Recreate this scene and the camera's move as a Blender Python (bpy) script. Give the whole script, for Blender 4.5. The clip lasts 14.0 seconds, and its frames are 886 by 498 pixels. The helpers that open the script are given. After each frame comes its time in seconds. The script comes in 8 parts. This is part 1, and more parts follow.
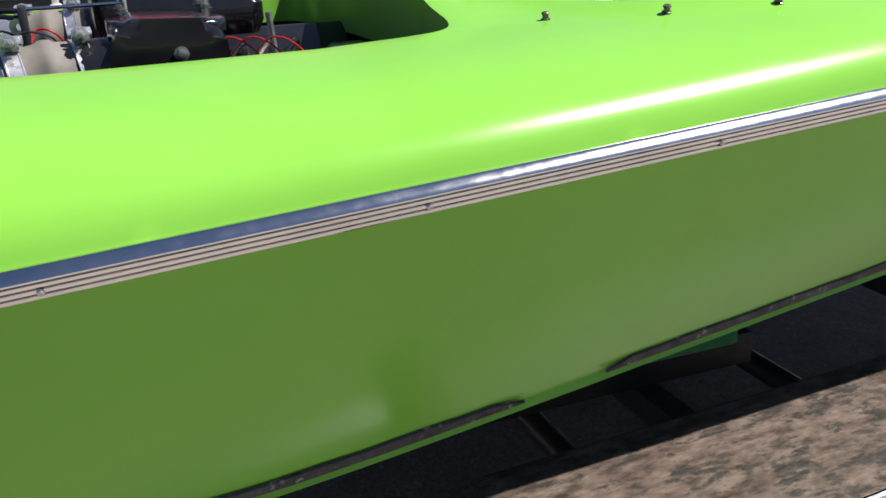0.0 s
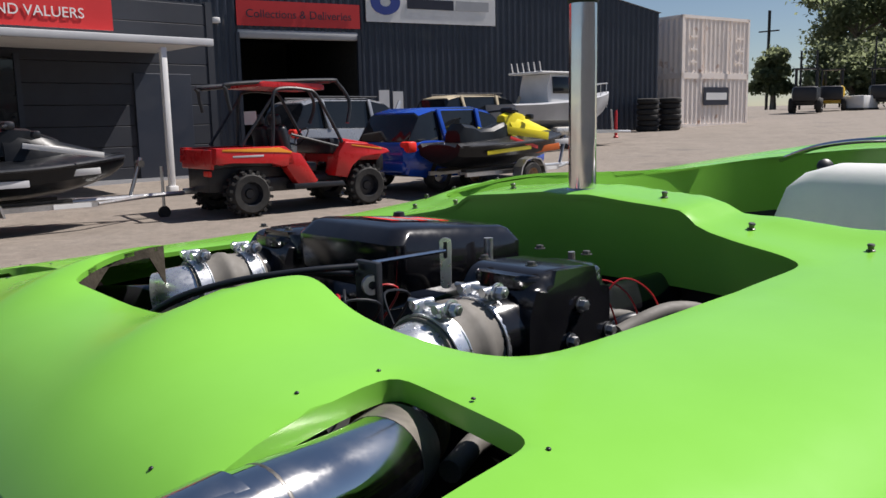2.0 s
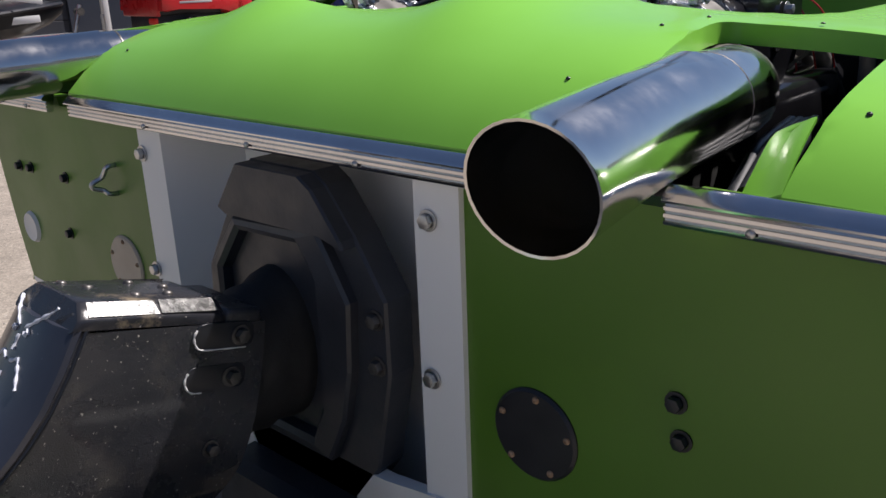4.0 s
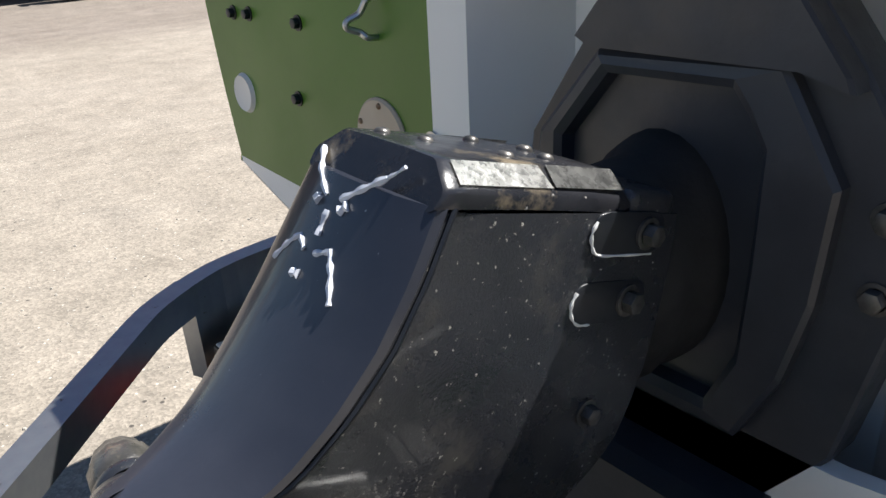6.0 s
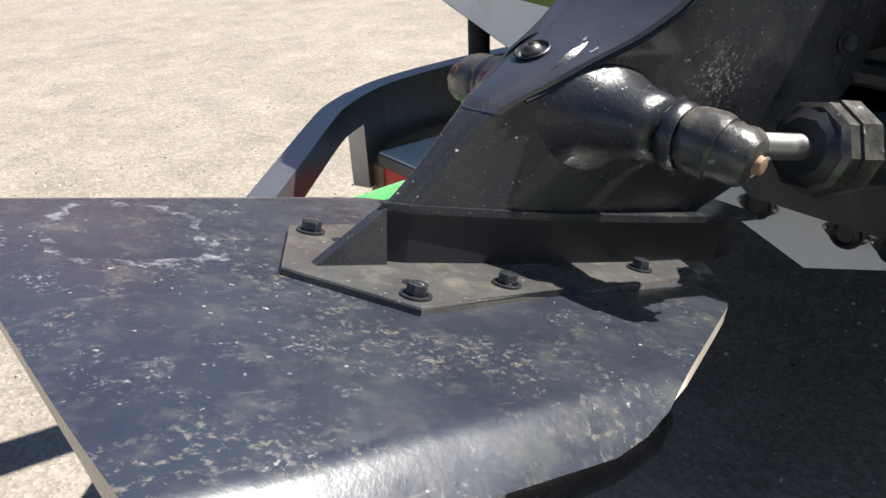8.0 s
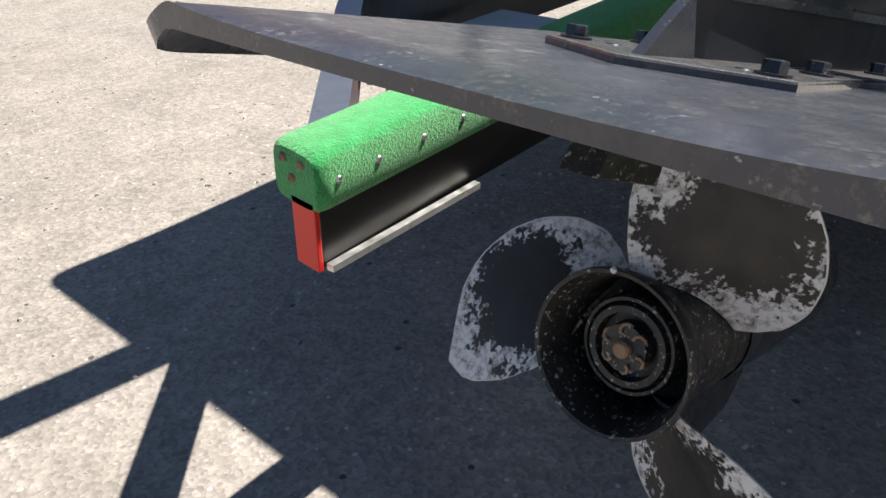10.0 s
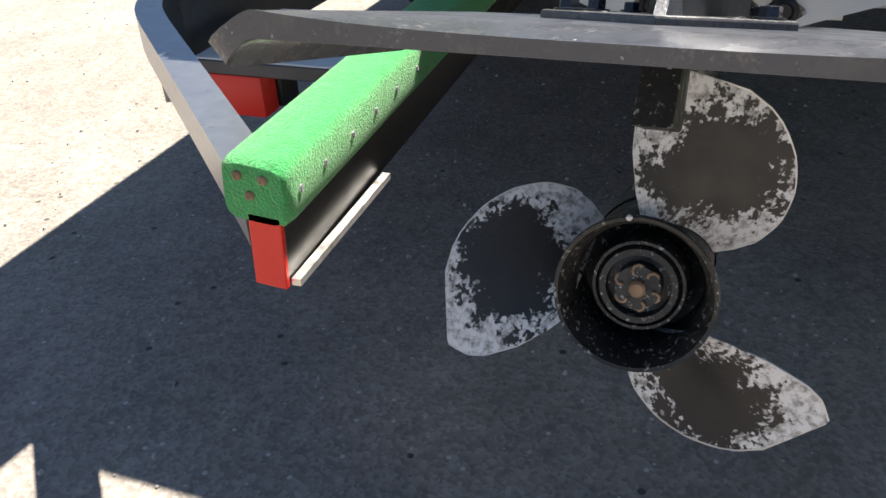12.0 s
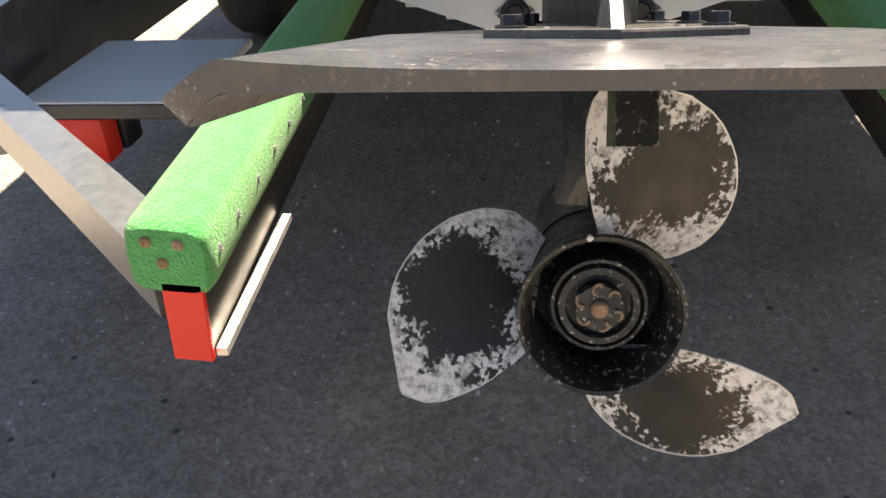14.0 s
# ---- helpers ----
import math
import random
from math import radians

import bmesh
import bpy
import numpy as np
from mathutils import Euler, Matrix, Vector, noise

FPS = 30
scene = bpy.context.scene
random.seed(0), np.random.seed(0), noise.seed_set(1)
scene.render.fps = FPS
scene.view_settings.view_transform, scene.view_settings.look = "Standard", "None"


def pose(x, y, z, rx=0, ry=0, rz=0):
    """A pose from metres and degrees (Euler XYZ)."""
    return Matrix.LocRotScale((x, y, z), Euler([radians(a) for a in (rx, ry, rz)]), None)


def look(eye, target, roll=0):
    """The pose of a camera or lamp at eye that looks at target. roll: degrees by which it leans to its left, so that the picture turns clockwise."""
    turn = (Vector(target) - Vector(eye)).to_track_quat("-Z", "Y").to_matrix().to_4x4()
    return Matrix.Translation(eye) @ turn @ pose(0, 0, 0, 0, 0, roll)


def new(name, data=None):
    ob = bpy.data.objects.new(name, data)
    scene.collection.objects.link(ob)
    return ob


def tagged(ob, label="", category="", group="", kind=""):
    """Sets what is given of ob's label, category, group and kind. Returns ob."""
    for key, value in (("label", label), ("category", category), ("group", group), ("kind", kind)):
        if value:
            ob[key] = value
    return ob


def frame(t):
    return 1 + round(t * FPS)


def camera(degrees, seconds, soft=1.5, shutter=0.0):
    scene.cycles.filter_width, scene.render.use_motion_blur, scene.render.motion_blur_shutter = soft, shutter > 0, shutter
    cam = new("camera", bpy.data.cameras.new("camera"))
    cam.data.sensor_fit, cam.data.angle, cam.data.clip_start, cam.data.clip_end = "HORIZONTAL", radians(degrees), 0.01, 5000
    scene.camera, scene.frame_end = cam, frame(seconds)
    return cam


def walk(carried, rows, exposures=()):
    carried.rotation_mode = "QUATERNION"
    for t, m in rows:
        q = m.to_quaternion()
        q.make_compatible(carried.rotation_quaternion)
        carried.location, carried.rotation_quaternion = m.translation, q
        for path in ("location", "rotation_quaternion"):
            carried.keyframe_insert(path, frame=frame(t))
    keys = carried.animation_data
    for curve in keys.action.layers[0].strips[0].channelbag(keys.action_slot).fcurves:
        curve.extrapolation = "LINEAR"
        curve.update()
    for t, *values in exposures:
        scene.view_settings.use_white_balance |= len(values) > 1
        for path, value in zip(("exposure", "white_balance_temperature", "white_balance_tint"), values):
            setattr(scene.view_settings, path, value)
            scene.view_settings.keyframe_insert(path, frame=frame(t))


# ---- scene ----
cam = camera(56.2, 14.0)
# the camera's path: seconds, eye, target, roll
PATH = [
    (0, (0.57, -1.741, 1.329), (1.299, -0.029, 0.596), -1.7),
    (0.5, (0.298, -1.586, 1.404), (1.113, 0.124, 0.763), -1.5),
    (0.7, (0.195, -1.49, 1.43), (1.094, 0.205, 0.865), -1.6),
    (1, (0.108, -1.423, 1.474), (1.112, 0.232, 0.971), -1.3),
    (1.5, (-0.062, -1.224, 1.445), (1.136, 0.337, 1.087), -1.3),
    (2, (-0.219, -1.093, 1.415), (1.133, 0.349, 1.109), -1.2),
    (2.5, (-0.367, -1.046, 1.394), (1.048, 0.307, 0.984), -1.2),
    (3, (-0.488, -1.01, 1.355), (0.929, 0.271, 0.763), -1.6),
    (3.5, (-0.595, -0.968, 1.296), (0.822, 0.299, 0.676), -1.9),
    (3.7, (-0.621, -0.936, 1.265), (0.795, 0.331, 0.64), -2.0),
    (5.8, (-0.55, -0.432, 1.079), (0.592, 1.03, 0.332), -3.1),
    (6, (-0.572, -0.424, 1.062), (0.561, 1.016, 0.261), -2.8),
    (6.5, (-0.633, -0.43, 1.011), (0.446, 0.925, 0.011), -1.9),
    (7, (-0.688, -0.45, 0.975), (0.315, 0.855, -0.16), -1.9),
    (7.5, (-0.803, -0.474, 0.931), (0.222, 0.856, -0.155), -2.1),
    (8, (-0.946, -0.465, 0.877), (0.145, 0.964, 0.002), -2.1),
    (8.3, (-1.001, -0.453, 0.858), (0.108, 0.997, 0.04), -2.1),
    (8.5, (-1.033, -0.433, 0.825), (0.075, 1.014, 0.003), -2.4),
    (9, (-1.079, -0.353, 0.78), (0.009, 1.051, -0.139), -2.8),
    (9.2, (-1.087, -0.33, 0.775), (0.014, 1.044, -0.174), -3.0),
    (11.3, (-1.21, -0.157, 0.778), (0.292, 0.68, -0.243), -2.9),
    (11.5, (-1.217, -0.139, 0.783), (0.305, 0.647, -0.248), -3.2),
    (12, (-1.259, -0.077, 0.782), (0.325, 0.564, -0.257), -3.3),
    (12.5, (-1.292, -0.045, 0.749), (0.36, 0.384, -0.293), -2.8),
    (13, (-1.269, -0.045, 0.767), (0.412, 0.254, -0.275), -2.9),
    (13.5, (-1.231, -0.022, 0.762), (0.455, 0.253, -0.279), -2.9),
    (14, (-1.226, 0.028, 0.781), (0.465, 0.269, -0.26), -3.3),
]
# seconds, stops, kelvin, tint
EXPOSURES = [(0.0, 0.85, 6450, 15), (1.0, 0.48, 6500, 10), (2.0, 0.55, 6400, 14), (3.0, 0.5, 6400, 16), (3.7, 0.55, 6400, 18), (5.8, 1.15, 6300, 10), (6.5, 1.5, 6300, 11), (7.0, 2.0, 6500, 12), (7.5, 1.85, 6500, 12),
             (8.0, 1.25, 6400, 10), (8.5, 1.0, 6350, 10), (9.2, 1.05, 6250, 11), (11.3, 1.5, 6200, 12), (12.0, 1.7, 6500, 12), (12.5, 2.1, 6900, 13), (13.0, 2.35, 7700, 14), (14.0, 2.15, 7900, 15)]
walk(cam, [(t, look(eye, target, roll)) for t, eye, target, roll in PATH], EXPOSURES)

# ---- world and sun ----
SUN_TO = Vector((0.65, -0.245, 1.0)).normalized()
world = bpy.data.worlds.new("world")
scene.world = world
world.use_nodes = True
wn = world.node_tree.nodes
sky = wn.new("ShaderNodeTexSky")
sky.sky_type = "NISHITA"
sky.sun_disc = False
sky.dust_density = 0.1
sky.air_density = 0.9
sky.ozone_density = 1.6
sky.sun_elevation = math.asin(SUN_TO.z)
sky.sun_rotation = math.atan2(SUN_TO.x, SUN_TO.y)
world.node_tree.links.new(sky.outputs[0], wn["Background"].inputs[0])
wn["Background"].inputs[1].default_value = 0.046
sun_data = bpy.data.lights.new("sun", "SUN")
sun_data.energy, sun_data.angle, sun_data.color = 4.8, radians(0.53), (1.0, 0.955, 0.88)
sun = new("sun", sun_data)
sun.matrix_world = look((0, 0, 30), Vector((0, 0, 30)) - SUN_TO)


# ---- materials ----
def surf(name, c1, c2=None, scale=8.0, rough=0.5, rough2=None, metal=0.0, bump=0.0, bump_scale=60.0, coat=0.0,
         specks=None, speck_scale=90.0, speck_cut=0.68, grime=None, grime_scale=2.0, grime_cut=0.55, stretch=None, ior=1.5, sheen=0.0, sheen_rough=0.5, streak=None, streak_scale=14.0, streak_stretch=(1.0, 0.15, 1.0), streak_cut=0.58, soft=0.1):
    """A procedural surface: two-scale colour mix, optional grime patches, specks and bump, in object space."""
    m = bpy.data.materials.new(name)
    m.use_nodes = True
    nt = m.node_tree
    nd, ln = nt.nodes, nt.links
    bsdf = nd["Principled BSDF"]
    bsdf.inputs["Metallic"].default_value = metal
    bsdf.inputs["IOR"].default_value = ior
    bsdf.inputs["Coat Weight"].default_value = coat
    bsdf.inputs["Coat Roughness"].default_value = 0.08
    if sheen:
        bsdf.inputs["Sheen Weight"].default_value = sheen
        bsdf.inputs["Sheen Roughness"].default_value = sheen_rough
        bsdf.inputs["Sheen Tint"].default_value = (1.0, 0.88, 0.72, 1.0)
    co = nd.new("ShaderNodeTexCoord")
    src = co.outputs["Object"]
    if stretch:
        mp = nd.new("ShaderNodeMapping")
        mp.inputs["Scale"].default_value = stretch
        ln.new(src, mp.inputs["Vector"])
        src = mp.outputs[0]

    def noise_at(s, detail=6.0, r=0.6):
        """Noise in the surface's current space."""
        n = nd.new("ShaderNodeTexNoise")
        n.inputs["Scale"].default_value = s
        n.inputs["Detail"].default_value = detail
        n.inputs["Roughness"].default_value = r
        ln.new(src, n.inputs["Vector"])
        return n.outputs["Fac"]

    def ramp(fac, a, b):
        r = nd.new("ShaderNodeMapRange")
        r.inputs["From Min"].default_value, r.inputs["From Max"].default_value = a, b
        ln.new(fac, r.inputs["Value"])
        return r.outputs[0]

    def mix(fac, a, b):
        x = nd.new("ShaderNodeMix")
        x.data_type = "RGBA"
        ln.new(fac, x.inputs["Factor"])
        for sock, v in (("A", a), ("B", b)):
            i = [s for s in x.inputs if s.name == sock and s.type == "RGBA"][0]
            if isinstance(v, tuple):
                i.default_value = (*v, 1.0)
            else:
                ln.new(v, i)
        return [o for o in x.outputs if o.type == "RGBA"][0]

    base = noise_at(scale)
    col = mix(ramp(base, 0.35, 0.65), c1, c2 or c1)
    if grime:
        col = mix(ramp(noise_at(grime_scale, 8.0, 0.65), grime_cut, grime_cut + soft), col, grime)
    if streak:
        sm = nd.new("ShaderNodeMapping")
        sm.inputs["Scale"].default_value = streak_stretch
        ln.new(co.outputs["Object"], sm.inputs["Vector"])
        keep, src = src, sm.outputs[0]
        col = mix(ramp(noise_at(streak_scale, 9.0, 0.7), streak_cut, streak_cut + soft * 1.2), col, streak)
        src = keep
    if specks:
        col = mix(ramp(noise_at(speck_scale, 3.0), speck_cut, speck_cut + 0.05 + soft * 0.3), col, specks)
    ln.new(col, bsdf.inputs["Base Color"])
    if rough2 is None:
        bsdf.inputs["Roughness"].default_value = rough
    else:
        r = nd.new("ShaderNodeMapRange")
        r.inputs["From Min"].default_value, r.inputs["From Max"].default_value = 0.35, 0.65
        r.inputs["To Min"].default_value, r.inputs["To Max"].default_value = rough, rough2
        ln.new(noise_at(scale * 2.3), r.inputs["Value"])
        ln.new(r.outputs[0], bsdf.inputs["Roughness"])
    if bump:
        b = nd.new("ShaderNodeBump")
        b.inputs["Strength"].default_value = bump
        b.inputs["Distance"].default_value = 0.01
        ln.new(noise_at(bump_scale, 4.0), b.inputs["Height"])
        ln.new(b.outputs[0], bsdf.inputs["Normal"])
    return m


GREEN = surf("green_gelcoat", (0.182, 0.47, 0.052), (0.198, 0.5, 0.062), 3.0, 0.22, 0.27, coat=0.06, ior=1.38, bump=0.02, bump_scale=5.0)
# the same green gelcoat, darkened in colour for the transom's shade
GREEN_SHADED = surf("shaded_green_gelcoat", (0.07, 0.166, 0.015), (0.08, 0.19, 0.018), 3.0, 0.3, 0.42, grime=(0.075, 0.18, 0.015), grime_scale=5.0, grime_cut=0.6)
WHITE_GEL = surf("white_gelcoat", (0.83, 0.84, 0.84), (0.87, 0.87, 0.86), 4.0, 0.32, 0.45, grime=(0.72, 0.72, 0.69), grime_scale=7.0, grime_cut=0.6)
UNDERSIDE = surf("dark_bottom_paint", (0.03, 0.032, 0.036), (0.05, 0.052, 0.055), 5.0, 0.5, 0.7, grime=(0.09, 0.085, 0.075), grime_scale=6.0, grime_cut=0.58)
VINYL = surf("white_vinyl", (0.72, 0.73, 0.72), (0.78, 0.78, 0.76), 10.0, 0.45, bump=0.06, bump_scale=200.0)
# brown patches mix grime with painted reflections of the ground
CHROME = surf("polished_stainless", (0.76, 0.75, 0.73), (0.7, 0.68, 0.65), 9.0, 0.06, 0.2, metal=1.0, grime=(0.5, 0.38, 0.24), grime_scale=13.0, grime_cut=0.62)
PIPE = surf("polished_exhaust", (0.76, 0.75, 0.73), (0.7, 0.68, 0.65), 7.0, 0.07, 0.2, metal=1.0, grime=(0.58, 0.47, 0.34), grime_scale=22.0, grime_cut=0.66, bump=0.006, bump_scale=12.0)
DULL_PIPE = surf("dull_pipe", (0.16, 0.145, 0.125), (0.24, 0.22, 0.19), 18.0, 0.4, 0.55, metal=0.5)
RAIL = surf("anodised_rail", (0.75, 0.75, 0.76), (0.68, 0.68, 0.7), 20.0, 0.12, 0.17, metal=1.0, grime=(0.4, 0.39, 0.37), grime_scale=60.0, grime_cut=0.7)
STEEL = surf("galvanised_steel", (0.5, 0.5, 0.5), (0.6, 0.6, 0.6), 25.0, 0.3, 0.5, metal=1.0)
BLACK_PLASTIC = surf("black_plastic", (0.009, 0.011, 0.015), (0.015, 0.017, 0.023), 12.0, 0.35, 0.5)
ENGINE_BLACK = surf("engine_black", (0.008, 0.008, 0.01), (0.014, 0.014, 0.016), 12.0, 0.1, 0.2, coat=0.3)
DRIVE_BLACK = surf("outdrive_paint", (0.018, 0.02, 0.025), (0.032, 0.033, 0.038), 9.0, 0.2, 0.36, coat=0.3, bump=0.16, bump_scale=520.0,
                   specks=(0.62, 0.59, 0.52), speck_scale=210.0, speck_cut=0.67, grime=(0.06, 0.057, 0.052), grime_scale=14.0, grime_cut=0.54, soft=0.2)


def glint_patch(m, centre, reach, colour):
    """Adds a pale speckled patch, painted for a glint, round a place of the part."""
    nd, ln = m.node_tree.nodes, m.node_tree.links
    bsdf = nd["Principled BSDF"]
    old = bsdf.inputs["Base Color"].links[0].from_socket
    co = nd.new("ShaderNodeTexCoord")
    gap = nd.new("ShaderNodeVectorMath")
    gap.operation = "DISTANCE"
    gap.inputs[1].default_value = centre
    ln.new(co.outputs["Object"], gap.inputs[0])
    near = nd.new("ShaderNodeMapRange")
    near.inputs["From Min"].default_value, near.inputs["From Max"].default_value = reach, 0.0
    near.inputs["To Min"].default_value, near.inputs["To Max"].default_value = 0.0, 0.2
    ln.new(gap.outputs["Value"], near.inputs["Value"])
    n = nd.new("ShaderNodeTexNoise")
    n.inputs["Scale"].default_value, n.inputs["Detail"].default_value, n.inputs["Roughness"].default_value = 230.0, 8.0, 0.75
    ln.new(co.outputs["Object"], n.inputs["Vector"])
    add = nd.new("ShaderNodeMath")
    ln.new(n.outputs["Fac"], add.inputs[0])
    ln.new(near.outputs[0], add.inputs[1])
    cut = nd.new("ShaderNodeMapRange")
    cut.inputs["From Min"].default_value, cut.inputs["From Max"].default_value = 0.68, 0.8
    ln.new(add.outputs[0], cut.inputs["Value"])
    x = nd.new("ShaderNodeMix")
    x.data_type = "RGBA"
    ia, ib = [q for q in x.inputs if q.type == "RGBA"]
    ln.new(old, ia)
    ib.default_value = (*colour, 1)
    ln.new(cut.outputs[0], x.inputs["Factor"])
    ln.new([q for q in x.outputs if q.type == "RGBA"][0], bsdf.inputs["Base Color"])


# pale specks painted for a glint on the leg's flank
glint_patch(DRIVE_BLACK, (0.268, -0.062, 0.375), 0.075, (0.36, 0.34, 0.31))
GIMBAL = surf("weathered_housing", (0.028, 0.031, 0.04), (0.042, 0.046, 0.056), 10.0, 0.32, 0.5, bump=0.05, bump_scale=90.0, grime=(0.06, 0.06, 0.062), grime_scale=9.0, grime_cut=0.56, soft=0.2)
COVER_BLUE = surf("drive_cover", (0.022, 0.025, 0.036), (0.034, 0.037, 0.05), 6.0, 0.26, 0.4, coat=0.5, bump=0.04, bump_scale=30.0,
                  specks=(0.4, 0.4, 0.4), speck_scale=130.0, speck_cut=0.72, grime=(0.045, 0.045, 0.05), grime_scale=10.0, grime_cut=0.6)
RUBBER = surf("rubber", (0.012, 0.012, 0.012), (0.02, 0.02, 0.02), 15.0, 0.65, 0.8, bump=0.05, bump_scale=120.0)
HOSE = surf("grey_hose", (0.12, 0.112, 0.1), (0.17, 0.158, 0.14), 15.0, 0.6, 0.8)
FOIL = surf("scuffed_foil", (0.018, 0.022, 0.036), (0.03, 0.036, 0.05), 14.0, 0.2, 0.36, sheen=0.5, sheen_rough=0.3, coat=0.6, bump=0.05, bump_scale=200.0,
            specks=(0.6, 0.57, 0.52), speck_scale=150.0, speck_cut=0.68, grime=(0.07, 0.072, 0.072), grime_scale=30.0, grime_cut=0.52, soft=0.22,
            streak=(0.25, 0.235, 0.21), streak_scale=130.0, streak_stretch=(0.14, 1.0, 1.0), streak_cut=0.62)


def scuffs(m, where, colour, cut=0.5, fine=300.0):
    """Clusters of fine pale scratches: a coarse noise says where, a fine one breaks them up."""
    nd, ln = m.node_tree.nodes, m.node_tree.links
    bsdf = nd["Principled BSDF"]
    old = bsdf.inputs["Base Color"].links[0].from_socket
    co = nd.new("ShaderNodeTexCoord")
    parts = []
    for scale, detail, lo, hi in ((where, 3.0, cut, cut + 0.14), (fine, 6.0, 0.54, 0.62)):
        n = nd.new("ShaderNodeTexNoise")
        n.inputs["Scale"].default_value, n.inputs["Detail"].default_value, n.inputs["Roughness"].default_value = scale, detail, 0.7
        ln.new(co.outputs["Object"], n.inputs["Vector"])
        r = nd.new("ShaderNodeMapRange")
        r.inputs["From Min"].default_value, r.inputs["From Max"].default_value = lo, hi
        ln.new(n.outputs["Fac"], r.inputs["Value"])
        parts.append(r.outputs[0])
    both = nd.new("ShaderNodeMath")
    both.operation = "MULTIPLY"
    ln.new(parts[0], both.inputs[0])
    ln.new(parts[1], both.inputs[1])
    x = nd.new("ShaderNodeMix")
    x.data_type = "RGBA"
    ia, ib = [q for q in x.inputs if q.type == "RGBA"]
    ln.new(old, ia)
    ib.default_value = (*colour, 1)
    ln.new(both.outputs[0], x.inputs["Factor"])
    ln.new([q for q in x.outputs if q.type == "RGBA"][0], bsdf.inputs["Base Color"])


def dried_ring(m, centre, half, colour):
    """The ragged outline that a dried puddle leaves on a level plate."""
    nd, ln = m.node_tree.nodes, m.node_tree.links
    bsdf = nd["Principled BSDF"]
    old = bsdf.inputs["Base Color"].links[0].from_socket
    co = nd.new("ShaderNodeTexCoord")
    wob = nd.new("ShaderNodeTexNoise")
    wob.inputs["Scale"].default_value, wob.inputs["Detail"].default_value = 22.0, 4.0
    ln.new(co.outputs["Object"], wob.inputs["Vector"])
    amp = nd.new("ShaderNodeVectorMath")
    amp.operation = "MULTIPLY_ADD"
    amp.inputs[1].default_value, amp.inputs[2].default_value = (0.06, 0.06, 0.0), (-0.03, -0.03, 0.0)
    ln.new(wob.outputs["Color"], amp.inputs[0])
    add = nd.new("ShaderNodeVectorMath")
    ln.new(co.outputs["Object"], add.inputs[0])
    ln.new(amp.outputs[0], add.inputs[1])
    mp = nd.new("ShaderNodeMapping")
    mp.vector_type = "TEXTURE"
    mp.inputs["Location"].default_value, mp.inputs["Scale"].default_value = centre, (half[0], half[1], 1.0)
    ln.new(add.outputs[0], mp.inputs["Vector"])
    size = nd.new("ShaderNodeVectorMath")
    size.operation = "LENGTH"
    ln.new(mp.outputs[0], size.inputs[0])
    off = nd.new("ShaderNodeMath")
    off.operation = "COMPARE"
    off.inputs[1].default_value, off.inputs[2].default_value = 1.0, 0.075
    ln.new(size.outputs["Value"], off.inputs[0])
    n = nd.new("ShaderNodeTexNoise")
    n.inputs["Scale"].default_value, n.inputs["Detail"].default_value, n.inputs["Roughness"].default_value = 60.0, 8.0, 0.75
    ln.new(co.outputs["Object"], n.inputs["Vector"])
    r = nd.new("ShaderNodeMapRange")
    r.inputs["From Min"].default_value, r.inputs["From Max"].default_value, r.inputs["To Max"].default_value = 0.48, 0.66, 0.8
    ln.new(n.outputs["Fac"], r.inputs["Value"])
    both = nd.new("ShaderNodeMath")
    both.operation = "MULTIPLY"
    ln.new(off.outputs[0], both.inputs[0])
    ln.new(r.outputs[0], both.inputs[1])
    x = nd.new("ShaderNodeMix")
    x.data_type = "RGBA"
    ia, ib = [q for q in x.inputs if q.type == "RGBA"]
    ln.new(old, ia)
    ib.default_value = (*colour, 1)
    ln.new(both.outputs[0], x.inputs["Factor"])
    ln.new([q for q in x.outputs if q.type == "RGBA"][0], bsdf.inputs["Base Color"])


FOIL.node_tree.nodes["Principled BSDF"].inputs["Coat Roughness"].default_value = 0.28
scuffs(FOIL, 9.0, (0.13, 0.12, 0.105), 0.48, 170.0)
scuffs(FOIL, 24.0, (0.3, 0.29, 0.28), 0.56)
dried_ring(FOIL, (-0.14, 0.095, 0.2), (0.058, 0.07), (0.34, 0.35, 0.37))
PLATE = surf("dusty_plate", (0.04, 0.041, 0.044), (0.075, 0.074, 0.072), 16.0, 0.16, 0.36, sheen=0.2, coat=0.35, bump=0.1, bump_scale=90.0,
             specks=(0.45, 0.42, 0.37), speck_scale=200.0, speck_cut=0.67, grime=(0.17, 0.155, 0.125), grime_scale=26.0, grime_cut=0.54, soft=0.2)
CAP = surf("rubbed_cap", (0.014, 0.015, 0.019), (0.026, 0.026, 0.03), 14.0, 0.14, 0.3, bump=0.06, bump_scale=45.0,
           specks=(0.45, 0.43, 0.4), speck_scale=120.0, speck_cut=0.7, grime=(0.16, 0.13, 0.09), grime_scale=16.0, grime_cut=0.57)
RAM_WORN = surf("worn_ram_paint", (0.03, 0.029, 0.027), (0.08, 0.075, 0.068), 40.0, 0.25, 0.45, coat=0.2, bump=0.12, bump_scale=90.0,
                specks=(0.3, 0.28, 0.25), speck_scale=90.0, speck_cut=0.64, grime=(0.13, 0.115, 0.09), grime_scale=30.0, grime_cut=0.56)
GALV = surf("galvanised_rail", (0.32, 0.33, 0.35), (0.36, 0.37, 0.38), 40.0, 0.3, 0.36, metal=0.85, bump=0.008, bump_scale=60.0, grime=(0.14, 0.11, 0.085), grime_scale=9.0, grime_cut=0.66,
            specks=(0.18, 0.14, 0.1), speck_scale=60.0, speck_cut=0.68)
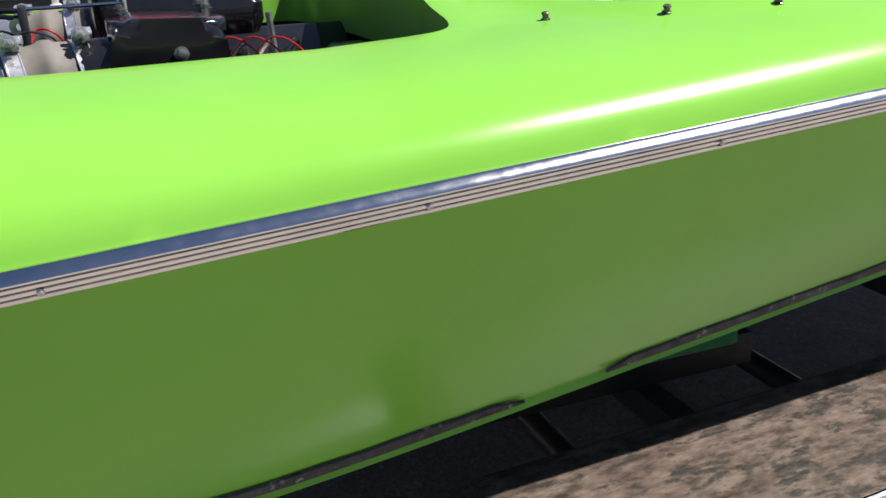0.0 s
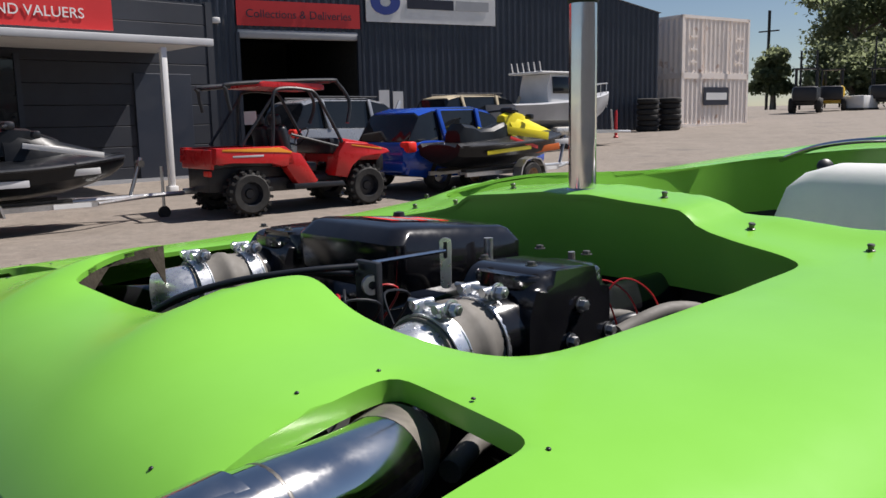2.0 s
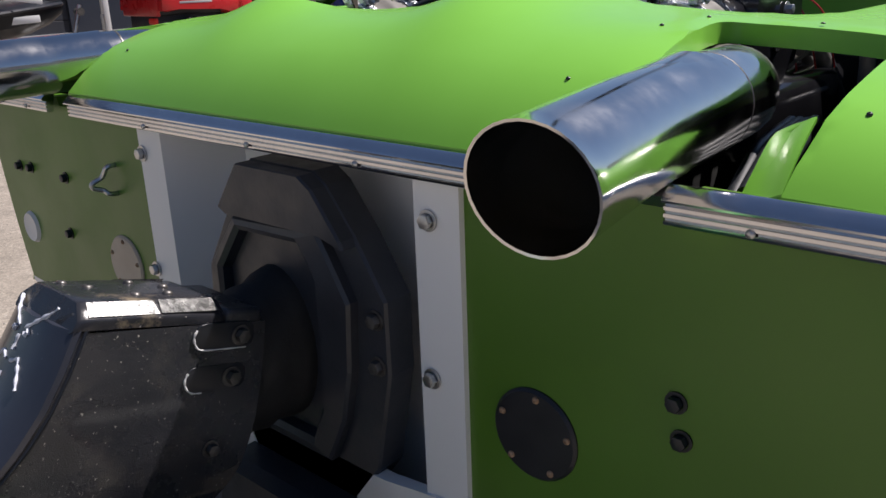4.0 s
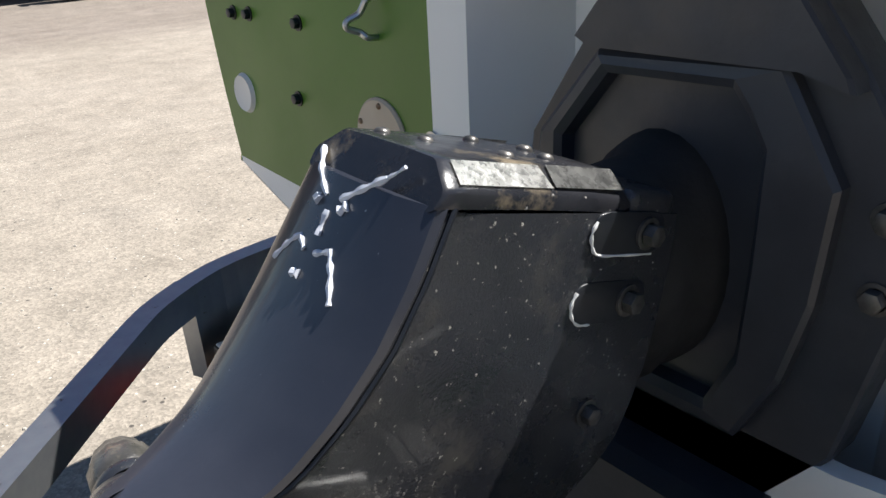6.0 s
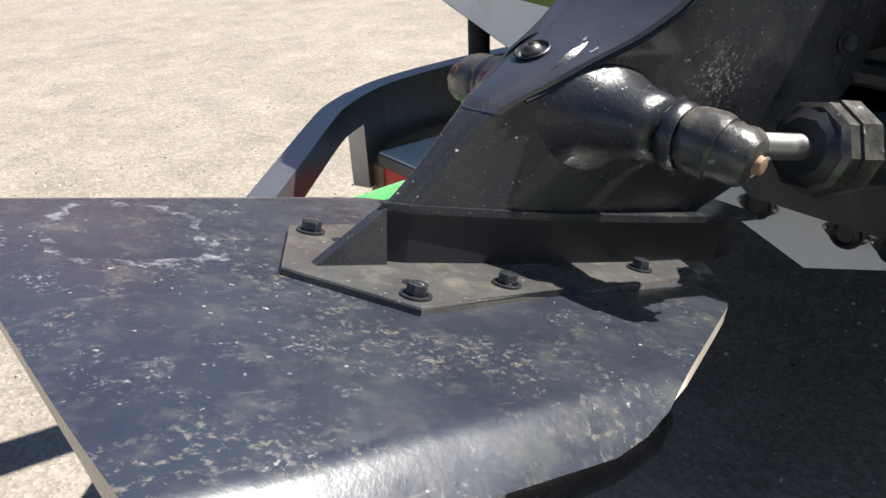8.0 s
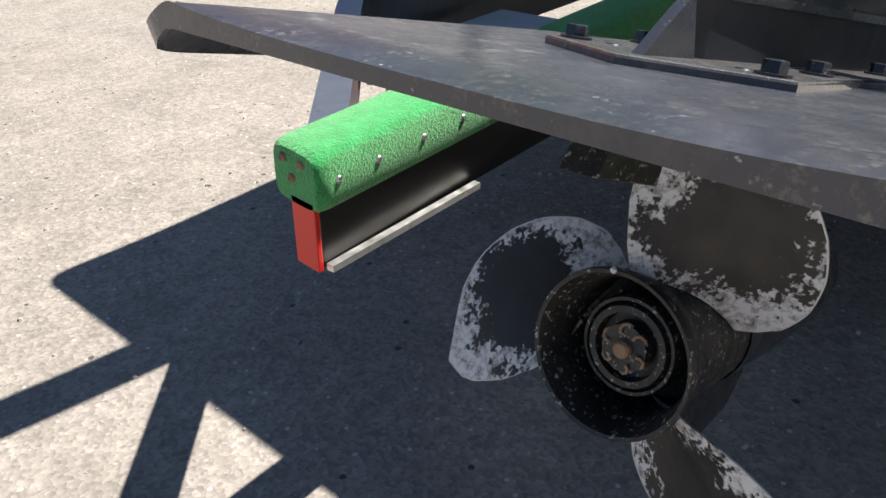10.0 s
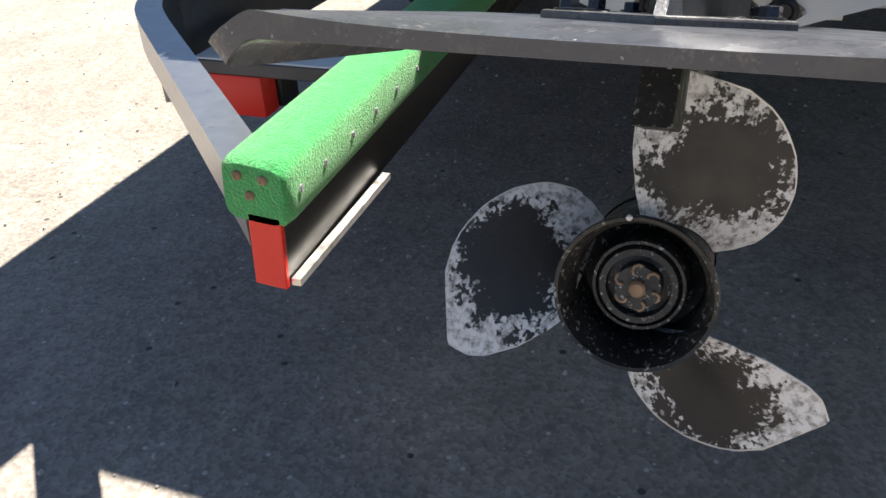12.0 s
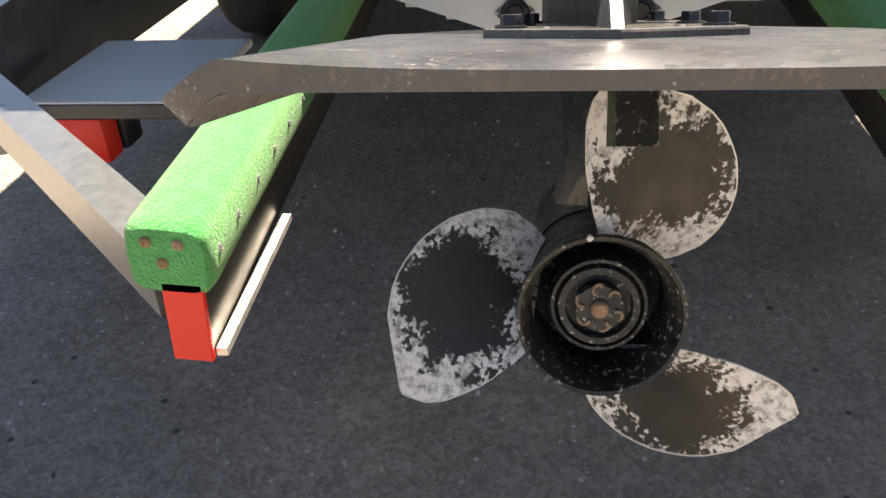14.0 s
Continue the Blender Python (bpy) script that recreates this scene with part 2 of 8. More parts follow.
# two pale metals that paint sky glare on the top cap's bevels
GLARE_BRIGHT = surf("bevel_glare_bright", (0.5, 0.5, 0.48), (0.68, 0.68, 0.66), 70.0, 0.22, 0.4, metal=0.7, bump=0.1, bump_scale=120.0, specks=(0.1, 0.1, 0.1), speck_scale=90.0, speck_cut=0.66)
GLARE_DIM = surf("bevel_glare_dim", (0.1, 0.1, 0.1), (0.3, 0.3, 0.29), 60.0, 0.2, 0.36, metal=0.5, bump=0.1, bump_scale=120.0, specks=(0.5, 0.48, 0.42), speck_scale=80.0, speck_cut=0.64)
STEEL_DARK = surf("dull_bolt", (0.06, 0.06, 0.058), (0.16, 0.15, 0.14), 60.0, 0.3, 0.5, metal=0.6)
HUB = surf("prop_hub", (0.012, 0.012, 0.012), (0.03, 0.028, 0.025), 30.0, 0.35, 0.6, bump=0.15, bump_scale=150.0, specks=(0.4, 0.38, 0.34), speck_scale=220.0, speck_cut=0.6)
CARPET = surf("green_carpet", (0.02, 0.36, 0.075), (0.04, 0.48, 0.12), 70.0, 0.95, bump=0.7, bump_scale=330.0, sheen=0.5)
RED = surf("red_lens", (0.74, 0.022, 0.01), (0.8, 0.03, 0.014), 6.0, 0.4, 0.5)
TIMBER = surf("black_painted_timber", (0.012, 0.012, 0.011), (0.022, 0.02, 0.018), 20.0, 0.4, 0.6, stretch=(0.2, 1, 1), grime=(0.06, 0.05, 0.04), grime_scale=14.0, grime_cut=0.62)
ALU = surf("aluminium", (0.62, 0.6, 0.55), (0.7, 0.68, 0.64), 30.0, 0.35, 0.55, metal=0.85, grime=(0.35, 0.32, 0.26), grime_scale=18.0)
TRAILER = surf("trailer_steel", (0.045, 0.048, 0.055), (0.07, 0.072, 0.08), 8.0, 0.3, 0.5, metal=0.3, grime=(0.16, 0.14, 0.11), grime_scale=12.0, grime_cut=0.62)
CAMO = surf("mottled_mudguard", (0.045, 0.03, 0.022), (0.15, 0.115, 0.092), 34.0, 0.35, 0.6, bump=0.1, bump_scale=60.0, stretch=(0.6, 1.4, 1.0), grime=(0.03, 0.026, 0.022), grime_scale=30.0, grime_cut=0.5)
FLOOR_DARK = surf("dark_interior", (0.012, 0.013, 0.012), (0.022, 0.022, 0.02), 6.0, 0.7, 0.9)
NAVY = surf("navy_cladding", (0.016, 0.022, 0.036), (0.022, 0.028, 0.044), 0.8, 0.4, 0.55)
TYRE = surf("tyre", (0.015, 0.015, 0.015), (0.03, 0.028, 0.026), 12.0, 0.75, 0.9, bump=0.3, bump_scale=40.0)
GLASS = surf("dark_glass", (0.01, 0.012, 0.014), (0.015, 0.016, 0.018), 2.0, 0.05)
PAINT_WHITE = surf("white_paint", (0.7, 0.7, 0.69), (0.76, 0.76, 0.75), 3.0, 0.4, 0.55)
MARK = surf("white_marker", (0.5, 0.54, 0.62), (0.66, 0.68, 0.74), 60.0, 0.6)
RUST = surf("rusty_flange", (0.24, 0.14, 0.08), (0.4, 0.27, 0.17), 25.0, 0.6, 0.8, bump=0.2, bump_scale=80.0)
BEIGE = surf("cover_plate", (0.52, 0.43, 0.33), (0.58, 0.49, 0.39), 14.0, 0.6)



def yard_surface():
    """Worn concrete: broad stains, mottling, exposed aggregate of many greys, scattered dark and pale grit."""
    m = surf("yard_concrete", (0.262, 0.228, 0.186), (0.31, 0.272, 0.226), 1.1, 0.82, 0.95, grime=(0.215, 0.185, 0.15), grime_scale=0.7, grime_cut=0.58)
    nd, ln = m.node_tree.nodes, m.node_tree.links
    bsdf = nd["Principled BSDF"]
    co = nd.new("ShaderNodeTexCoord")
    col = bsdf.inputs["Base Color"].links[0].from_socket

    def shade(kind, socket, fac, value):
        """Multiplies or mixes the colour so far."""
        nonlocal col
        x = nd.new("ShaderNodeMix")
        x.data_type, x.blend_type = "RGBA", kind
        ia, ib = [q for q in x.inputs if q.type == "RGBA"]
        ln.new(col, ia)
        if socket is not None:
            ln.new(socket, ib)
        else:
            ib.default_value = (*value, 1)
        if isinstance(fac, float):
            x.inputs["Factor"].default_value = fac
        else:
            ln.new(fac, x.inputs["Factor"])
        col = [q for q in x.outputs if q.type == "RGBA"][0]

    def noise(scale, lo, hi, a, b, detail=6.0):
        n = nd.new("ShaderNodeTexNoise")
        n.inputs["Scale"].default_value, n.inputs["Detail"].default_value = scale, detail
        ln.new(co.outputs["Object"], n.inputs["Vector"])
        r = nd.new("ShaderNodeMapRange")
        r.inputs["From Min"].default_value, r.inputs["From Max"].default_value = lo, hi
        r.inputs["To Min"].default_value, r.inputs["To Max"].default_value = a, b
        ln.new(n.outputs["Fac"], r.inputs["Value"])
        return r.outputs[0]

    def cells(scale, lo, hi):
        """Roundish grains of which a share is picked by their random grey."""
        v = nd.new("ShaderNodeTexVoronoi")
        v.inputs["Scale"].default_value = scale
        ln.new(co.outputs["Object"], v.inputs["Vector"])
        sp = nd.new("ShaderNodeSeparateColor")
        ln.new(v.outputs["Color"], sp.inputs[0])
        pick = nd.new("ShaderNodeMapRange")
        pick.inputs["From Min"].default_value, pick.inputs["From Max"].default_value = lo, lo + 0.01
        ln.new(sp.outputs[0], pick.inputs["Value"])
        near = nd.new("ShaderNodeMapRange")
        near.inputs["From Min"].default_value, near.inputs["From Max"].default_value = hi, hi * 0.7
        ln.new(v.outputs["Distance"], near.inputs["Value"])
        mul = nd.new("ShaderNodeMath")
        mul.operation = "MULTIPLY"
        ln.new(pick.outputs[0], mul.inputs[0])
        ln.new(near.outputs[0], mul.inputs[1])
        return v, sp, mul.outputs[0]

    shade("MULTIPLY", noise(6.0, 0.3, 0.7, 0.84, 1.1), 1.0, None)
    shade("MULTIPLY", noise(36.0, 0.3, 0.7, 0.86, 1.12), 1.0, None)
    v, sp, _ = cells(150.0, 0.0, 0.5)
    gr = nd.new("ShaderNodeMapRange")
    gr.inputs["To Min"].default_value, gr.inputs["To Max"].default_value = 0.74, 1.18
    ln.new(sp.outputs[1], gr.inputs["Value"])
    shade("MULTIPLY", gr.outputs[0], 1.0, None)
    _, _, dark = cells(34.0, 0.955, 0.22)
    shade("MIX", None, dark, (0.07, 0.062, 0.054))
    _, _, pale = cells(75.0, 0.95, 0.3)
    shade("MIX", None, pale, (0.5, 0.47, 0.42))
    oil = noise(0.55, 0.6, 0.72, 0.0, 0.55)
    shade("MIX", None, oil, (0.085, 0.078, 0.07))
    # the older asphalt of the far yard is greyer than the apron by the boat
    sx = nd.new("ShaderNodeSeparateXYZ")
    ln.new(co.outputs["Object"], sx.inputs[0])
    old = nd.new("ShaderNodeMapRange")
    old.inputs["From Min"].default_value, old.inputs["From Max"].default_value = 6.5, 7.5
    ln.new(sx.outputs["Y"], old.inputs["Value"])
    shade("MULTIPLY", None, old.outputs[0], (0.74, 0.72, 0.73))
    ln.new(col, bsdf.inputs["Base Color"])
    b = nd.new("ShaderNodeBump")
    b.inputs["Strength"].default_value, b.inputs["Distance"].default_value = 0.3, 0.003
    ln.new(v.outputs["Distance"], b.inputs["Height"])
    b2 = nd.new("ShaderNodeBump")
    b2.inputs["Strength"].default_value, b2.inputs["Distance"].default_value = 0.2, 0.008
    ln.new(noise(30.0, 0.2, 0.8, 0.0, 1.0), b2.inputs["Height"])
    ln.new(b.outputs[0], b2.inputs["Normal"])
    ln.new(b2.outputs[0], bsdf.inputs["Normal"])
    return m


YARD = yard_surface()


# ---- mesh helpers ----
def part(name, bm, material, parent=None, label="", smooth=True):
    """One mesh object from a bmesh, under a thing or part."""
    me = bpy.data.meshes.new(name)
    bmesh.ops.recalc_face_normals(bm, faces=bm.faces)
    bm.to_mesh(me)
    bm.free()
    if smooth:
        me.shade_smooth()
        me.set_sharp_from_angle(angle=radians(38))
    me.materials.append(material)
    ob = new(name, me)
    if parent is not None:
        ob.parent = parent
    if label:
        ob["label"] = label
    return ob


def thing(name, label, category, group="", kind="", at=(0, 0, 0)):
    ob = new(name)
    ob.location = at
    return tagged(ob, label, category, group, kind)


def box(size, m=None, bevel=0.0, bm=None, segs=2):
    """A box of the given size, centred, moved by m."""
    bm = bm or bmesh.new()
    r = bmesh.ops.create_cube(bm, size=1.0)
    vs = r["verts"]
    bmesh.ops.scale(bm, vec=size, verts=vs)
    if bevel:
        es = list({e for v in vs for e in v.link_edges})
        b = bmesh.ops.bevel(bm, geom=es, offset=bevel, segments=segs, affect="EDGES", profile=0.5)
        vs = list({v for f in b["faces"] for v in f.verts} | {v for v in vs if v.is_valid})
    if m is not None:
        bmesh.ops.transform(bm, matrix=m, verts=vs)
    return bm


def frames(pts):
    """Tangent frames along a polyline, with little twist."""
    pts = [Vector(p) for p in pts]
    out, up = [], None
    for i, p in enumerate(pts):
        t = (pts[min(i + 1, len(pts) - 1)] - pts[max(i - 1, 0)]).normalized()
        if up is None:
            up = Vector((0, 0, 1)) if abs(t.z) < 0.9 else Vector((0, 1, 0))
        side = t.cross(up).normalized()
        up = side.cross(t).normalized()
        out.append((p, side, up, t))
    return out


def tube(pts, radius, segs=14, caps=True, bm=None):
    """A round tube along points; radius is one number or one a point."""
    bm = bm or bmesh.new()
    rings = []
    for i, (p, s, u, _) in enumerate(frames(pts)):
        r = radius if isinstance(radius, (int, float)) else radius[i]
        rings.append([bm.verts.new(p + (s * math.cos(a) + u * math.sin(a)) * r) for a in (2 * math.pi * k / segs for k in range(segs))])
    for a, b in zip(rings, rings[1:]):
        for k in range(segs):
            bm.faces.new((a[k], a[(k + 1) % segs], b[(k + 1) % segs], b[k]))
    if caps:
        bm.faces.new(rings[0])
        bm.faces.new(rings[-1])
    return bm


def sweep(pts, profile, closed=True, caps=True, bm=None, up=None):
    """A profile of (side, up) pairs swept along points, kept upright."""
    bm = bm or bmesh.new()
    rings = []
    pv = [Vector(p) for p in pts]
    for i, p in enumerate(pv):
        t = (pv[min(i + 1, len(pv) - 1)] - pv[max(i - 1, 0)]).normalized()
        w = Vector(up or (0, 0, 1))
        s = t.cross(w).normalized()
        w = s.cross(t)
        k = 1.0
        if 0 < i < len(pv) - 1:
            k = 1 / max(0.5, (pv[i] - pv[i - 1]).normalized().dot(t))
        rings.append([bm.verts.new(p + s * a * k + w * b) for a, b in profile])
    n = len(profile)
    for a, b in zip(rings, rings[1:]):
        for k in range(n if closed else n - 1):
            bm.faces.new((a[k], a[(k + 1) % n], b[(k + 1) % n], b[k]))
    if caps and closed:
        bm.faces.new(rings[0])
        bm.faces.new(rings[-1])
    return bm


def lathe(profile, segs=28, m=None, bm=None):
    """A profile of (radius, height) turned round z."""
    bm = bm or bmesh.new()
    rings, start = [], len(bm.verts)
    made = []
    for r, z in profile:
        if r < 1e-6:
            v = bm.verts.new((0, 0, z))
            made.append(v)
            rings.append([v] * segs)
        else:
            ring = [bm.verts.new((r * math.cos(2 * math.pi * k / segs), r * math.sin(2 * math.pi * k / segs), z)) for k in range(segs)]
            made += ring
            rings.append(ring)
    for a, b in zip(rings, rings[1:]):
        for k in range(segs):
            q = []
            for v in (a[k], a[(k + 1) % segs], b[(k + 1) % segs], b[k]):
                if v not in q:
                    q.append(v)
            if len(q) > 2:
                bm.faces.new(q)
    if m is not None:
        bmesh.ops.transform(bm, matrix=m, verts=made)
    return bm


def prism(outline, depth, m=None, bevel=0.0, bm=None, segs=2):
    """A flat outline (x, y) given a depth along z, from 0 up, moved by m."""
    bm = bm or bmesh.new()
    lo = [bm.verts.new((x, y, 0)) for x, y in outline]
    hi = [bm.verts.new((x, y, depth)) for x, y in outline]
    n = len(lo)
    bm.faces.new(lo[::-1])
    bm.faces.new(hi)
    for k in range(n):
        bm.faces.new((lo[k], lo[(k + 1) % n], hi[(k + 1) % n], hi[k]))
    vs = lo + hi
    if bevel:
        es = [e for e in {e for v in hi for e in v.link_edges} if all(v in hi for v in e.verts)]
        b = bmesh.ops.bevel(bm, geom=es, offset=bevel, segments=segs, affect="EDGES", profile=0.5)
        vs = list({v for f in b["faces"] for v in f.verts} | {v for v in vs if v.is_valid})
    if m is not None:
        bmesh.ops.transform(bm, matrix=m, verts=vs)
    return bm


def rounded(pts, r, n=5):
    """An outline with its corners rounded."""
    out = []
    for i, p in enumerate(pts):
        p, a, b = Vector(p), Vector(pts[i - 1]), Vector(pts[(i + 1) % len(pts)])
        u, w = (a - p), (b - p)
        k = min(r, u.length * 0.45, w.length * 0.45)
        s, e = p + u.normalized() * k, p + w.normalized() * k
        for j in range(n + 1):
            t = j / n
            q = s * (1 - t) ** 2 + p * 2 * t * (1 - t) + e * t * t
            out.append((q.x, q.y))
    return out


def spline(pts, n=8):
    """A smooth curve through points."""
    pts = [Vector(p) for p in pts]
    out = []
    for i in range(len(pts) - 1):
        p0, p1, p2, p3 = pts[max(i - 1, 0)], pts[i], pts[i + 1], pts[min(i + 2, len(pts) - 1)]
        for j in range(n):
            t = j / n
            out.append(0.5 * ((2 * p1) + (p2 - p0) * t + (2 * p0 - 5 * p1 + 4 * p2 - p3) * t * t + (3 * p1 - p0 - 3 * p2 + p3) * t ** 3))
    out.append(pts[-1])
    return out


def axis_to(p, d):
    """A pose at p whose z axis points along d."""
    return Matrix.Translation(p) @ Vector(d).to_track_quat("Z", "Y").to_matrix().to_4x4()


def hexbolt(r=0.008, h=0.007, m=None, bm=None):
    """A washer, a hexagon head with a domed top."""
    bm = lathe([(0, 0), (r * 1.45, 0), (r * 1.45, h * 0.22), (r * 1.05, h * 0.25)], 16, m, bm)
    top = [(r * math.cos(k * math.pi / 3), r * math.sin(k * math.pi / 3)) for k in range(6)]
    return prism(top, h, (m or Matrix()) @ pose(0, 0, h * 0.2), 0.0009, bm)


def screw(r=0.006, m=None, bm=None):
    return lathe([(0, 0), (r, 0), (r, r * 0.25), (r * 0.75, r * 0.6), (r * 0.35, r * 0.75), (r * 0.3, r * 0.55), (0, r * 0.55)], 14, m, bm)


def smoothstep(a, b, x):
    t = max(0.0, min(1.0, (x - a) / (b - a)))
    return t * t * (3 - 2 * t)


# ---- ground ----
def ground_z(x, y):
    """The yard is level round the boat and climbs gently towards the sheds."""
    d = math.hypot(x, y)
    return 0.033 * max(0.0, d - 11.0) * (1 - 0.5 * smoothstep(45, 120, d))


def make_ground():
    bm = bmesh.new()
    radii = [0, 1, 2, 4, 7, 10, 12, 15, 19, 24, 30, 38, 48, 60, 80, 120, 200, 500, 1500, 4000]
    segs = 72
    rings = []
    for r in radii:
        if r == 0:
            rings.append([bm.verts.new((0, 0, 0))] * segs)
        else:
            rings.append([bm.verts.new((r * math.cos(2 * math.pi * k / segs), r * math.sin(2 * math.pi * k / segs), ground_z(r, 0) if r < 500 else ground_z(200, 0))) for k in range(segs)])
    for a, b in zip(rings, rings[1:]):
        for k in range(segs):
            q = []
            for v in (a[k], a[(k + 1) % segs], b[(k + 1) % segs], b[k]):
                if v not in q:
                    q.append(v)
            bm.faces.new(q)
    return tagged(part("ground", bm, YARD), "worn pale grey-brown concrete and asphalt yard", "ground", kind="structure")


make_ground()


def make_grit():
    """Loose stones lying about under and behind the boat."""
    rg = random.Random(21)
    bm = bmesh.new()
    for k in range(2400):
        x, y = rg.uniform(-2.6, 1.4), rg.uniform(-1.6, 2.4)
        r = rg.choice((0.0015, 0.002, 0.002, 0.003, 0.004, 0.006))
        c = Vector((x, y, r * 0.35))
        pts = [Vector((math.cos(a) * rg.uniform(0.7, 1.1), math.sin(a) * rg.uniform(0.6, 1.0), 0)) * r for a in (0, 1.2, 2.5, 3.7, 5.0)]
        lo = [bm.verts.new(c + p - Vector((0, 0, r * 0.4))) for p in pts]
        hi = [bm.verts.new(c + p * 0.6 + Vector((0, 0, r * 0.4))) for p in pts]
        bm.faces.new(hi)
        for i in range(5):
            bm.faces.new((lo[i], lo[(i + 1) % 5], hi[(i + 1) % 5], hi[i]))
    ob = part("grit", bm, GRIT, None, smooth=False)
    tagged(ob, "scattered small pale stones lying on the yard", "grit", kind="stuff")


GRIT = surf("grit", (0.25, 0.23, 0.2), (0.5, 0.47, 0.42), 30.0, 0.8)
make_grit()

# ---- the speedboat ----
import functools

from mathutils.geometry import delaunay_2d_cdt

boat = thing("speedboat", "lime green fibreglass speedboat with open engine bay, on trailer", "boat")
BOW = 5.4


def half_beam(x):
    return (0.902 + 0.02 * min(max(x, 0.0), 1.7)) * max(0.0, 1 - max(0.0, (x - 2.6) / (BOW - 2.6)) ** 2.2) ** 0.6


def rail_z(x):
    return 1.056 + 0.06 * (min(x, 2.2) - 1.1) + 0.04 * max(0.0, x - 2.2) + 0.048 * math.exp(-((x / 0.11) ** 2))


def chine_z(x):
    return float(np.interp(x, [0.0, 0.3, 0.6, 0.75, 0.9, 1.17, 1.5, 1.84, 2.4, 3.2, 5.4], [0.655, 0.637, 0.628, 0.63, 0.637, 0.655, 0.682, 0.717, 0.785, 0.885, 1.1]))


def chine_y(x):
    return (half_beam(x) - 0.02 * min(x, 1.7) - 0.02) * (0.947 - 0.05 * smoothstep(0.0, 1.6, x) - 0.2 * max(0.0, (x - 2.6) / 2.8))


def keel_z(x):
    return 0.375 + 0.35 * max(0.0, (x - 3.0) / 2.4) ** 2.5


# heights of the bridge above the deck, from its middle out to its ends
BRIDGE = [0.066, 0.069, 0.061, 0.056, 0.05, 0.034, 0.024, 0.016, 0.01, 0.0]


@functools.lru_cache(maxsize=None)
def coaming_gap(x, y):
    """Distance to the cockpit's edge."""
    best = 9.0
    for (x1, y1), (x2, y2) in zip(COCKPIT, COCKPIT[1:]):
        dx, dy = x2 - x1, y2 - y1
        t = max(0.0, min(1.0, ((x - x1) * dx + (-abs(y) - y1) * dy) / (dx * dx + dy * dy)))
        best = min(best, math.hypot(x - x1 - t * dx, -abs(y) - y1 - t * dy))
    return best


def deck_z(x, y):
    hb = half_beam(x)
    u = min(1.0, abs(y) / max(hb, 1e-4))
    edge = 1.059 + 0.055 * max(0.0, x - 0.9)
    sag = (edge - rail_z(x) - 0.011) * u ** 5
    crown = (1 - 0.55 * smoothstep(1.6, 3.0, x)) * (0.075 * (1 - u ** 7) ** 0.8 + 0.03 * (1 - u ** 60)) + 0.015 * max(0.0, 1 - (u / 0.55) ** 2)
    ridge = 0.05 * math.exp(-((abs(abs(y) - 0.2) / 0.08) ** 1.6)) * (1 - smoothstep(0.9, 1.1, x)) * smoothstep(0.0, 0.33, x)
    aft = 1 - (1 - min(1.0, max(0.0, (x + 0.012) / 0.31))) ** 3.3
    hump = float(np.interp(abs(y), [0.0, 0.06, 0.16, 0.275, 0.29, 0.31, 0.345, 0.4, 0.46, 0.56], BRIDGE))
    bridge = hump * smoothstep(1.02, 1.14, x) * (1 - smoothstep(1.3, 1.6, x))
    roll = 0.016 * math.exp(-((coaming_gap(x, y) / 0.05) ** 2)) * smoothstep(0.3, 0.42, abs(y)) if 1.15 < x < 2.3 else 0.0
    sheer = 0.05 * smoothstep(1.1, 2.4, x) * (1 - smoothstep(1.7, 2.3, x)) * (1 - u ** 4)
    return edge - sag + (crown + ridge) * aft + bridge + sheer + roll


HATCH = [(0.226, 0.0), (0.224, -0.07), (0.214, -0.12), (0.206, -0.143), (0.21, -0.16), (0.27, -0.185), (0.34, -0.196), (0.37, -0.207), (0.38, -0.235), (0.38, -0.27), (0.386, -0.31), (0.393, -0.376), (0.4, -0.45), (0.425, -0.497),
         (0.465, -0.522), (0.53, -0.529), (0.66, -0.527), (0.9, -0.52), (1.03, -0.525), (1.085, -0.53), (1.112, -0.518), (1.126, -0.485), (1.13, -0.42), (1.138, -0.35), (1.15, -0.29), (1.157, -0.2), (1.16, 0.0)]
COCKPIT = [(1.3, 0.0), (1.295, -0.2), (1.298, -0.35), (1.312, -0.45), (1.35, -0.56), (1.42, -0.64), (1.55, -0.69), (2.0, -0.7), (2.8, -0.68), (3.3, -0.55), (3.55, -0.3), (3.6, 0.0)]
CUT = [(-0.012, -0.5), (0.1, -0.49), (0.19, -0.482), (0.27, -0.468), (0.293, -0.472), (0.3, -0.492), (0.294, -0.56), (0.291, -0.63), (0.288, -0.648), (0.277, -0.659), (0.25, -0.664), (0.18, -0.668), (0.12, -0.668), (0.075, -0.664), (0.03, -0.66), (0.0, -0.657), (-0.012, -0.656)]


def mirrored_loop(half):
    return half + [(x, -y) for x, y in half[-2:0:-1]]


def inside(p, poly):
    c, n = False, len(poly)
    for i in range(n):
        (x1, y1), (x2, y2) = poly[i], poly[i - 1]
        if (y1 > p[1]) != (y2 > p[1]) and p[0] < (x2 - x1) * (p[1] - y1) / (y2 - y1) + x1:
            c = not c
    return c


def soften(loop, closed=True, turns=2):
    """Rounds the corners of an outline."""
    for _ in range(turns):
        out = [] if closed else [loop[0]]
        for i in range(len(loop) if closed else len(loop) - 1):
            (x1, y1), (x2, y2) = loop[i], loop[(i + 1) % len(loop)]
            out += [(0.75 * x1 + 0.25 * x2, 0.75 * y1 + 0.25 * y2), (0.25 * x1 + 0.75 * x2, 0.25 * y1 + 0.75 * y2)]
        loop = out if closed else out + [loop[-1]]
    return loop


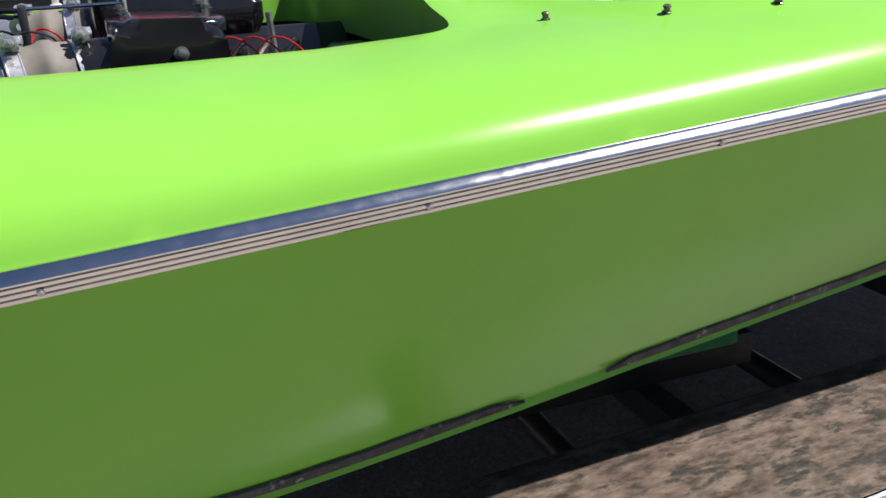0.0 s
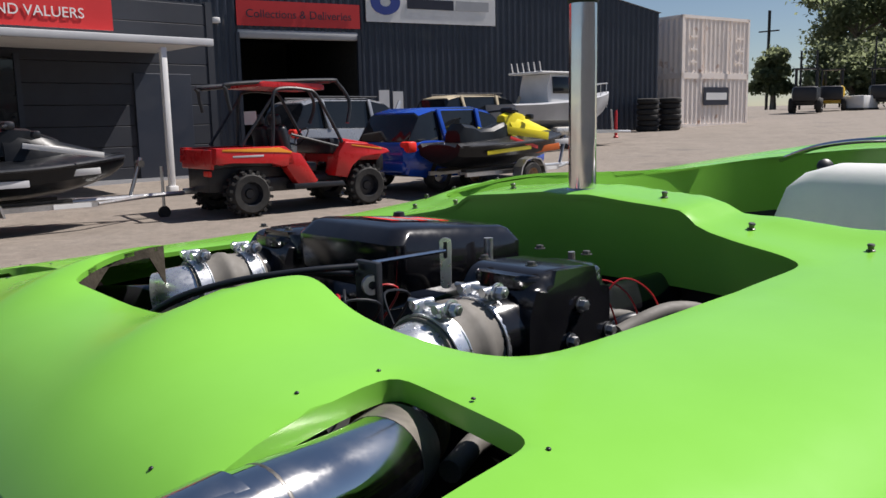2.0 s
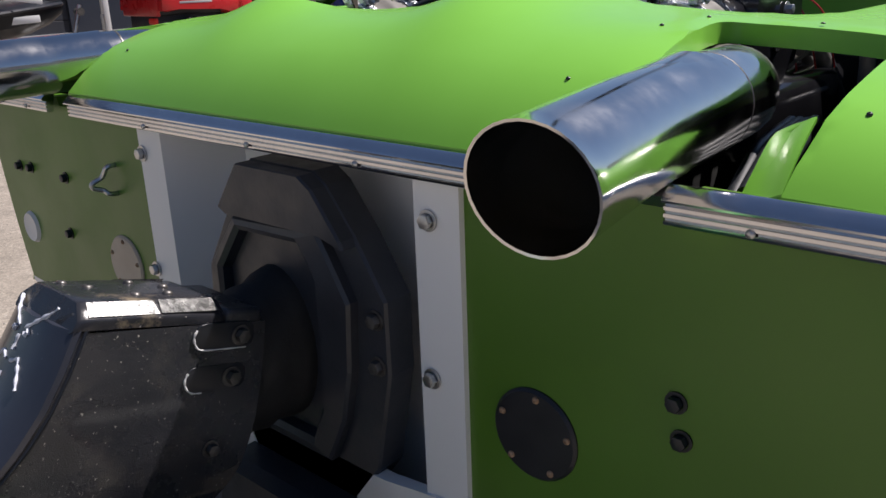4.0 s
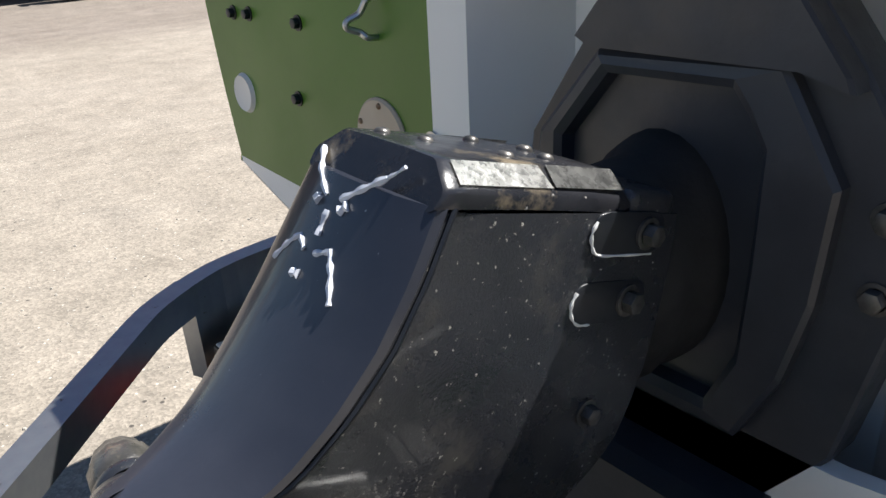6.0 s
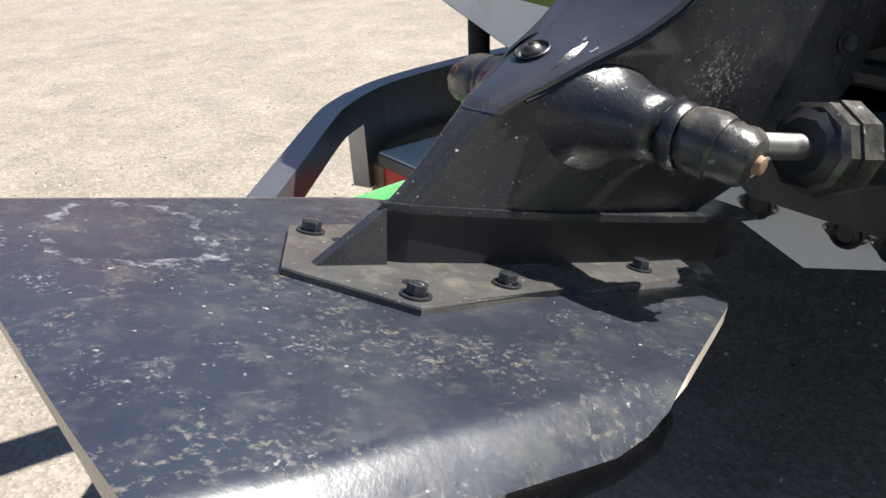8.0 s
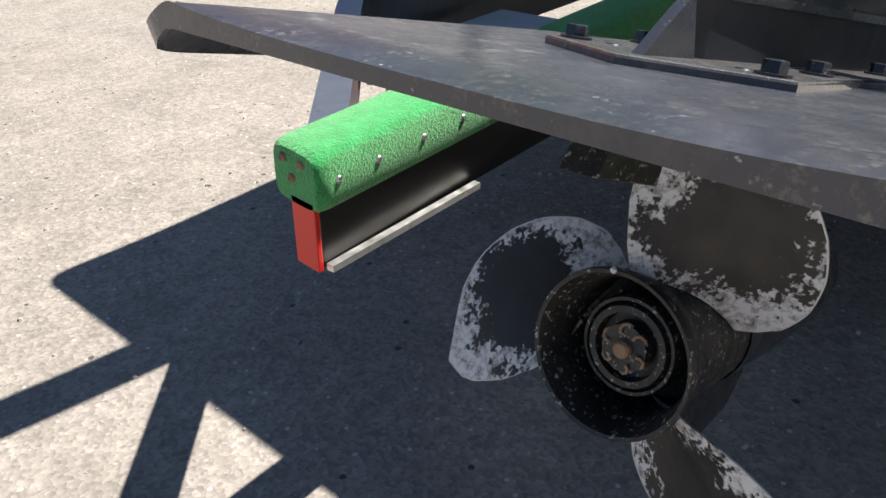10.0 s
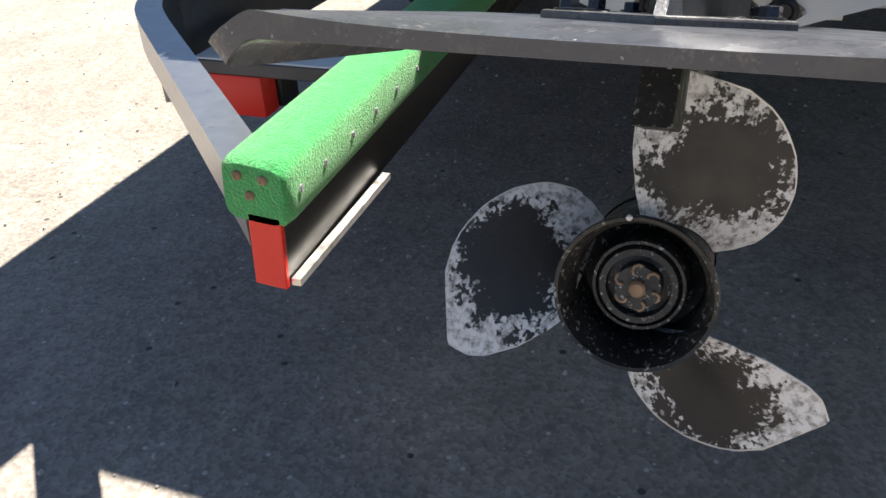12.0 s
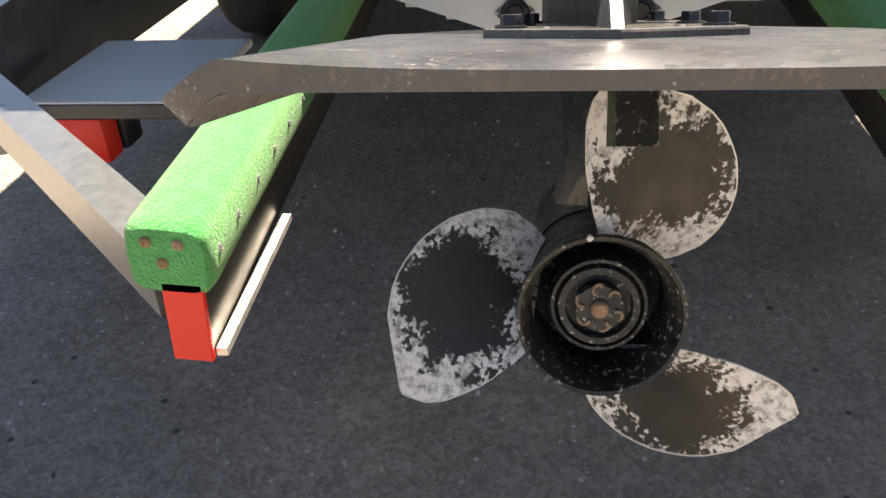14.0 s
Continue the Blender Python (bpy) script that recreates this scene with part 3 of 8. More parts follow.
def resample(loop, step):
    out = []
    for i, p in enumerate(loop):
        q = loop[(i + 1) % len(loop)]
        n = max(1, int(math.hypot(q[0] - p[0], q[1] - p[1]) / step))
        out += [(p[0] + (q[0] - p[0]) * j / n, p[1] + (q[1] - p[1]) * j / n) for j in range(n)]
    return out


def near_loop(p, loop, d):
    return any((p[0] - q[0]) ** 2 + (p[1] - q[1]) ** 2 < d * d for q in loop)


def make_deck():
    stb = [(-0.012, 0.0)] + soften(CUT, False, 1) + [(-0.012, -0.886), (-0.009, -0.896), (0.0, -0.901), (0.02, -0.902), (0.05, -0.903)]
    stb += [(x, -half_beam(x)) for x in [0.2 + 0.2 * k for k in range(26)]] + [(BOW, 0.0)]
    outer = resample(mirrored_loop(stb), 0.022)
    hatch = resample(soften(mirrored_loop(HATCH)), 0.014)
    cockpit = resample(soften(mirrored_loop(COCKPIT)), 0.03)
    verts, edges = [], []
    for loop in (outer, hatch, cockpit):
        s = len(verts)
        verts += loop
        edges += [(s + i, s + (i + 1) % len(loop)) for i in range(len(loop))]
    fine = 0.024
    for i in range(int(1.81 / fine)):
        for j in range(-37, 38):
            p = (0.09 + i * fine, j * fine)
            if abs(p[1]) > half_beam(p[0]) - 0.074 and p[0] > 0.1:
                continue
            if inside(p, outer) and not inside(p, hatch) and not inside(p, cockpit) and not near_loop(p, outer, 0.014) and not near_loop(p, hatch, 0.012) and not near_loop(p, cockpit, 0.014):
                verts.append(p)
    # closer rows where the deck rolls down to the transom
    for i in range(15):
        for j in range(-71, 72):
            p = (-0.0065 + 0.0055 * i, 0.0125 * j + 0.006 * (i % 2))
            if inside(p, outer) and not near_loop(p, outer, 0.0045):
                verts.append(p)
    for i in range(74):
        x = 0.115 + i * fine
        verts += [(x, sg * (half_beam(x) - d)) for sg in (-1, 1) for d in (0.0095, 0.016, 0.023, 0.031, 0.042, 0.058)]
    for i in range(50):
        for j in range(-13, 14):
            p = (1.93 + i * 0.07, j * 0.068)
            if inside(p, outer) and not inside(p, cockpit) and not near_loop(p, outer, 0.03) and not near_loop(p, cockpit, 0.03):
                verts.append(p)
    vs, _, fs, _, _, _ = delaunay_2d_cdt([Vector(v) for v in verts], edges, [], 0, 1e-6)
    bm = bmesh.new()
    bv = [bm.verts.new((v.x, v.y, deck_z(v.x, v.y))) for v in vs]
    for f in fs:
        c = (sum(vs[i].x for i in f) / 3, sum(vs[i].y for i in f) / 3)
        if inside(c, outer) and not inside(c, hatch) and not inside(c, cockpit):
            bm.faces.new([bv[i] for i in f])
    bmesh.ops.delete(bm, geom=[v for v in bm.verts if not v.link_faces], context="VERTS")
    # a rounded turn-down along every free edge gives the sheet its thickness
    rim = [e for e in bm.edges if len(e.link_faces) == 1]
    for e in rim:
        e.smooth = min(v.co.x for v in e.verts) > 0.02
    ext = bmesh.ops.extrude_edge_only(bm, edges=rim)
    for e in rim:
        for v in e.verts:
            v.tag = True
    for v in bm.verts:
        if v.tag and v.co.x > 0.02 and abs(v.co.y) < half_beam(v.co.x) - 0.02:
            v.co.z -= 0.003
    for g in ext["geom"]:
        if isinstance(g, bmesh.types.BMVert):
            slot = -0.005 < g.co.x < 0.33 and 0.44 < abs(g.co.y) < 0.662
            g.co.z -= 0.026 if slot else 0.012
    part("deck", bm, GREEN, boat, "glossy lime green deck with cut-outs")


make_deck()


def make_hull():
    xs = [0.12 * k for k in range(20)] + [2.6, 3.2, 3.8, 4.3, 4.8, 5.15, 5.38]
    side, bottom = bmesh.new(), bmesh.new()
    for sg in (-1, 1):
        rows, rows_b = [], []
        for x in xs:
            hb = half_beam(x)
            yc = chine_y(x)
            zc, zr = chine_z(x), rail_z(x)
            row = []
            for k in range(9):
                t = k / 8
                y = yc + (hb - yc) * t + 0.009 * math.sin(math.pi * t)
                row.append(side.verts.new((x, sg * y, zc + 0.012 + (zr - zc - 0.012) * t)))
            lip = side.verts.new((x, sg * (yc + 0.006), zc))
            under = side.verts.new((x, sg * (yc - 0.02), zc - 0.004))
            rows.append([under, lip] + row)
            rb = []
            for k in range(7):
                t = k / 6
                rb.append(bottom.verts.new((x, sg * (yc - 0.015) * t, keel_z(x) + (zc - 0.006 - keel_z(x)) * t)))
            rows_b.append(rb)
        for a, b in zip(rows, rows[1:]):
            for k in range(len(a) - 1):
                side.faces.new((a[k], a[k + 1], b[k + 1], b[k]))
        for a, b in zip(rows_b, rows_b[1:]):
            for k in range(len(a) - 1):
                bottom.faces.new((a[k], a[k + 1], b[k + 1], b[k]))
    part("hull_side", side, GREEN, boat, "lime green gelcoat topsides")
    part("hull_bottom", bottom, UNDERSIDE, boat, "dark vee bottom of the hull")


make_hull()


def strake(x0, x1, sg):
    """A worn black strip above the chine."""
    bm = bmesh.new()
    n = max(3, int((x1 - x0) / 0.05))
    rows = []
    rng = random.Random(int(x0 * 100) + sg)
    for k in range(n + 1):
        x = x0 + (x1 - x0) * k / n
        hb = half_beam(x)
        yc = chine_y(x)
        h = 0.019 * (0.4 if k in (0, n) else 1) + rng.uniform(-0.0015, 0.0015)
        z = chine_z(x) + 0.0105
        rows.append([bm.verts.new((x, sg * (yc + 0.0015 + d), z + q)) for d, q in ((0.004, 0.0), (0.0085, 0.003), (0.0095, h - 0.003), (0.0065, h))])
    for a, b in zip(rows, rows[1:]):
        for k in range(3):
            bm.faces.new((a[k], a[k + 1], b[k + 1], b[k]))
    part("strake", bm, STRAKE, boat, "scuffed black chine strip")


STRAKE = surf("scuffed_strip", (0.018, 0.018, 0.02), (0.05, 0.05, 0.052), 22.0, 0.4, 0.7, bump=0.4, bump_scale=60.0, specks=(0.22, 0.22, 0.22), speck_scale=45.0, speck_cut=0.6)
for sg in (-1, 1):
    strake(0.02, 1.09, sg)
    strake(1.235, 3.4, sg)


def make_transom():
    """The green quarters of the transom, with the white well between them."""
    for sg in (-1, 1):
        w0 = 0.31 - 0.0175 * sg
        low = [(sg * w0, 0.375 + 0.335 * w0), (sg * 0.834, 0.655), (sg * 0.835, 0.664), (sg * 0.65, 0.655), (sg * 0.42, 0.64), (sg * w0, 0.637)]
        part("transom_chine", prism(low if sg > 0 else low[::-1], 0.028, Matrix(((0, 0, 1, -0.0), (1, 0, 0, 0), (0, 1, 0, 0), (0, 0, 0, 1))), 0.0), WHITE_GEL, boat, "white lower strip of the transom", smooth=False)
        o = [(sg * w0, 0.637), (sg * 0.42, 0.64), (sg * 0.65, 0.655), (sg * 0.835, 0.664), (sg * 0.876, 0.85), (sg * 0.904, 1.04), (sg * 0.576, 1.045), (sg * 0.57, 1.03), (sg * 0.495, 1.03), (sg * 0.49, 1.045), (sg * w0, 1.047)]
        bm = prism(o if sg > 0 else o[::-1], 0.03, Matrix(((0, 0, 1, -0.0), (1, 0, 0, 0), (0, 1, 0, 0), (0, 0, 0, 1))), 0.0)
        part("transom_quarter", bm, GREEN_SHADED, boat, "flat green transom panel")
    # flanges at each side of the well, proud of the green by a little
    for sg in (-1, 1):
        o = [(sg * 0.254 - 0.0175, 0.47), (sg * 0.318 - 0.0175, 0.49), (sg * 0.318 - 0.0175, 1.04), (sg * 0.254 - 0.0175, 1.04)]
        part("well_flange", prism(o if sg > 0 else o[::-1], 0.012, Matrix(((0, 0, 1, -0.008), (1, 0, 0, 0), (0, 1, 0, 0), (0, 0, 0, 1))), 0.0), WHITE_GEL, boat, "white flange beside the well", smooth=False)
        white = bmesh.new()
        # splayed cheek into the well
        vs = [white.verts.new(p) for p in ((-0.008, sg * 0.254 - 0.0175, 0.45), (-0.008, sg * 0.254 - 0.0175, 1.04), (0.1, sg * 0.185, 1.04), (0.1, sg * 0.185, 0.42))]
        white.faces.new(vs if sg < 0 else vs[::-1])
        part("well_cheek", white, WHITE_GEL, boat, "white splayed cheek of the well", smooth=False)
    white = bmesh.new()
    vs = [white.verts.new(p) for p in ((0.1, -0.19, 0.4), (0.1, 0.19, 0.4), (0.1, 0.19, 1.05), (0.1, -0.19, 1.05))]
    white.faces.new(vs)
    vs = [white.verts.new(p) for p in ((0.1, -0.19, 1.05), (0.1, 0.19, 1.05), (-0.008, 0.236, 1.04), (-0.008, -0.271, 1.04))]
    white.faces.new(vs)
    part("transom_well", white, WHITE_GEL, boat, "white moulded well round the outdrive", smooth=False)
    low = [(-0.33, 0.495), (-0.25, 0.462), (0.0, 0.376), (0.25, 0.462), (0.33, 0.495), (0.33, 0.64), (0.2, 0.62), (-0.2, 0.62), (-0.33, 0.64)]
    part("transom_foot", prism(low, 0.02, Matrix(((0, 0, 1, -0.012), (1, 0, 0, 0), (0, 1, 0, 0), (0, 0, 0, 1))), 0.004), WHITE_GEL, boat, "white lower transom plate", smooth=False)
    # dark drain holes with their collars
    for y in (-0.104, -0.045, 0.075):
        dia = rounded([(-0.034, 0.0), (0.0, -0.023), (0.034, 0.0), (0.0, 0.023)], 0.012, 4)
        fl_ = part("drain_flange", prism(dia, 0.003, Matrix(((0, 0, -1, -0.0125), (-1, 0, 0, y), (0, 1, 0, 0.441), (0, 0, 0, 1))), 0.001), STEEL_DARK, boat, "diamond drain flange")
        for dy in (-0.026, 0.026):
            part("flange_screw", screw(0.0035, axis_to((-0.0155, y + dy, 0.441), (-1, 0, 0))), STEEL, fl_)
        part("drain_hole", lathe([(0.0, 0.002), (0.011, 0.002), (0.014, 0.006), (0.019, 0.004), (0.021, 0)], 20, axis_to((-0.0152, y, 0.441), (-1, 0, 0))), BLACK_PLASTIC, fl_, "dark drain fitting")


make_transom()

# ---- rub rail ----
RAIL_PROFILE = [(-0.006, 0.0145), (0.002, 0.0168), (0.005, 0.0164), (0.0085, 0.0142), (0.0125, 0.011), (0.0158, 0.0078), (0.0168, 0.0058), (0.0162, 0.0038), (0.0125, 0.0022), (0.0085, 0.0012), (0.0115, -0.0005), (0.0115, -0.0035), (0.0085, -0.005),
                (0.0115, -0.0065), (0.0115, -0.0095), (0.0085, -0.011), (0.0115, -0.0125), (0.0108, -0.0155), (0.009, -0.017), (0.0, -0.017)]


def make_rail():
    xs = [0.003 + 0.025 * k for k in range(17)] + [0.54 + 0.17 * k for k in range(28)]
    right = [(x, -half_beam(x), rail_z(x)) for x in xs] + [(BOW - 0.01, -0.02, rail_z(BOW))]
    left = [(x, -y, z) for x, y, z in right][::-1]
    part("rub_rail", sweep(right, RAIL_PROFILE), RAIL, boat, "ribbed bright metal rub rail")
    part("rub_rail", sweep(left, RAIL_PROFILE), RAIL, boat, "ribbed bright metal rub rail")
    corner = [(-0.012 + 0.016 * (1 - math.sin(a)), -0.886 - 0.016 * math.cos(a), 1.0355) for a in [k * math.pi / 2 / 6 for k in range(7)]]
    for ys in ((0.887, 0.568), (0.488, -0.488), (-0.568, -0.887)):
        pts = [(-0.012, ys[0] + (ys[1] - ys[0]) * k / 10, 1.039) for k in range(11)]
        part("transom_rail", sweep(pts, RAIL_PROFILE), RAIL, boat, "ribbed bright metal transom rail")
    for sg in (-1, 1):
        pts = [(x, y * -sg, z) for x, y, z in corner]
        part("corner_rail", sweep(pts if sg > 0 else pts[::-1], RAIL_PROFILE), RAIL, boat, "ribbed bright metal corner rail")
    for x in (0.5, 0.9, 1.3, 1.75, 2.2):
        part("rail_screw", screw(0.004, axis_to((x, -half_beam(x) - 0.0112, rail_z(x) - 0.009), (0, -1, 0))), STEEL, boat)
    for y in (-0.64, -0.75, -0.2, 0.0, 0.25, 0.65, 0.76):
        part("rail_screw", screw(0.004, axis_to((-0.0232, y, 1.028), (-1, 0, 0))), STEEL, boat)


make_rail()


# ---- fittings on the transom ----
def bolt_on_transom(y, z, r=0.0085, m=STEEL):
    part("bolt", hexbolt(r, 0.008, axis_to((-0.009 if abs(y) < 0.33 else 0.0, y, z), (-1, 0, 0))), m, boat)


for y, z in ((0.292, 0.981), (0.301, 0.795), (-0.293, 0.976), (-0.29, 0.79), (0.3, 0.62), (-0.3, 0.62)):
    bolt_on_transom(y, z)
for y, z in ((0.596, 0.901), (0.739, 0.902), (0.617, 0.794), (-0.578, 0.854), (-0.585, 0.818), (0.79, 0.9)):
    bolt_on_transom(y, z, 0.0075, BLACK_PLASTIC)
for y, z, r, mt, lb in ((0.414, 0.775, 0.052, BEIGE, "round beige cover plate"), (-0.425, 0.765, 0.052, BLACK_PLASTIC, "round black cover plate")):
    pl = part("cover_plate", lathe([(0, 0.005), (r * 0.94, 0.005), (r, 0.002), (r, 0)], 36, axis_to((0, y, z), (-1, 0, 0))), mt, boat, lb)
    for k in range(5):
        a = 2 * math.pi * k / 5 + 0.4
        part("plate_screw", screw(0.004, axis_to((-0.005, y + r * 0.82 * math.cos(a), z + r * 0.82 * math.sin(a)), (-1, 0, 0))), RUST, pl)
part("reflector_disc", lathe([(0, 0.004), (0.02, 0.004), (0.028, 0.006), (0.032, 0.0)], 28, axis_to((0, 0.786, 0.777), (-1, 0, 0))), PAINT_WHITE, boat, "round white reflector")
part("tow_hook", tube(spline([(0.0, 0.404, 0.948), (-0.014, 0.405, 0.946), (-0.02, 0.414, 0.93), (-0.034, 0.42, 0.922), (-0.034, 0.42, 0.914), (-0.02, 0.416, 0.908), (-0.014, 0.41, 0.902), (0, 0.41, 0.9)], 5), 0.0042, 8), STEEL, boat, "small bent metal hook")
part("reflector_disc", lathe([(0, 0.004), (0.02, 0.004), (0.028, 0.006), (0.032, 0.0)], 28, axis_to((0, -0.79, 0.79), (-1, 0, 0))), PAINT_WHITE, boat, "round white reflector")


def transom_vent(y, z):
    """An oblong bright vent with a hooded mouth."""
    o = []
    for k in range(24):
        a = 2 * math.pi * k / 24
        o.append((0.048 * (1 if math.cos(a) > 0 else -1) + 0.022 * math.cos(a), 0.022 * math.sin(a)))
    m = Matrix(((0, 0, -1, 0.0), (-1, 0, 0, y), (0, 1, 0, z), (0, 0, 0, 1)))
    v = part("vent", prism(o, 0.005, m, 0.002), CHROME, boat, "oblong bright metal vent cover")
    hood = bmesh.new()
    n = 10
    rows = []
    for i in range(n + 1):
        u = i / n
        h = 0.014 * math.sin(math.pi * min(1, 0.15 + u * 0.85)) ** 0.7
        w = 0.017 * (1 - 0.5 * (2 * u - 1) ** 4)
        rows.append([hood.verts.new(m @ Vector((-0.032 + 0.075 * u, w * math.cos(a), 0.004 + h * math.sin(a)))) for a in [math.pi * k / 8 for k in range(9)]])
    for a, b in zip(rows, rows[1:]):
        for k in range(8):
            hood.faces.new((a[k], a[k + 1], b[k + 1], b[k]))
    part("hood", hood, CHROME, v)
    part("mouth", lathe([(0, 0.0055), (0.009, 0.0055), (0.01, 0.003)], 18, m @ pose(-0.036, 0, 0)), BLACK_PLASTIC, v)
    part("vent_screw", screw(0.006, m @ pose(-0.056, 0, 0.005)), STEEL, v)
    return v


transom_vent(-0.812, 0.973)

# ---- screws on the deck, studs along the coaming ----
def deck_normal(x, y):
    e = 0.004
    return Vector((-(deck_z(x + e, y) - deck_z(x - e, y)) / (2 * e), -(deck_z(x, y + e) - deck_z(x, y - e)) / (2 * e), 1)).normalized()


for x, y in ((0.284, -0.678), (0.307, -0.569), (0.288, -0.453), (0.16, -0.69), (0.06, -0.69), (0.195, -0.445), (0.06, -0.42)):
    for sg in (1, -1):
        part("deck_screw", screw(0.0024, axis_to((x, y * sg, deck_z(x, y) + 0.0003), deck_normal(x, y * sg))), BLACK_PLASTIC, boat)


def stud(x, y):
    n = deck_normal(x, y)
    part("canopy_stud", lathe([(0, 0.0125), (0.005, 0.0125), (0.0065, 0.0105), (0.005, 0.007), (0.005, 0.003), (0.0075, 0.002), (0.0075, 0)], 16, axis_to((x, y, deck_z(x, y)), n)), STEEL_DARK, boat, "small metal canopy stud")


for x, y in ((1.222, -0.2), (1.215, -0.385), (1.25, -0.58), (1.395, -0.69), (1.56, -0.745), (1.76, -0.75), (2.0, -0.755)):
    stud(x, y)
    stud(x, -y)

# ---- inside the boat ----
def wall_along(half, z_top, z_bot, name, m, label, off=0.0, both=True):
    bm = bmesh.new()
    loop = half + [(x, -y) for x, y in half[-2::-1]] if both else half
    a = [bm.verts.new((x + off, y, z_top(x, y))) for x, y in loop]
    b = [bm.verts.new((x + off, y, z_bot)) for x, y in loop]
    for k in range(len(loop) - 1):
        bm.faces.new((a[k], a[k + 1], b[k + 1], b[k]))
    part(name, bm, m, boat, label)




def hatch_flange(sg):
    """The turned-down inner edge of a ridge beside the aft slot, with a cut in it."""
    rim = [(0.214, 0.12), (0.206, 0.143), (0.21, 0.16), (0.27, 0.185), (0.34, 0.196), (0.37, 0.207)]
    drop = [0.045, 0.055, 0.06, 0.018, 0.02, 0.07]
    bm = bmesh.new()
    a = [bm.verts.new((x, sg * y, deck_z(x, y) - 0.004)) for x, y in rim]
    b = [bm.verts.new((x, sg * y, deck_z(x, y) - d)) for (x, y), d in zip(rim, drop)]
    c = [bm.verts.new((x, sg * (y + 0.004), deck_z(x, y) - d)) for (x, y), d in zip(rim, drop)]
    for k in range(len(rim) - 1):
        bm.faces.new((a[k], a[k + 1], b[k + 1], b[k]))
        bm.faces.new((b[k], b[k + 1], c[k + 1], c[k]))
    part("hatch_flange", bm, FLANGE, boat, "dark raw fibreglass edge of the hatch", smooth=False)


FLANGE = surf("raw_fibreglass", (0.045, 0.036, 0.024), (0.075, 0.06, 0.04), 18.0, 0.6, 0.8, bump=0.2, bump_scale=80.0)
for sg in (-1, 1):
    hatch_flange(sg)
front = soften([q for q in HATCH if q[0] > 1.0], False)
wall_along(front, lambda x, y: deck_z(x, y) - 0.007, 1.095, "bulkhead", GREEN, "green bulkhead ahead of the engine", off=0.004)
wall_along([(x, y) for x, y in COCKPIT], lambda x, y: deck_z(x, y) - 0.007, 1.0, "coaming", GREEN, "green inner coaming of the cockpit")
wall_along([(x, y * 1.001) for x, y in COCKPIT], lambda x, y: 1.002, 0.7, "side_lining", FLOOR_DARK, "dark carpet lining")
fl = bmesh.new()
fl.faces.new([fl.verts.new(p) for p in ((1.16, -0.72, 0.705), (3.7, -0.72, 0.705), (3.7, 0.72, 0.705), (1.16, 0.72, 0.705))])
part("cockpit_floor", fl, FLOOR_DARK, boat, "dark carpeted cockpit floor")
bay = bmesh.new()
prof = [(-0.84, 1.0), (-0.8, 0.72), (-0.4, 0.56), (0, 0.46), (0.4, 0.56), (0.8, 0.72), (0.84, 1.0)]
r0 = [bay.verts.new((0.12, y, z)) for y, z in prof]
r1 = [bay.verts.new((1.2, y, z)) for y, z in prof]
for k in range(len(prof) - 1):
    bay.faces.new((r0[k], r0[k + 1], r1[k + 1], r1[k]))
bay.faces.new(r0)
bay.faces.new(r1)
bay.faces.new([bay.verts.new(p) for p in ((1.196, -0.7, 0.9), (1.196, 0.7, 0.9), (1.196, 0.7, 1.12), (1.196, 0.56, 1.165), (1.196, -0.56, 1.165), (1.196, -0.7, 1.12))])
part("engine_bay", bay, FLOOR_DARK, boat, "dark inside of the engine bay")


# ---- outdrive: built in its own axes (x forward, z up), trimmed up about the transom ----
DRIVE = Matrix(((0.9632, 0, 0.2687, -0.72), (0, 1, 0, -0.015), (-0.2687, 0, 0.9632, 0.412), (0, 0, 0, 1)))
drive = thing("outdrive", "black sterndrive leg with hydrofoil and worn propeller, trimmed up", "outdrive")
drive.matrix_world = DRIVE


def loft(rings, caps=True, bm=None):
    """Skins rings of equal count."""
    bm = bm or bmesh.new()
    rows = [[bm.verts.new(p) for p in r] for r in rings]
    n = len(rows[0])
    for a, b in zip(rows, rows[1:]):
        for k in range(n):
            bm.faces.new((a[k], a[(k + 1) % n], b[(k + 1) % n], b[k]))
    if caps:
        bm.faces.new(rows[0][::-1])
        bm.faces.new(rows[-1])
    return bm


for sg in (-1, 1):
    # the lip turned in along the aft end of each slot
    lip = []
    for k in range(7):
        x = -0.011 + 0.01 * k
        z = deck_z(x, 0.657)
        q = (0.656, 0.653, 0.646, 0.634, 0.621)
        d = (0.001, 0.0, -0.0035, -0.009, -0.0165)
        lip.append([(x + 0.012 * (w > 2) * k / 6, sg * y, z + dz) for w, (y, dz) in enumerate(zip(q, d))] + [(x, sg * y, z + dz - 0.004) for y, dz in zip(q[::-1], d[::-1])])
    part("slot_lip", loft(lip), GREEN, boat, "turned-in green edge of the slot")

# the leg: aft edge, forward edge, half-widths at the aft face and along the flank, by height
LEG_Z = [0.25, 0.275, 0.306, 0.328, 0.35, 0.365, 0.377, 0.395, 0.42, 0.456, 0.495, 0.536, 0.592]
LEG_AFT = [0.006, 0.028, 0.05, 0.068, 0.102, 0.121, 0.14, 0.166, 0.193, 0.216, 0.236, 0.252, 0.271]
LEG_FACE = [0.008, 0.011, 0.015, 0.02, 0.03, 0.036, 0.041, 0.049, 0.057, 0.064, 0.068, 0.068, 0.064]
LEG_FLANK = [0.034, 0.04, 0.05, 0.056, 0.06, 0.062, 0.063, 0.065, 0.067, 0.069, 0.07, 0.07, 0.069]
LEG_FWD = [0.33, 0.37, 0.41, 0.44, 0.46, 0.475, 0.485, 0.495, 0.5, 0.505, 0.505, 0.505, 0.5]


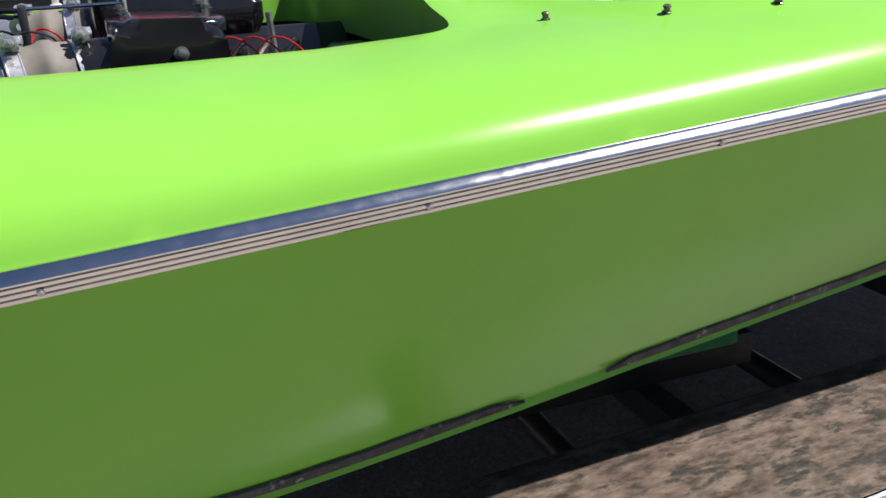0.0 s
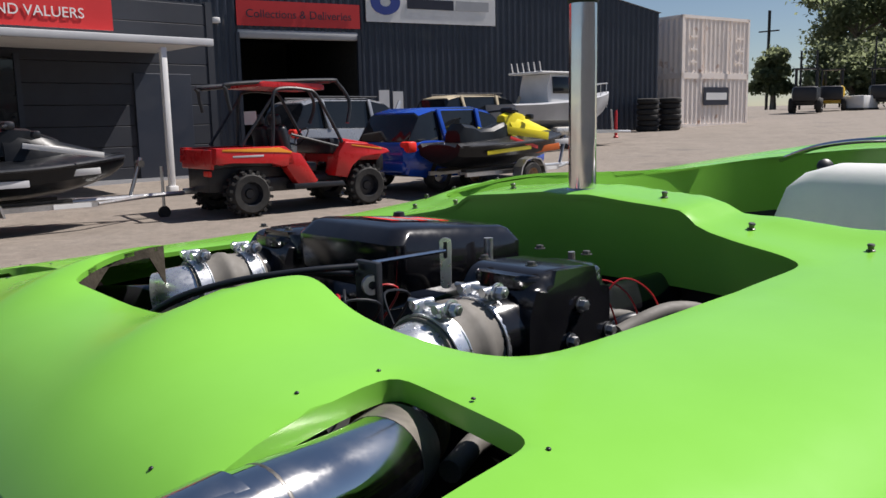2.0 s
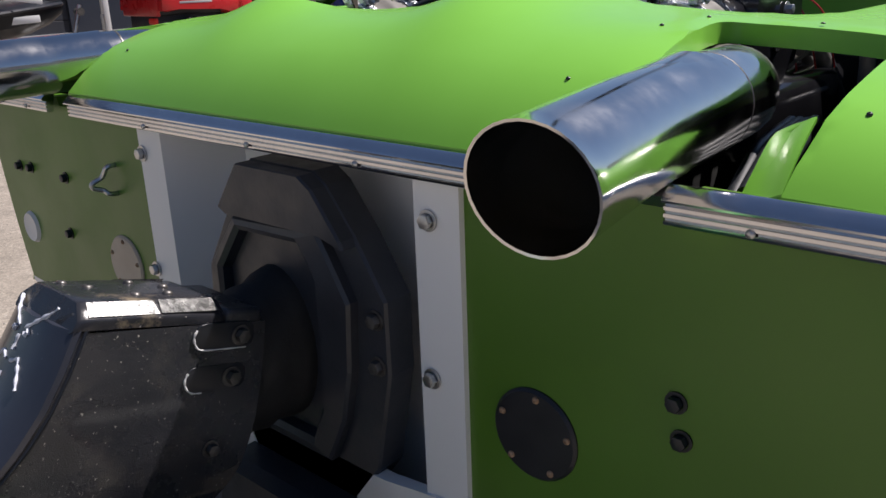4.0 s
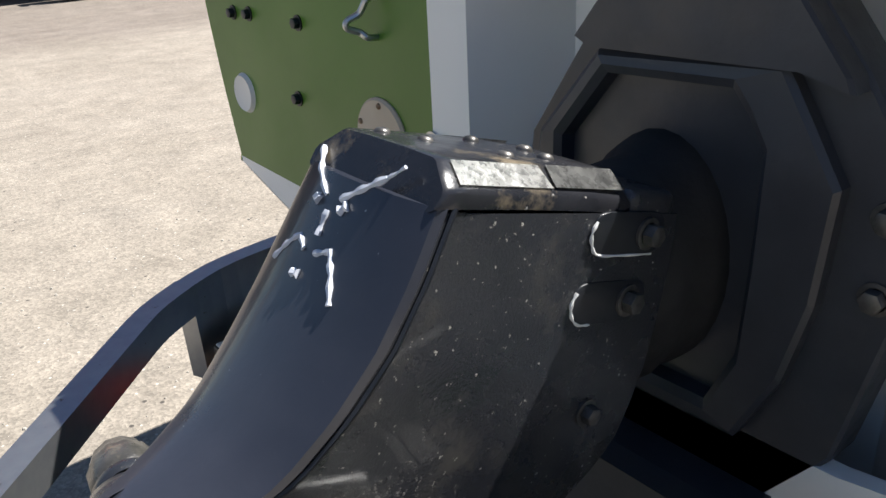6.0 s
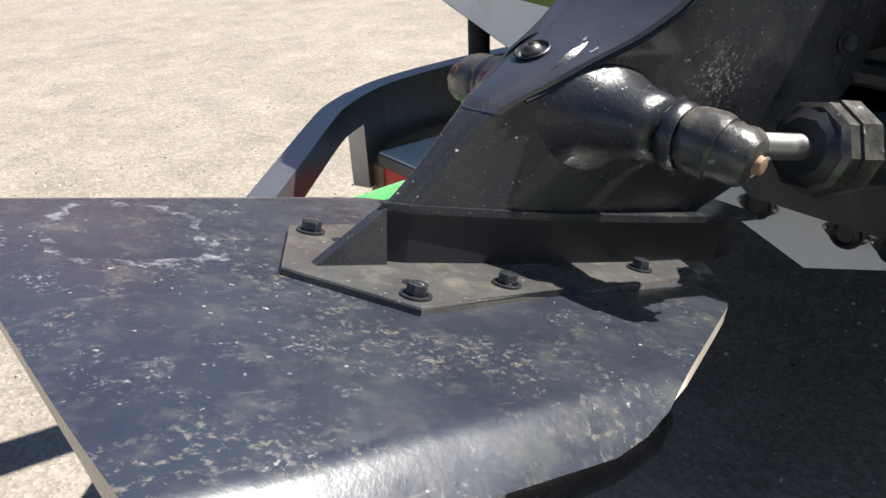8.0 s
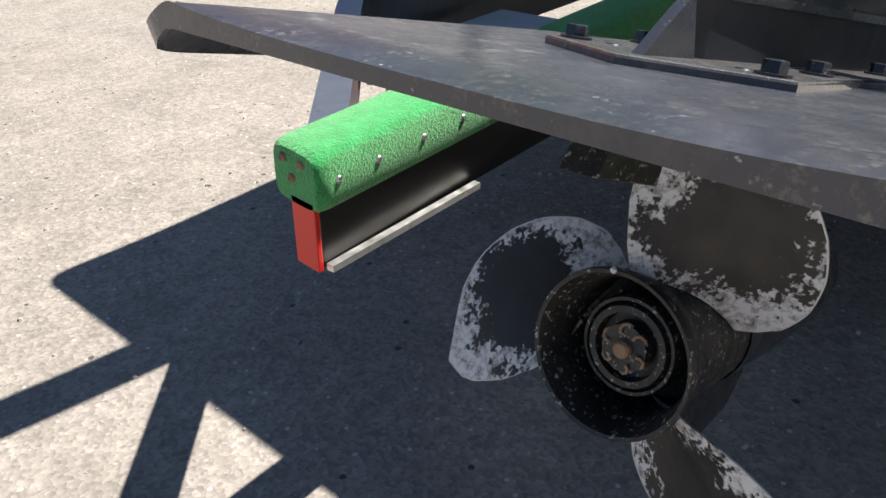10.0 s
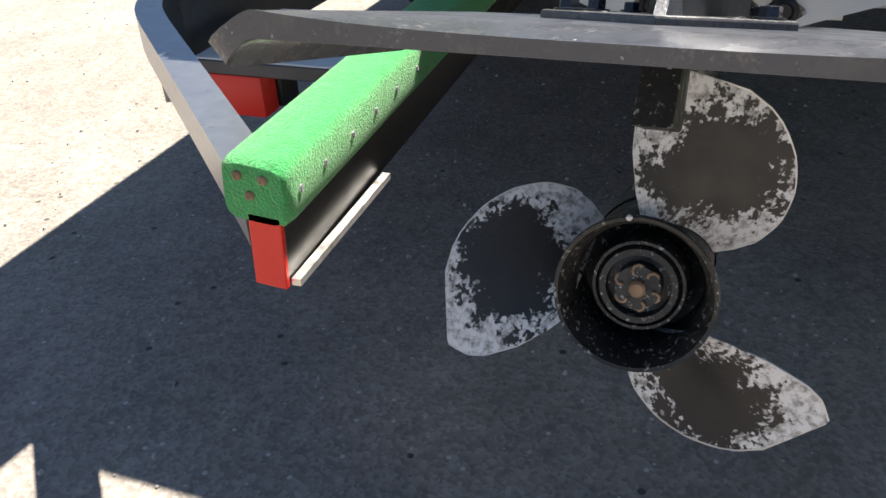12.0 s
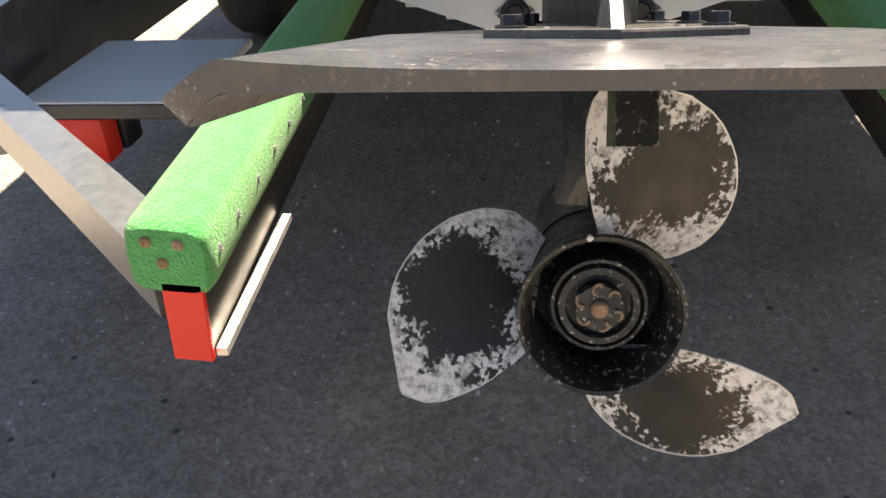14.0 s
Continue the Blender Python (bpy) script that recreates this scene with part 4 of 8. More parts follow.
def leg_at(z):
    return [float(np.interp(z, LEG_Z, v)) for v in (LEG_AFT, LEG_FACE, LEG_FLANK, LEG_FWD)]


def leg_half(z, grow=0.0):
    """Half a level section: from the middle of the aft face round the corner to the forward end."""
    a, wa, wf, f = leg_at(z)
    pts = []
    for k in range(9):
        v = k / 8
        pts.append((a - 0.005 * (1 - v * v) + 0.004 * v ** 4, (wa - 0.005) * v))
    pts += [(a + 0.006, wa - 0.001), (a + 0.012, wa + 0.0012), (a + 0.02, wa + 0.0022)]
    for k in range(1, 8):
        v = k / 7
        pts.append((a + 0.02 + (f - a - 0.02) * v, wa + 0.0022 + (wf - wa - 0.0022) * min(1.0, v * 2.2) ** 0.8))
    return pts


def leg_ring(z):
    h = leg_half(z)
    return [(x, -y, z) for x, y in h[::-1]] + [(x, y, z) for x, y in h[1:]]


leg_z = [0.25, 0.26, 0.275, 0.29, 0.306, 0.317, 0.328, 0.339, 0.35, 0.357, 0.365, 0.371, 0.377, 0.386, 0.395, 0.407, 0.42, 0.438, 0.456, 0.475, 0.495, 0.515, 0.536, 0.556, 0.576]
leg = part("leg", loft([leg_ring(z) for z in leg_z]), DRIVE_BLACK, drive, "textured black drive housing")


def make_cover():
    """The smooth cover over the aft face, a little proud, and the cap over the top."""
    zs = [0.322 + 0.01168 * k for k in range(23)]
    bm = bmesh.new()
    outer, inner = [], []
    for z in zs:
        h = leg_half(z)[:11]
        pr = 0.15 + 0.85 * smoothstep(0.322, 0.36, z)
        o = [(x - 0.0032 * pr, y + (0.0028 * pr if k > 7 else 0.0), z) for k, (x, y) in enumerate(h)]
        i = [(x + 0.004, max(0.0, y - 0.004), z) for x, y in h]
        outer.append([(x, -y, z) for x, y, z in o[::-1]] + o[1:])
        inner.append([(x, -y, z) for x, y, z in i[::-1]] + i[1:])
    loft([o + i[::-1] for o, i in zip(outer, inner)], bm=bm)
    part("aft_cover", bm, COVER_BLUE, drive, "smooth blue-black cover with white marker strokes")
    for sd in (-1, 1):
        seam = []
        for z in zs[1:]:
            x, y = leg_half(z)[10]
            seam.append((x + 0.0032, sd * (y + 0.0012), z))
        part("cover_seam", tube(seam, 0.0021, 6), BLACK_PLASTIC, drive, "dark seam beside the cover")
    # cap: flat top with broad bevelled flanks, blunt aft end
    rings = []
    for x, k, dz in ((0.2655, 0.93, -0.003), (0.2665, 0.97, -0.001), (0.27, 1.0, 0.0), (0.29, 1.0, 0.0), (0.34, 1.0, 0.0), (0.4, 1.0, -0.001), (0.438, 0.99, -0.003), (0.446, 0.96, -0.006)):
        w = 0.0685
        prof = [(w, 0.5785), (w + 0.0008, 0.587), (w - 0.001, 0.5905), (0.0505, 0.6035), (0.047, 0.6048), (0.02, 0.6055)]
        lean = 2.2 * (1 - smoothstep(0.268, 0.29, x))
        rings.append([(x + (z - 0.5785) * lean * 0.2, -y * k, z + dz) for y, z in prof] + [(x + (z - 0.5785) * lean * 0.2, y * k, z + dz) for y, z in prof[::-1]])
    cap = part("top_cap", loft(rings), CAP, drive, "worn black top cap with painted glare along its bevels")
    for x, y in ((0.3, 0.036), (0.318, 0.012), (0.352, -0.03), (0.375, 0.03), (0.392, -0.028), (0.405, 0.005)):
        part("cap_screw", screw(0.0062, pose(x, y, 0.6035)), STEEL_DARK, cap, "small rusty cap screw")
    # silvery strips laid on the bevels as painted glare, bright then dim
    for sd in (-1, 1):
        for x0, x1, mt in ((0.283, 0.362, GLARE_BRIGHT), (0.364, 0.436, GLARE_DIM)):
            bm = bmesh.new()
            q = [bm.verts.new((x, sd * y, z)) for x, y, z in ((x0, 0.0672, 0.5928), (x1, 0.0672, 0.5922), (x1 - 0.002, 0.0515, 0.6036), (x0 + 0.003, 0.0515, 0.6042))]
            bm.faces.new(q)
            bmesh.ops.solidify(bm, geom=bm.faces, thickness=0.0006)
            part("glare_strip", bm, mt, cap, "silvery strip painted for glare on the bevel", smooth=False)
    # rear shoulder of the leg behind the cap
    o = rounded([(0.446, -0.066), (0.5, -0.068), (0.5, 0.068), (0.446, 0.066)], 0.01, 3)
    part("shoulder", prism(o, 0.02, pose(0, 0, 0.572), 0.007, segs=3), DRIVE_BLACK, leg)


make_cover()


def cover_point(y, z):
    """A place on the aft cover: y across, z up."""
    a, wa, wf, f = leg_at(z)
    v = min(1.0, abs(y) / max(0.01, wa - 0.005))
    return Vector((a - 0.005 * (1 - v * v) + 0.004 * v ** 4 - 0.0034, y, z))


STROKE_LINES = ((((0.055, 0.59), (0.042, 0.577), (0.022, 0.565)), 0.0026), (((0.005, 0.566), (-0.012, 0.577), (-0.027, 0.587)), 0.003), (((-0.027, 0.587), (-0.038, 0.596)), 0.0014), (((0.014, 0.557), (0.013, 0.541)), 0.003), (((0.054, 0.515), (0.043, 0.528), (0.032, 0.537), (0.021, 0.53)), 0.0024), (((0.008, 0.531), (-0.006, 0.536), (-0.016, 0.524), (-0.026, 0.509)), 0.0028), (((0.022, 0.515), (0.014, 0.516)), 0.0036), (((0.032, 0.562), (0.027, 0.56)), 0.004), (((0.002, 0.559), (-0.004, 0.564)), 0.0042))
for stroke, r in STROKE_LINES:
    pts = []
    for (v0, z0), (v1, z1) in zip(stroke, stroke[1:]):
        pts += [cover_point(v0 + (v1 - v0) * k / 5, z0 + (z1 - z0) * k / 5) for k in range(6 if (v1, z1) == stroke[-1] else 5)]
    ob = part("marker_stroke", tube(pts, [r * (0.75 + 0.25 * math.sin(k * 1.7)) for k in range(len(pts))], 6), MARK, drive, "white paint-pen stroke")


def side_slots(sg):
    """Recessed slots with their bolts on the flank."""
    for x0, z in ((0.446, 0.562), (0.44, 0.512)):
        o = rounded([(x0 - 0.04, z - 0.0155), (x0 + 0.04, z - 0.0155), (x0 + 0.04, z + 0.0155), (x0 - 0.04, z + 0.0155)], 0.0145)
        m = Matrix(((1, 0, 0, 0), (0, 0, sg, sg * 0.0685), (0, 1, 0, 0), (0, 0, 0, 1)))
        slot = part("slot", prism(o if sg > 0 else o[::-1], 0.0025, m, 0.0008), BLACK_PLASTIC, drive, "dark slot with chipped paint edge")
        part("slot_bolt", hexbolt(0.0085, 0.009, axis_to((x0 + 0.02, sg * 0.071, z), (0, sg, 0))), STEEL_DARK, slot)
        yy = sg * 0.0712
        far = 0.03 if z > 0.55 else -0.028
        pts = spline([(x0 - 0.038, yy, z + 0.009), (x0 - 0.0415, yy, z + 0.001), (x0 - 0.039, yy, z - 0.008), (x0 - 0.031, yy, z - 0.0145), (x0 - 0.02 + max(0, far) * 0.5, yy, z - 0.0155), (x0 + max(-0.018, far), yy, z - 0.0155)], 4)
        part("paint_chip", tube(pts, [0.0006 + 0.0011 * abs(math.sin(2.3 * k + z * 90)) * (1 - k / len(pts)) ** 0.5 for k in range(len(pts))], 6), PAINT_WHITE, slot)
    part("flank_bolt", hexbolt(0.0075, 0.008, axis_to((0.445, sg * 0.068, 0.424), (0, sg, 0))), STEEL_DARK, drive)


for sg in (-1, 1):
    side_slots(sg)
part("screw_well", lathe([(0.0, -0.003), (0.012, -0.003), (0.0135, 0.0008), (0.0145, 0.0)], 20, axis_to((0.117, 0.004, 0.3695), (-0.55, 0, 0.83))), BLACK_PLASTIC, drive, "recess for the cover screw")
part("cover_screw", screw(0.0085, axis_to((0.117, 0.004, 0.368), (-0.55, 0, 0.83))), STEEL_DARK, drive, "recessed screw of the cover")
part("ring_mark", tube([(0.142 + 0.009 * math.cos(a / 2.0) * 0.55, -0.03 + 0.009 * math.sin(a / 2.0), 0.3815 + 0.009 * math.cos(a / 2.0) * 0.8) for a in range(2, 10)], 0.0008, 5), MARK, drive)

# ledge along the flank, and the plate under it
led = [(-0.006, 0.0), (0.02, -0.012), (0.14, -0.036), (0.25, -0.049), (0.36, -0.056), (0.42, -0.05), (0.42, 0.05), (0.36, 0.056), (0.25, 0.049), (0.14, 0.036), (0.02, 0.012)]
part("lower_flange", prism(rounded(led, 0.008, 3), 0.006, pose(0, 0, 0.246), 0.002), DRIVE_BLACK, drive, "thin ledge between leg and foil")
blk = [(0.0, 0.0), (0.02, -0.009), (0.14, -0.03), (0.25, -0.042), (0.36, -0.049), (0.4, -0.04), (0.4, 0.04), (0.36, 0.049), (0.25, 0.042), (0.14, 0.03), (0.02, 0.009)]
part("foil_block", prism(blk, 0.04, pose(0, 0, 0.2065)), BLACK_PLASTIC, drive, "black block between leg and plate", smooth=False)
fin = bmesh.new()
fv = [fin.verts.new(p) for p in ((-0.056, -0.004, 0.204), (0.004, -0.011, 0.204), (0.0, -0.004, 0.248), (-0.056, 0.004, 0.204), (0.004, 0.011, 0.204), (0.0, 0.004, 0.248))]
for q in ((0, 1, 2), (5, 4, 3), (0, 2, 5, 3), (0, 3, 4, 1), (1, 4, 5, 2)):
    fin.faces.new([fv[i] for i in q])
part("gusset", fin, DRIVE_BLACK, drive, smooth=False)

# mounting plate with its bolts
plate = [(-0.075, 0.0), (-0.022, -0.085), (0.125, -0.078), (0.14, -0.088), (0.29, -0.078), (0.31, -0.05), (0.31, 0.05), (0.29, 0.078), (0.14, 0.088), (0.125, 0.078), (-0.022, 0.085)]
pl = part("mounting_plate", prism(plate, 0.0085, pose(0, 0, 0.2), 0.002), PLATE, drive, "dusty black bolted mounting plate", smooth=False)
for x, y in ((-0.0135, 0.067), (0.072, 0.063), (0.233, 0.058)):
    for sg in (-1, 1):
        part("plate_bolt", hexbolt(0.0075, 0.0075, pose(x, y * sg, 0.2085, 0, 0, 20 * sg)), DRIVE_BLACK, pl)
for x, y in ((-0.002, 0.045), (0.255, 0.04)):
    for sg in (-1, 1):
        part("plate_hole", lathe([(0, 0.0006), (0.005, 0.0006), (0.0055, 0)], 14, pose(x, y * sg, 0.2085)), BLACK_PLASTIC, pl)


def make_foil():
    """A thick delta plate whose long sides are folded down, rounded at the corners."""
    def half_w(x):
        return float(np.interp(x, [-0.245, -0.2445, -0.243, -0.239, -0.232, -0.222, 0.0, 0.03, 0.06, 0.11, 0.19, 0.256, 0.268, 0.275], [0.2, 0.208, 0.2145, 0.2195, 0.222, 0.223, 0.223, 0.2185, 0.21, 0.188, 0.152, 0.122, 0.114, 0.1]))
    xs = [-0.245, -0.2445, -0.243, -0.239, -0.232, -0.222, -0.208, -0.196, -0.184, -0.16, -0.1, -0.04, 0.0, 0.015, 0.03, 0.045, 0.06, 0.085, 0.11, 0.15, 0.19, 0.225, 0.256, 0.268, 0.275]
    rows = []
    for x in xs:
        w = half_w(x)
        top, bot = [], []
        for k in range(61):
            t = -1 + 2 * k / 60
            y = w * (math.sin(t * math.pi / 2) * 0.6 + t * 0.4)
            over = max(0.0, (abs(y) - 0.189) / 0.034)
            z = 0.2025 - 0.0205 * over * over / (over + 0.3) * 1.3
            sag = 0.006 * max(0.0, 1 - (abs(y) / 0.19) ** 3) * min(1.0, max(0.0, (-0.2 - x) / 0.045)) ** 1.5
            top.append((x, y - 0.01, z - sag))
            lean = 0.012 * over ** 1.2 * (1 if y > 0 else -1)
            bot.append((x + (0.002 if x < -0.24 else 0.0), y - 0.01 - lean, z - 0.0145 + 0.004 * over))
        rows.append(top + bot[::-1])
    bm = loft(rows)
    bmesh.ops.bevel(bm, geom=[e for e in bm.edges if e.calc_face_angle(0) > 0.9], offset=0.0028, segments=2, affect="EDGES", profile=0.5)
    part("hydrofoil", bm, FOIL, drive, "scuffed black hydrofoil with folded-down sides")


make_foil()

# anti-ventilation plate, lower leg, torpedo
av = [(-0.03, -0.03), (0.04, -0.06), (0.14, -0.085), (0.36, -0.07), (0.42, 0), (0.36, 0.07), (0.14, 0.085), (0.04, 0.06), (-0.03, 0.03)]
part("ventilation_plate", prism(rounded(av, 0.02, 4), 0.008, pose(0, 0, 0.1795), 0.003), DRIVE_BLACK, drive, "plate above the propeller")
low = []
for z, a, f, w in ((0.165, 0.09, 0.36, 0.032), (0.12, 0.12, 0.35, 0.027), (0.07, 0.135, 0.34, 0.026), (0.03, 0.12, 0.345, 0.04)):
    ring = [(a + (f - a) * k / 12, w * math.sin(math.pi * (0.06 + 0.88 * (k / 12) ** 0.8)), z) for k in range(13)]
    low.append(ring + [(x, -y, z) for x, y, z in ring[::-1]])
part("lower_leg", loft(low), DRIVE_BLACK, drive, "black lower gear housing")
X_AFT = pose(0, 0, 0, 0, -90, 0)
part("torpedo", lathe([(0.0, -0.44), (0.02, -0.425), (0.04, -0.38), (0.052, -0.31), (0.055, -0.2), (0.055, -0.12)], 28, X_AFT), DRIVE_BLACK, drive, "bullet-shaped gearcase")
sk = [(0.12, -0.04), (0.34, -0.04), (0.27, -0.13), (0.2, -0.15), (0.185, -0.14)]
part("skeg", prism(sk, 0.009, Matrix(((1, 0, 0, 0), (0, 0, -1, 0.007), (0, 1, 0, 0), (0, 0, 0, 1))), 0.003), DRIVE_BLACK, drive, "thin skeg under the gearcase")
tab = [(-0.105, 0.0), (-0.03, -0.012), (-0.02, 0.042), (-0.085, 0.042)]
part("trim_tab", prism(tab, 0.025, Matrix(((1, 0, 0, 0.0), (0, 0, -1, 0.003), (0, 1, 0, 0.144), (0, 0, 0, 1))), 0.003), HUB, drive, "speckled sacrificial trim tab")

# ---- propeller ----
hub = part("propeller_hub", lathe([(0.050, -0.125), (0.0535, -0.12), (0.0545, -0.06), (0.0555, -0.03), (0.0605, -0.014), (0.0635, -0.003), (0.0625, 0.002), (0.0595, 0.001), (0.057, -0.006), (0.0525, -0.022), (0.0505, -0.07),
                                   (0.034, -0.078), (0.0335, -0.03), (0.031, -0.024), (0.026, -0.024), (0.025, -0.034), (0.019, -0.034), (0.018, -0.02), (0.0, -0.02)], 40, X_AFT), HUB, drive, "black through-hub with chipped flared ring")
part("prop_nut", hexbolt(0.0125, 0.008, X_AFT @ pose(0, 0, -0.03)), HUB, hub, "corroded propeller nut")
part("shaft_end", lathe([(0, -0.014), (0.005, -0.014), (0.0068, -0.016), (0.007, -0.03)], 16, X_AFT), RUST, hub, "rusty shaft end")
rg = random.Random(5)
for k in range(6):
    a = k * 1.05 + rg.uniform(-0.2, 0.2)
    c = (0.0145 * math.cos(a), 0.0145 * math.sin(a))
    part("tab_curl", tube([(c[0] + 0.0045 * math.cos(a + b * 0.8), c[1] + 0.0045 * math.sin(a + b * 0.8), -0.021 + 0.001 * b) for b in range(-2, 4)], 0.0013, 6), RUST, hub).matrix_local = X_AFT
part("hub_chip", tube([(0.062 * math.cos(a), 0.062 * math.sin(a), 0.0012) for a in (0.12, 0.16, 0.2)], [0.001, 0.003, 0.0012], 6), PAINT_WHITE, hub).matrix_local = X_AFT
part("sleeve", lathe([(0.0385, -0.05), (0.0385, -0.03), (0.037, -0.026), (0.0345, -0.026), (0.033, -0.034)], 32, X_AFT), HUB, hub, "speckled inner sleeve")


BARE = surf("bare_alloy", (0.62, 0.6, 0.58), (0.72, 0.71, 0.7), 60.0, 0.35, 0.5, metal=0.6)


def make_blade(angle, name="blade"):
    """One broad cupped blade, worn back to pale metal at its rim."""
    bm = bmesh.new()
    nr, nc = 24, 18
    rows_f, rows_b = [], []
    for i in range(nr + 1):
        u = i / nr
        r = 0.0555 + 0.118 * u ** 0.8
        lead = radians(float(np.interp(r, [0.05, 0.072, 0.09, 0.112, 0.133, 0.149, 0.161, 0.1665, 0.1705, 0.1728, 0.1735], [68, 69.5, 67.5, 61, 51.5, 42, 32.5, 26.5, 18.5, 7, 1])))
        trail = radians(float(np.interp(r, [0.05, 0.062, 0.08, 0.11, 0.143, 0.158, 0.1735], [-2, -4, -7, -8, -6.5, -4.5, 0])))
        rf, rb = [], []
        for j in range(nc + 1):
            v = -1 + 2 * j / nc
            th = -(trail + (lead - trail) * (v + 1) / 2)
            x = 0.02 - 0.06 * th
            cup = -0.006 * (v * v) * (1 - u)
            p = Vector((x + cup, r * math.sin(th), r * math.cos(th)))
            t = (0.0065 * (1 - u) + 0.002) * (1 - 0.75 * abs(v) ** 2)
            rf.append(p + Vector((t * 0.5, 0, 0)))
            rb.append(p - Vector((t * 0.5, 0, 0)))
        rows_f.append(rf)
        rows_b.append(rb)
    rot = Matrix.Rotation(angle, 4, "X")
    rings = []
    for f, b in zip(rows_f, rows_b):
        rings.append([rot @ p for p in f + b[::-1]])
    blade = part(name, loft(rings), BLADE, drive, "black blade worn to bare pale metal at rim")
    lead_edge = [rot @ ((f[-1] + b[-1]) / 2) for f, b in zip(rows_f, rows_b)]
    trail_edge = [rot @ ((f[0] + b[0]) / 2) for f, b in zip(rows_f, rows_b)]
    for edge, w in ((lead_edge[4:], 0.0011), (trail_edge[6:], 0.0008)):
        part("worn_edge", tube(edge, [w * (0.6 + 0.4 * abs(math.sin(3.1 * k + angle))) for k in range(len(edge))], 6), BARE, blade, "bright bare metal edge")
    return blade


def blade_material():
    m = surf("blade_paint", (0.02, 0.019, 0.018), (0.034, 0.03, 0.027), 14.0, 0.4, 0.6, bump=0.08, bump_scale=90.0)
    nt = m.node_tree
    nd, ln = nt.nodes, nt.links
    bsdf = nd["Principled BSDF"]
    old = bsdf.inputs["Base Color"].links[0].from_socket
    co = nd.new("ShaderNodeTexCoord")
    sep = nd.new("ShaderNodeSeparateXYZ")
    ln.new(co.outputs["Object"], sep.inputs[0])
    flat = nd.new("ShaderNodeCombineXYZ")
    ln.new(sep.outputs["Y"], flat.inputs["Y"])
    ln.new(sep.outputs["Z"], flat.inputs["Z"])
    # distance from the middle of the nearest blade
    far = None
    for a in BLADE_TURNS:
        y, z = -0.05, 0.1
        gap = nd.new("ShaderNodeVectorMath")
        gap.operation = "DISTANCE"
        gap.inputs[1].default_value = (0.0, y * math.cos(a) - z * math.sin(a), y * math.sin(a) + z * math.cos(a))
        ln.new(flat.outputs[0], gap.inputs[0])
        if far is None:
            far = gap.outputs["Value"]
        else:
            low = nd.new("ShaderNodeMath")
            low.operation = "MINIMUM"
            ln.new(far, low.inputs[0])
            ln.new(gap.outputs["Value"], low.inputs[1])
            far = low.outputs[0]
    big, fine = nd.new("ShaderNodeTexNoise"), nd.new("ShaderNodeTexNoise")
    big.inputs["Scale"].default_value, big.inputs["Detail"].default_value = 48.0, 4.0
    fine.inputs["Scale"].default_value, fine.inputs["Detail"].default_value = 230.0, 6.0
    for n in (big, fine):
        ln.new(co.outputs["Object"], n.inputs["Vector"])
    a = nd.new("ShaderNodeMath")
    a.operation = "MULTIPLY_ADD"
    ln.new(far, a.inputs[0])
    a.inputs[1].default_value, a.inputs[2].default_value = 28.0, -1.5
    b = nd.new("ShaderNodeMath")
    b.operation = "MULTIPLY_ADD"
    ln.new(big.outputs["Fac"], b.inputs[0])
    b.inputs[1].default_value = 2.2
    ln.new(a.outputs[0], b.inputs[2])
    c = nd.new("ShaderNodeMath")
    c.operation = "MULTIPLY_ADD"
    ln.new(fine.outputs["Fac"], c.inputs[0])
    c.inputs[1].default_value = 1.9
    ln.new(b.outputs[0], c.inputs[2])
    r = nd.new("ShaderNodeMapRange")
    r.inputs["From Min"].default_value, r.inputs["From Max"].default_value = 1.86, 2.06
    ln.new(c.outputs[0], r.inputs["Value"])
    x = nd.new("ShaderNodeMix")
    x.data_type = "RGBA"
    ln.new(r.outputs[0], x.inputs["Factor"])
    ia, ib = [s for s in x.inputs if s.type == "RGBA"]
    ln.new(old, ia)
    # bare metal between chalky white and tarnished grey
    tarn = nd.new("ShaderNodeMix")
    tarn.data_type = "RGBA"
    ta, tb = [s for s in tarn.inputs if s.type == "RGBA"]
    ta.default_value, tb.default_value = (0.72, 0.71, 0.71, 1), (0.26, 0.245, 0.235, 1)
    spot = nd.new("ShaderNodeTexNoise")
    spot.inputs["Scale"].default_value, spot.inputs["Detail"].default_value, spot.inputs["Roughness"].default_value = 120.0, 6.0, 0.7
    ln.new(co.outputs["Object"], spot.inputs["Vector"])
    cut = nd.new("ShaderNodeMapRange")
    cut.inputs["From Min"].default_value, cut.inputs["From Max"].default_value = 0.46, 0.62
    ln.new(spot.outputs["Fac"], cut.inputs["Value"])
    ln.new(cut.outputs[0], tarn.inputs["Factor"])
    ln.new([o for o in tarn.outputs if o.type == "RGBA"][0], ib)
    ln.new([o for o in x.outputs if o.type == "RGBA"][0], bsdf.inputs["Base Color"])
    return m


BLADE_TURNS = (0.014, 0.014 - radians(117.4), 0.014 + radians(117.4))
BLADE = blade_material()
for a in BLADE_TURNS:
    make_blade(a)

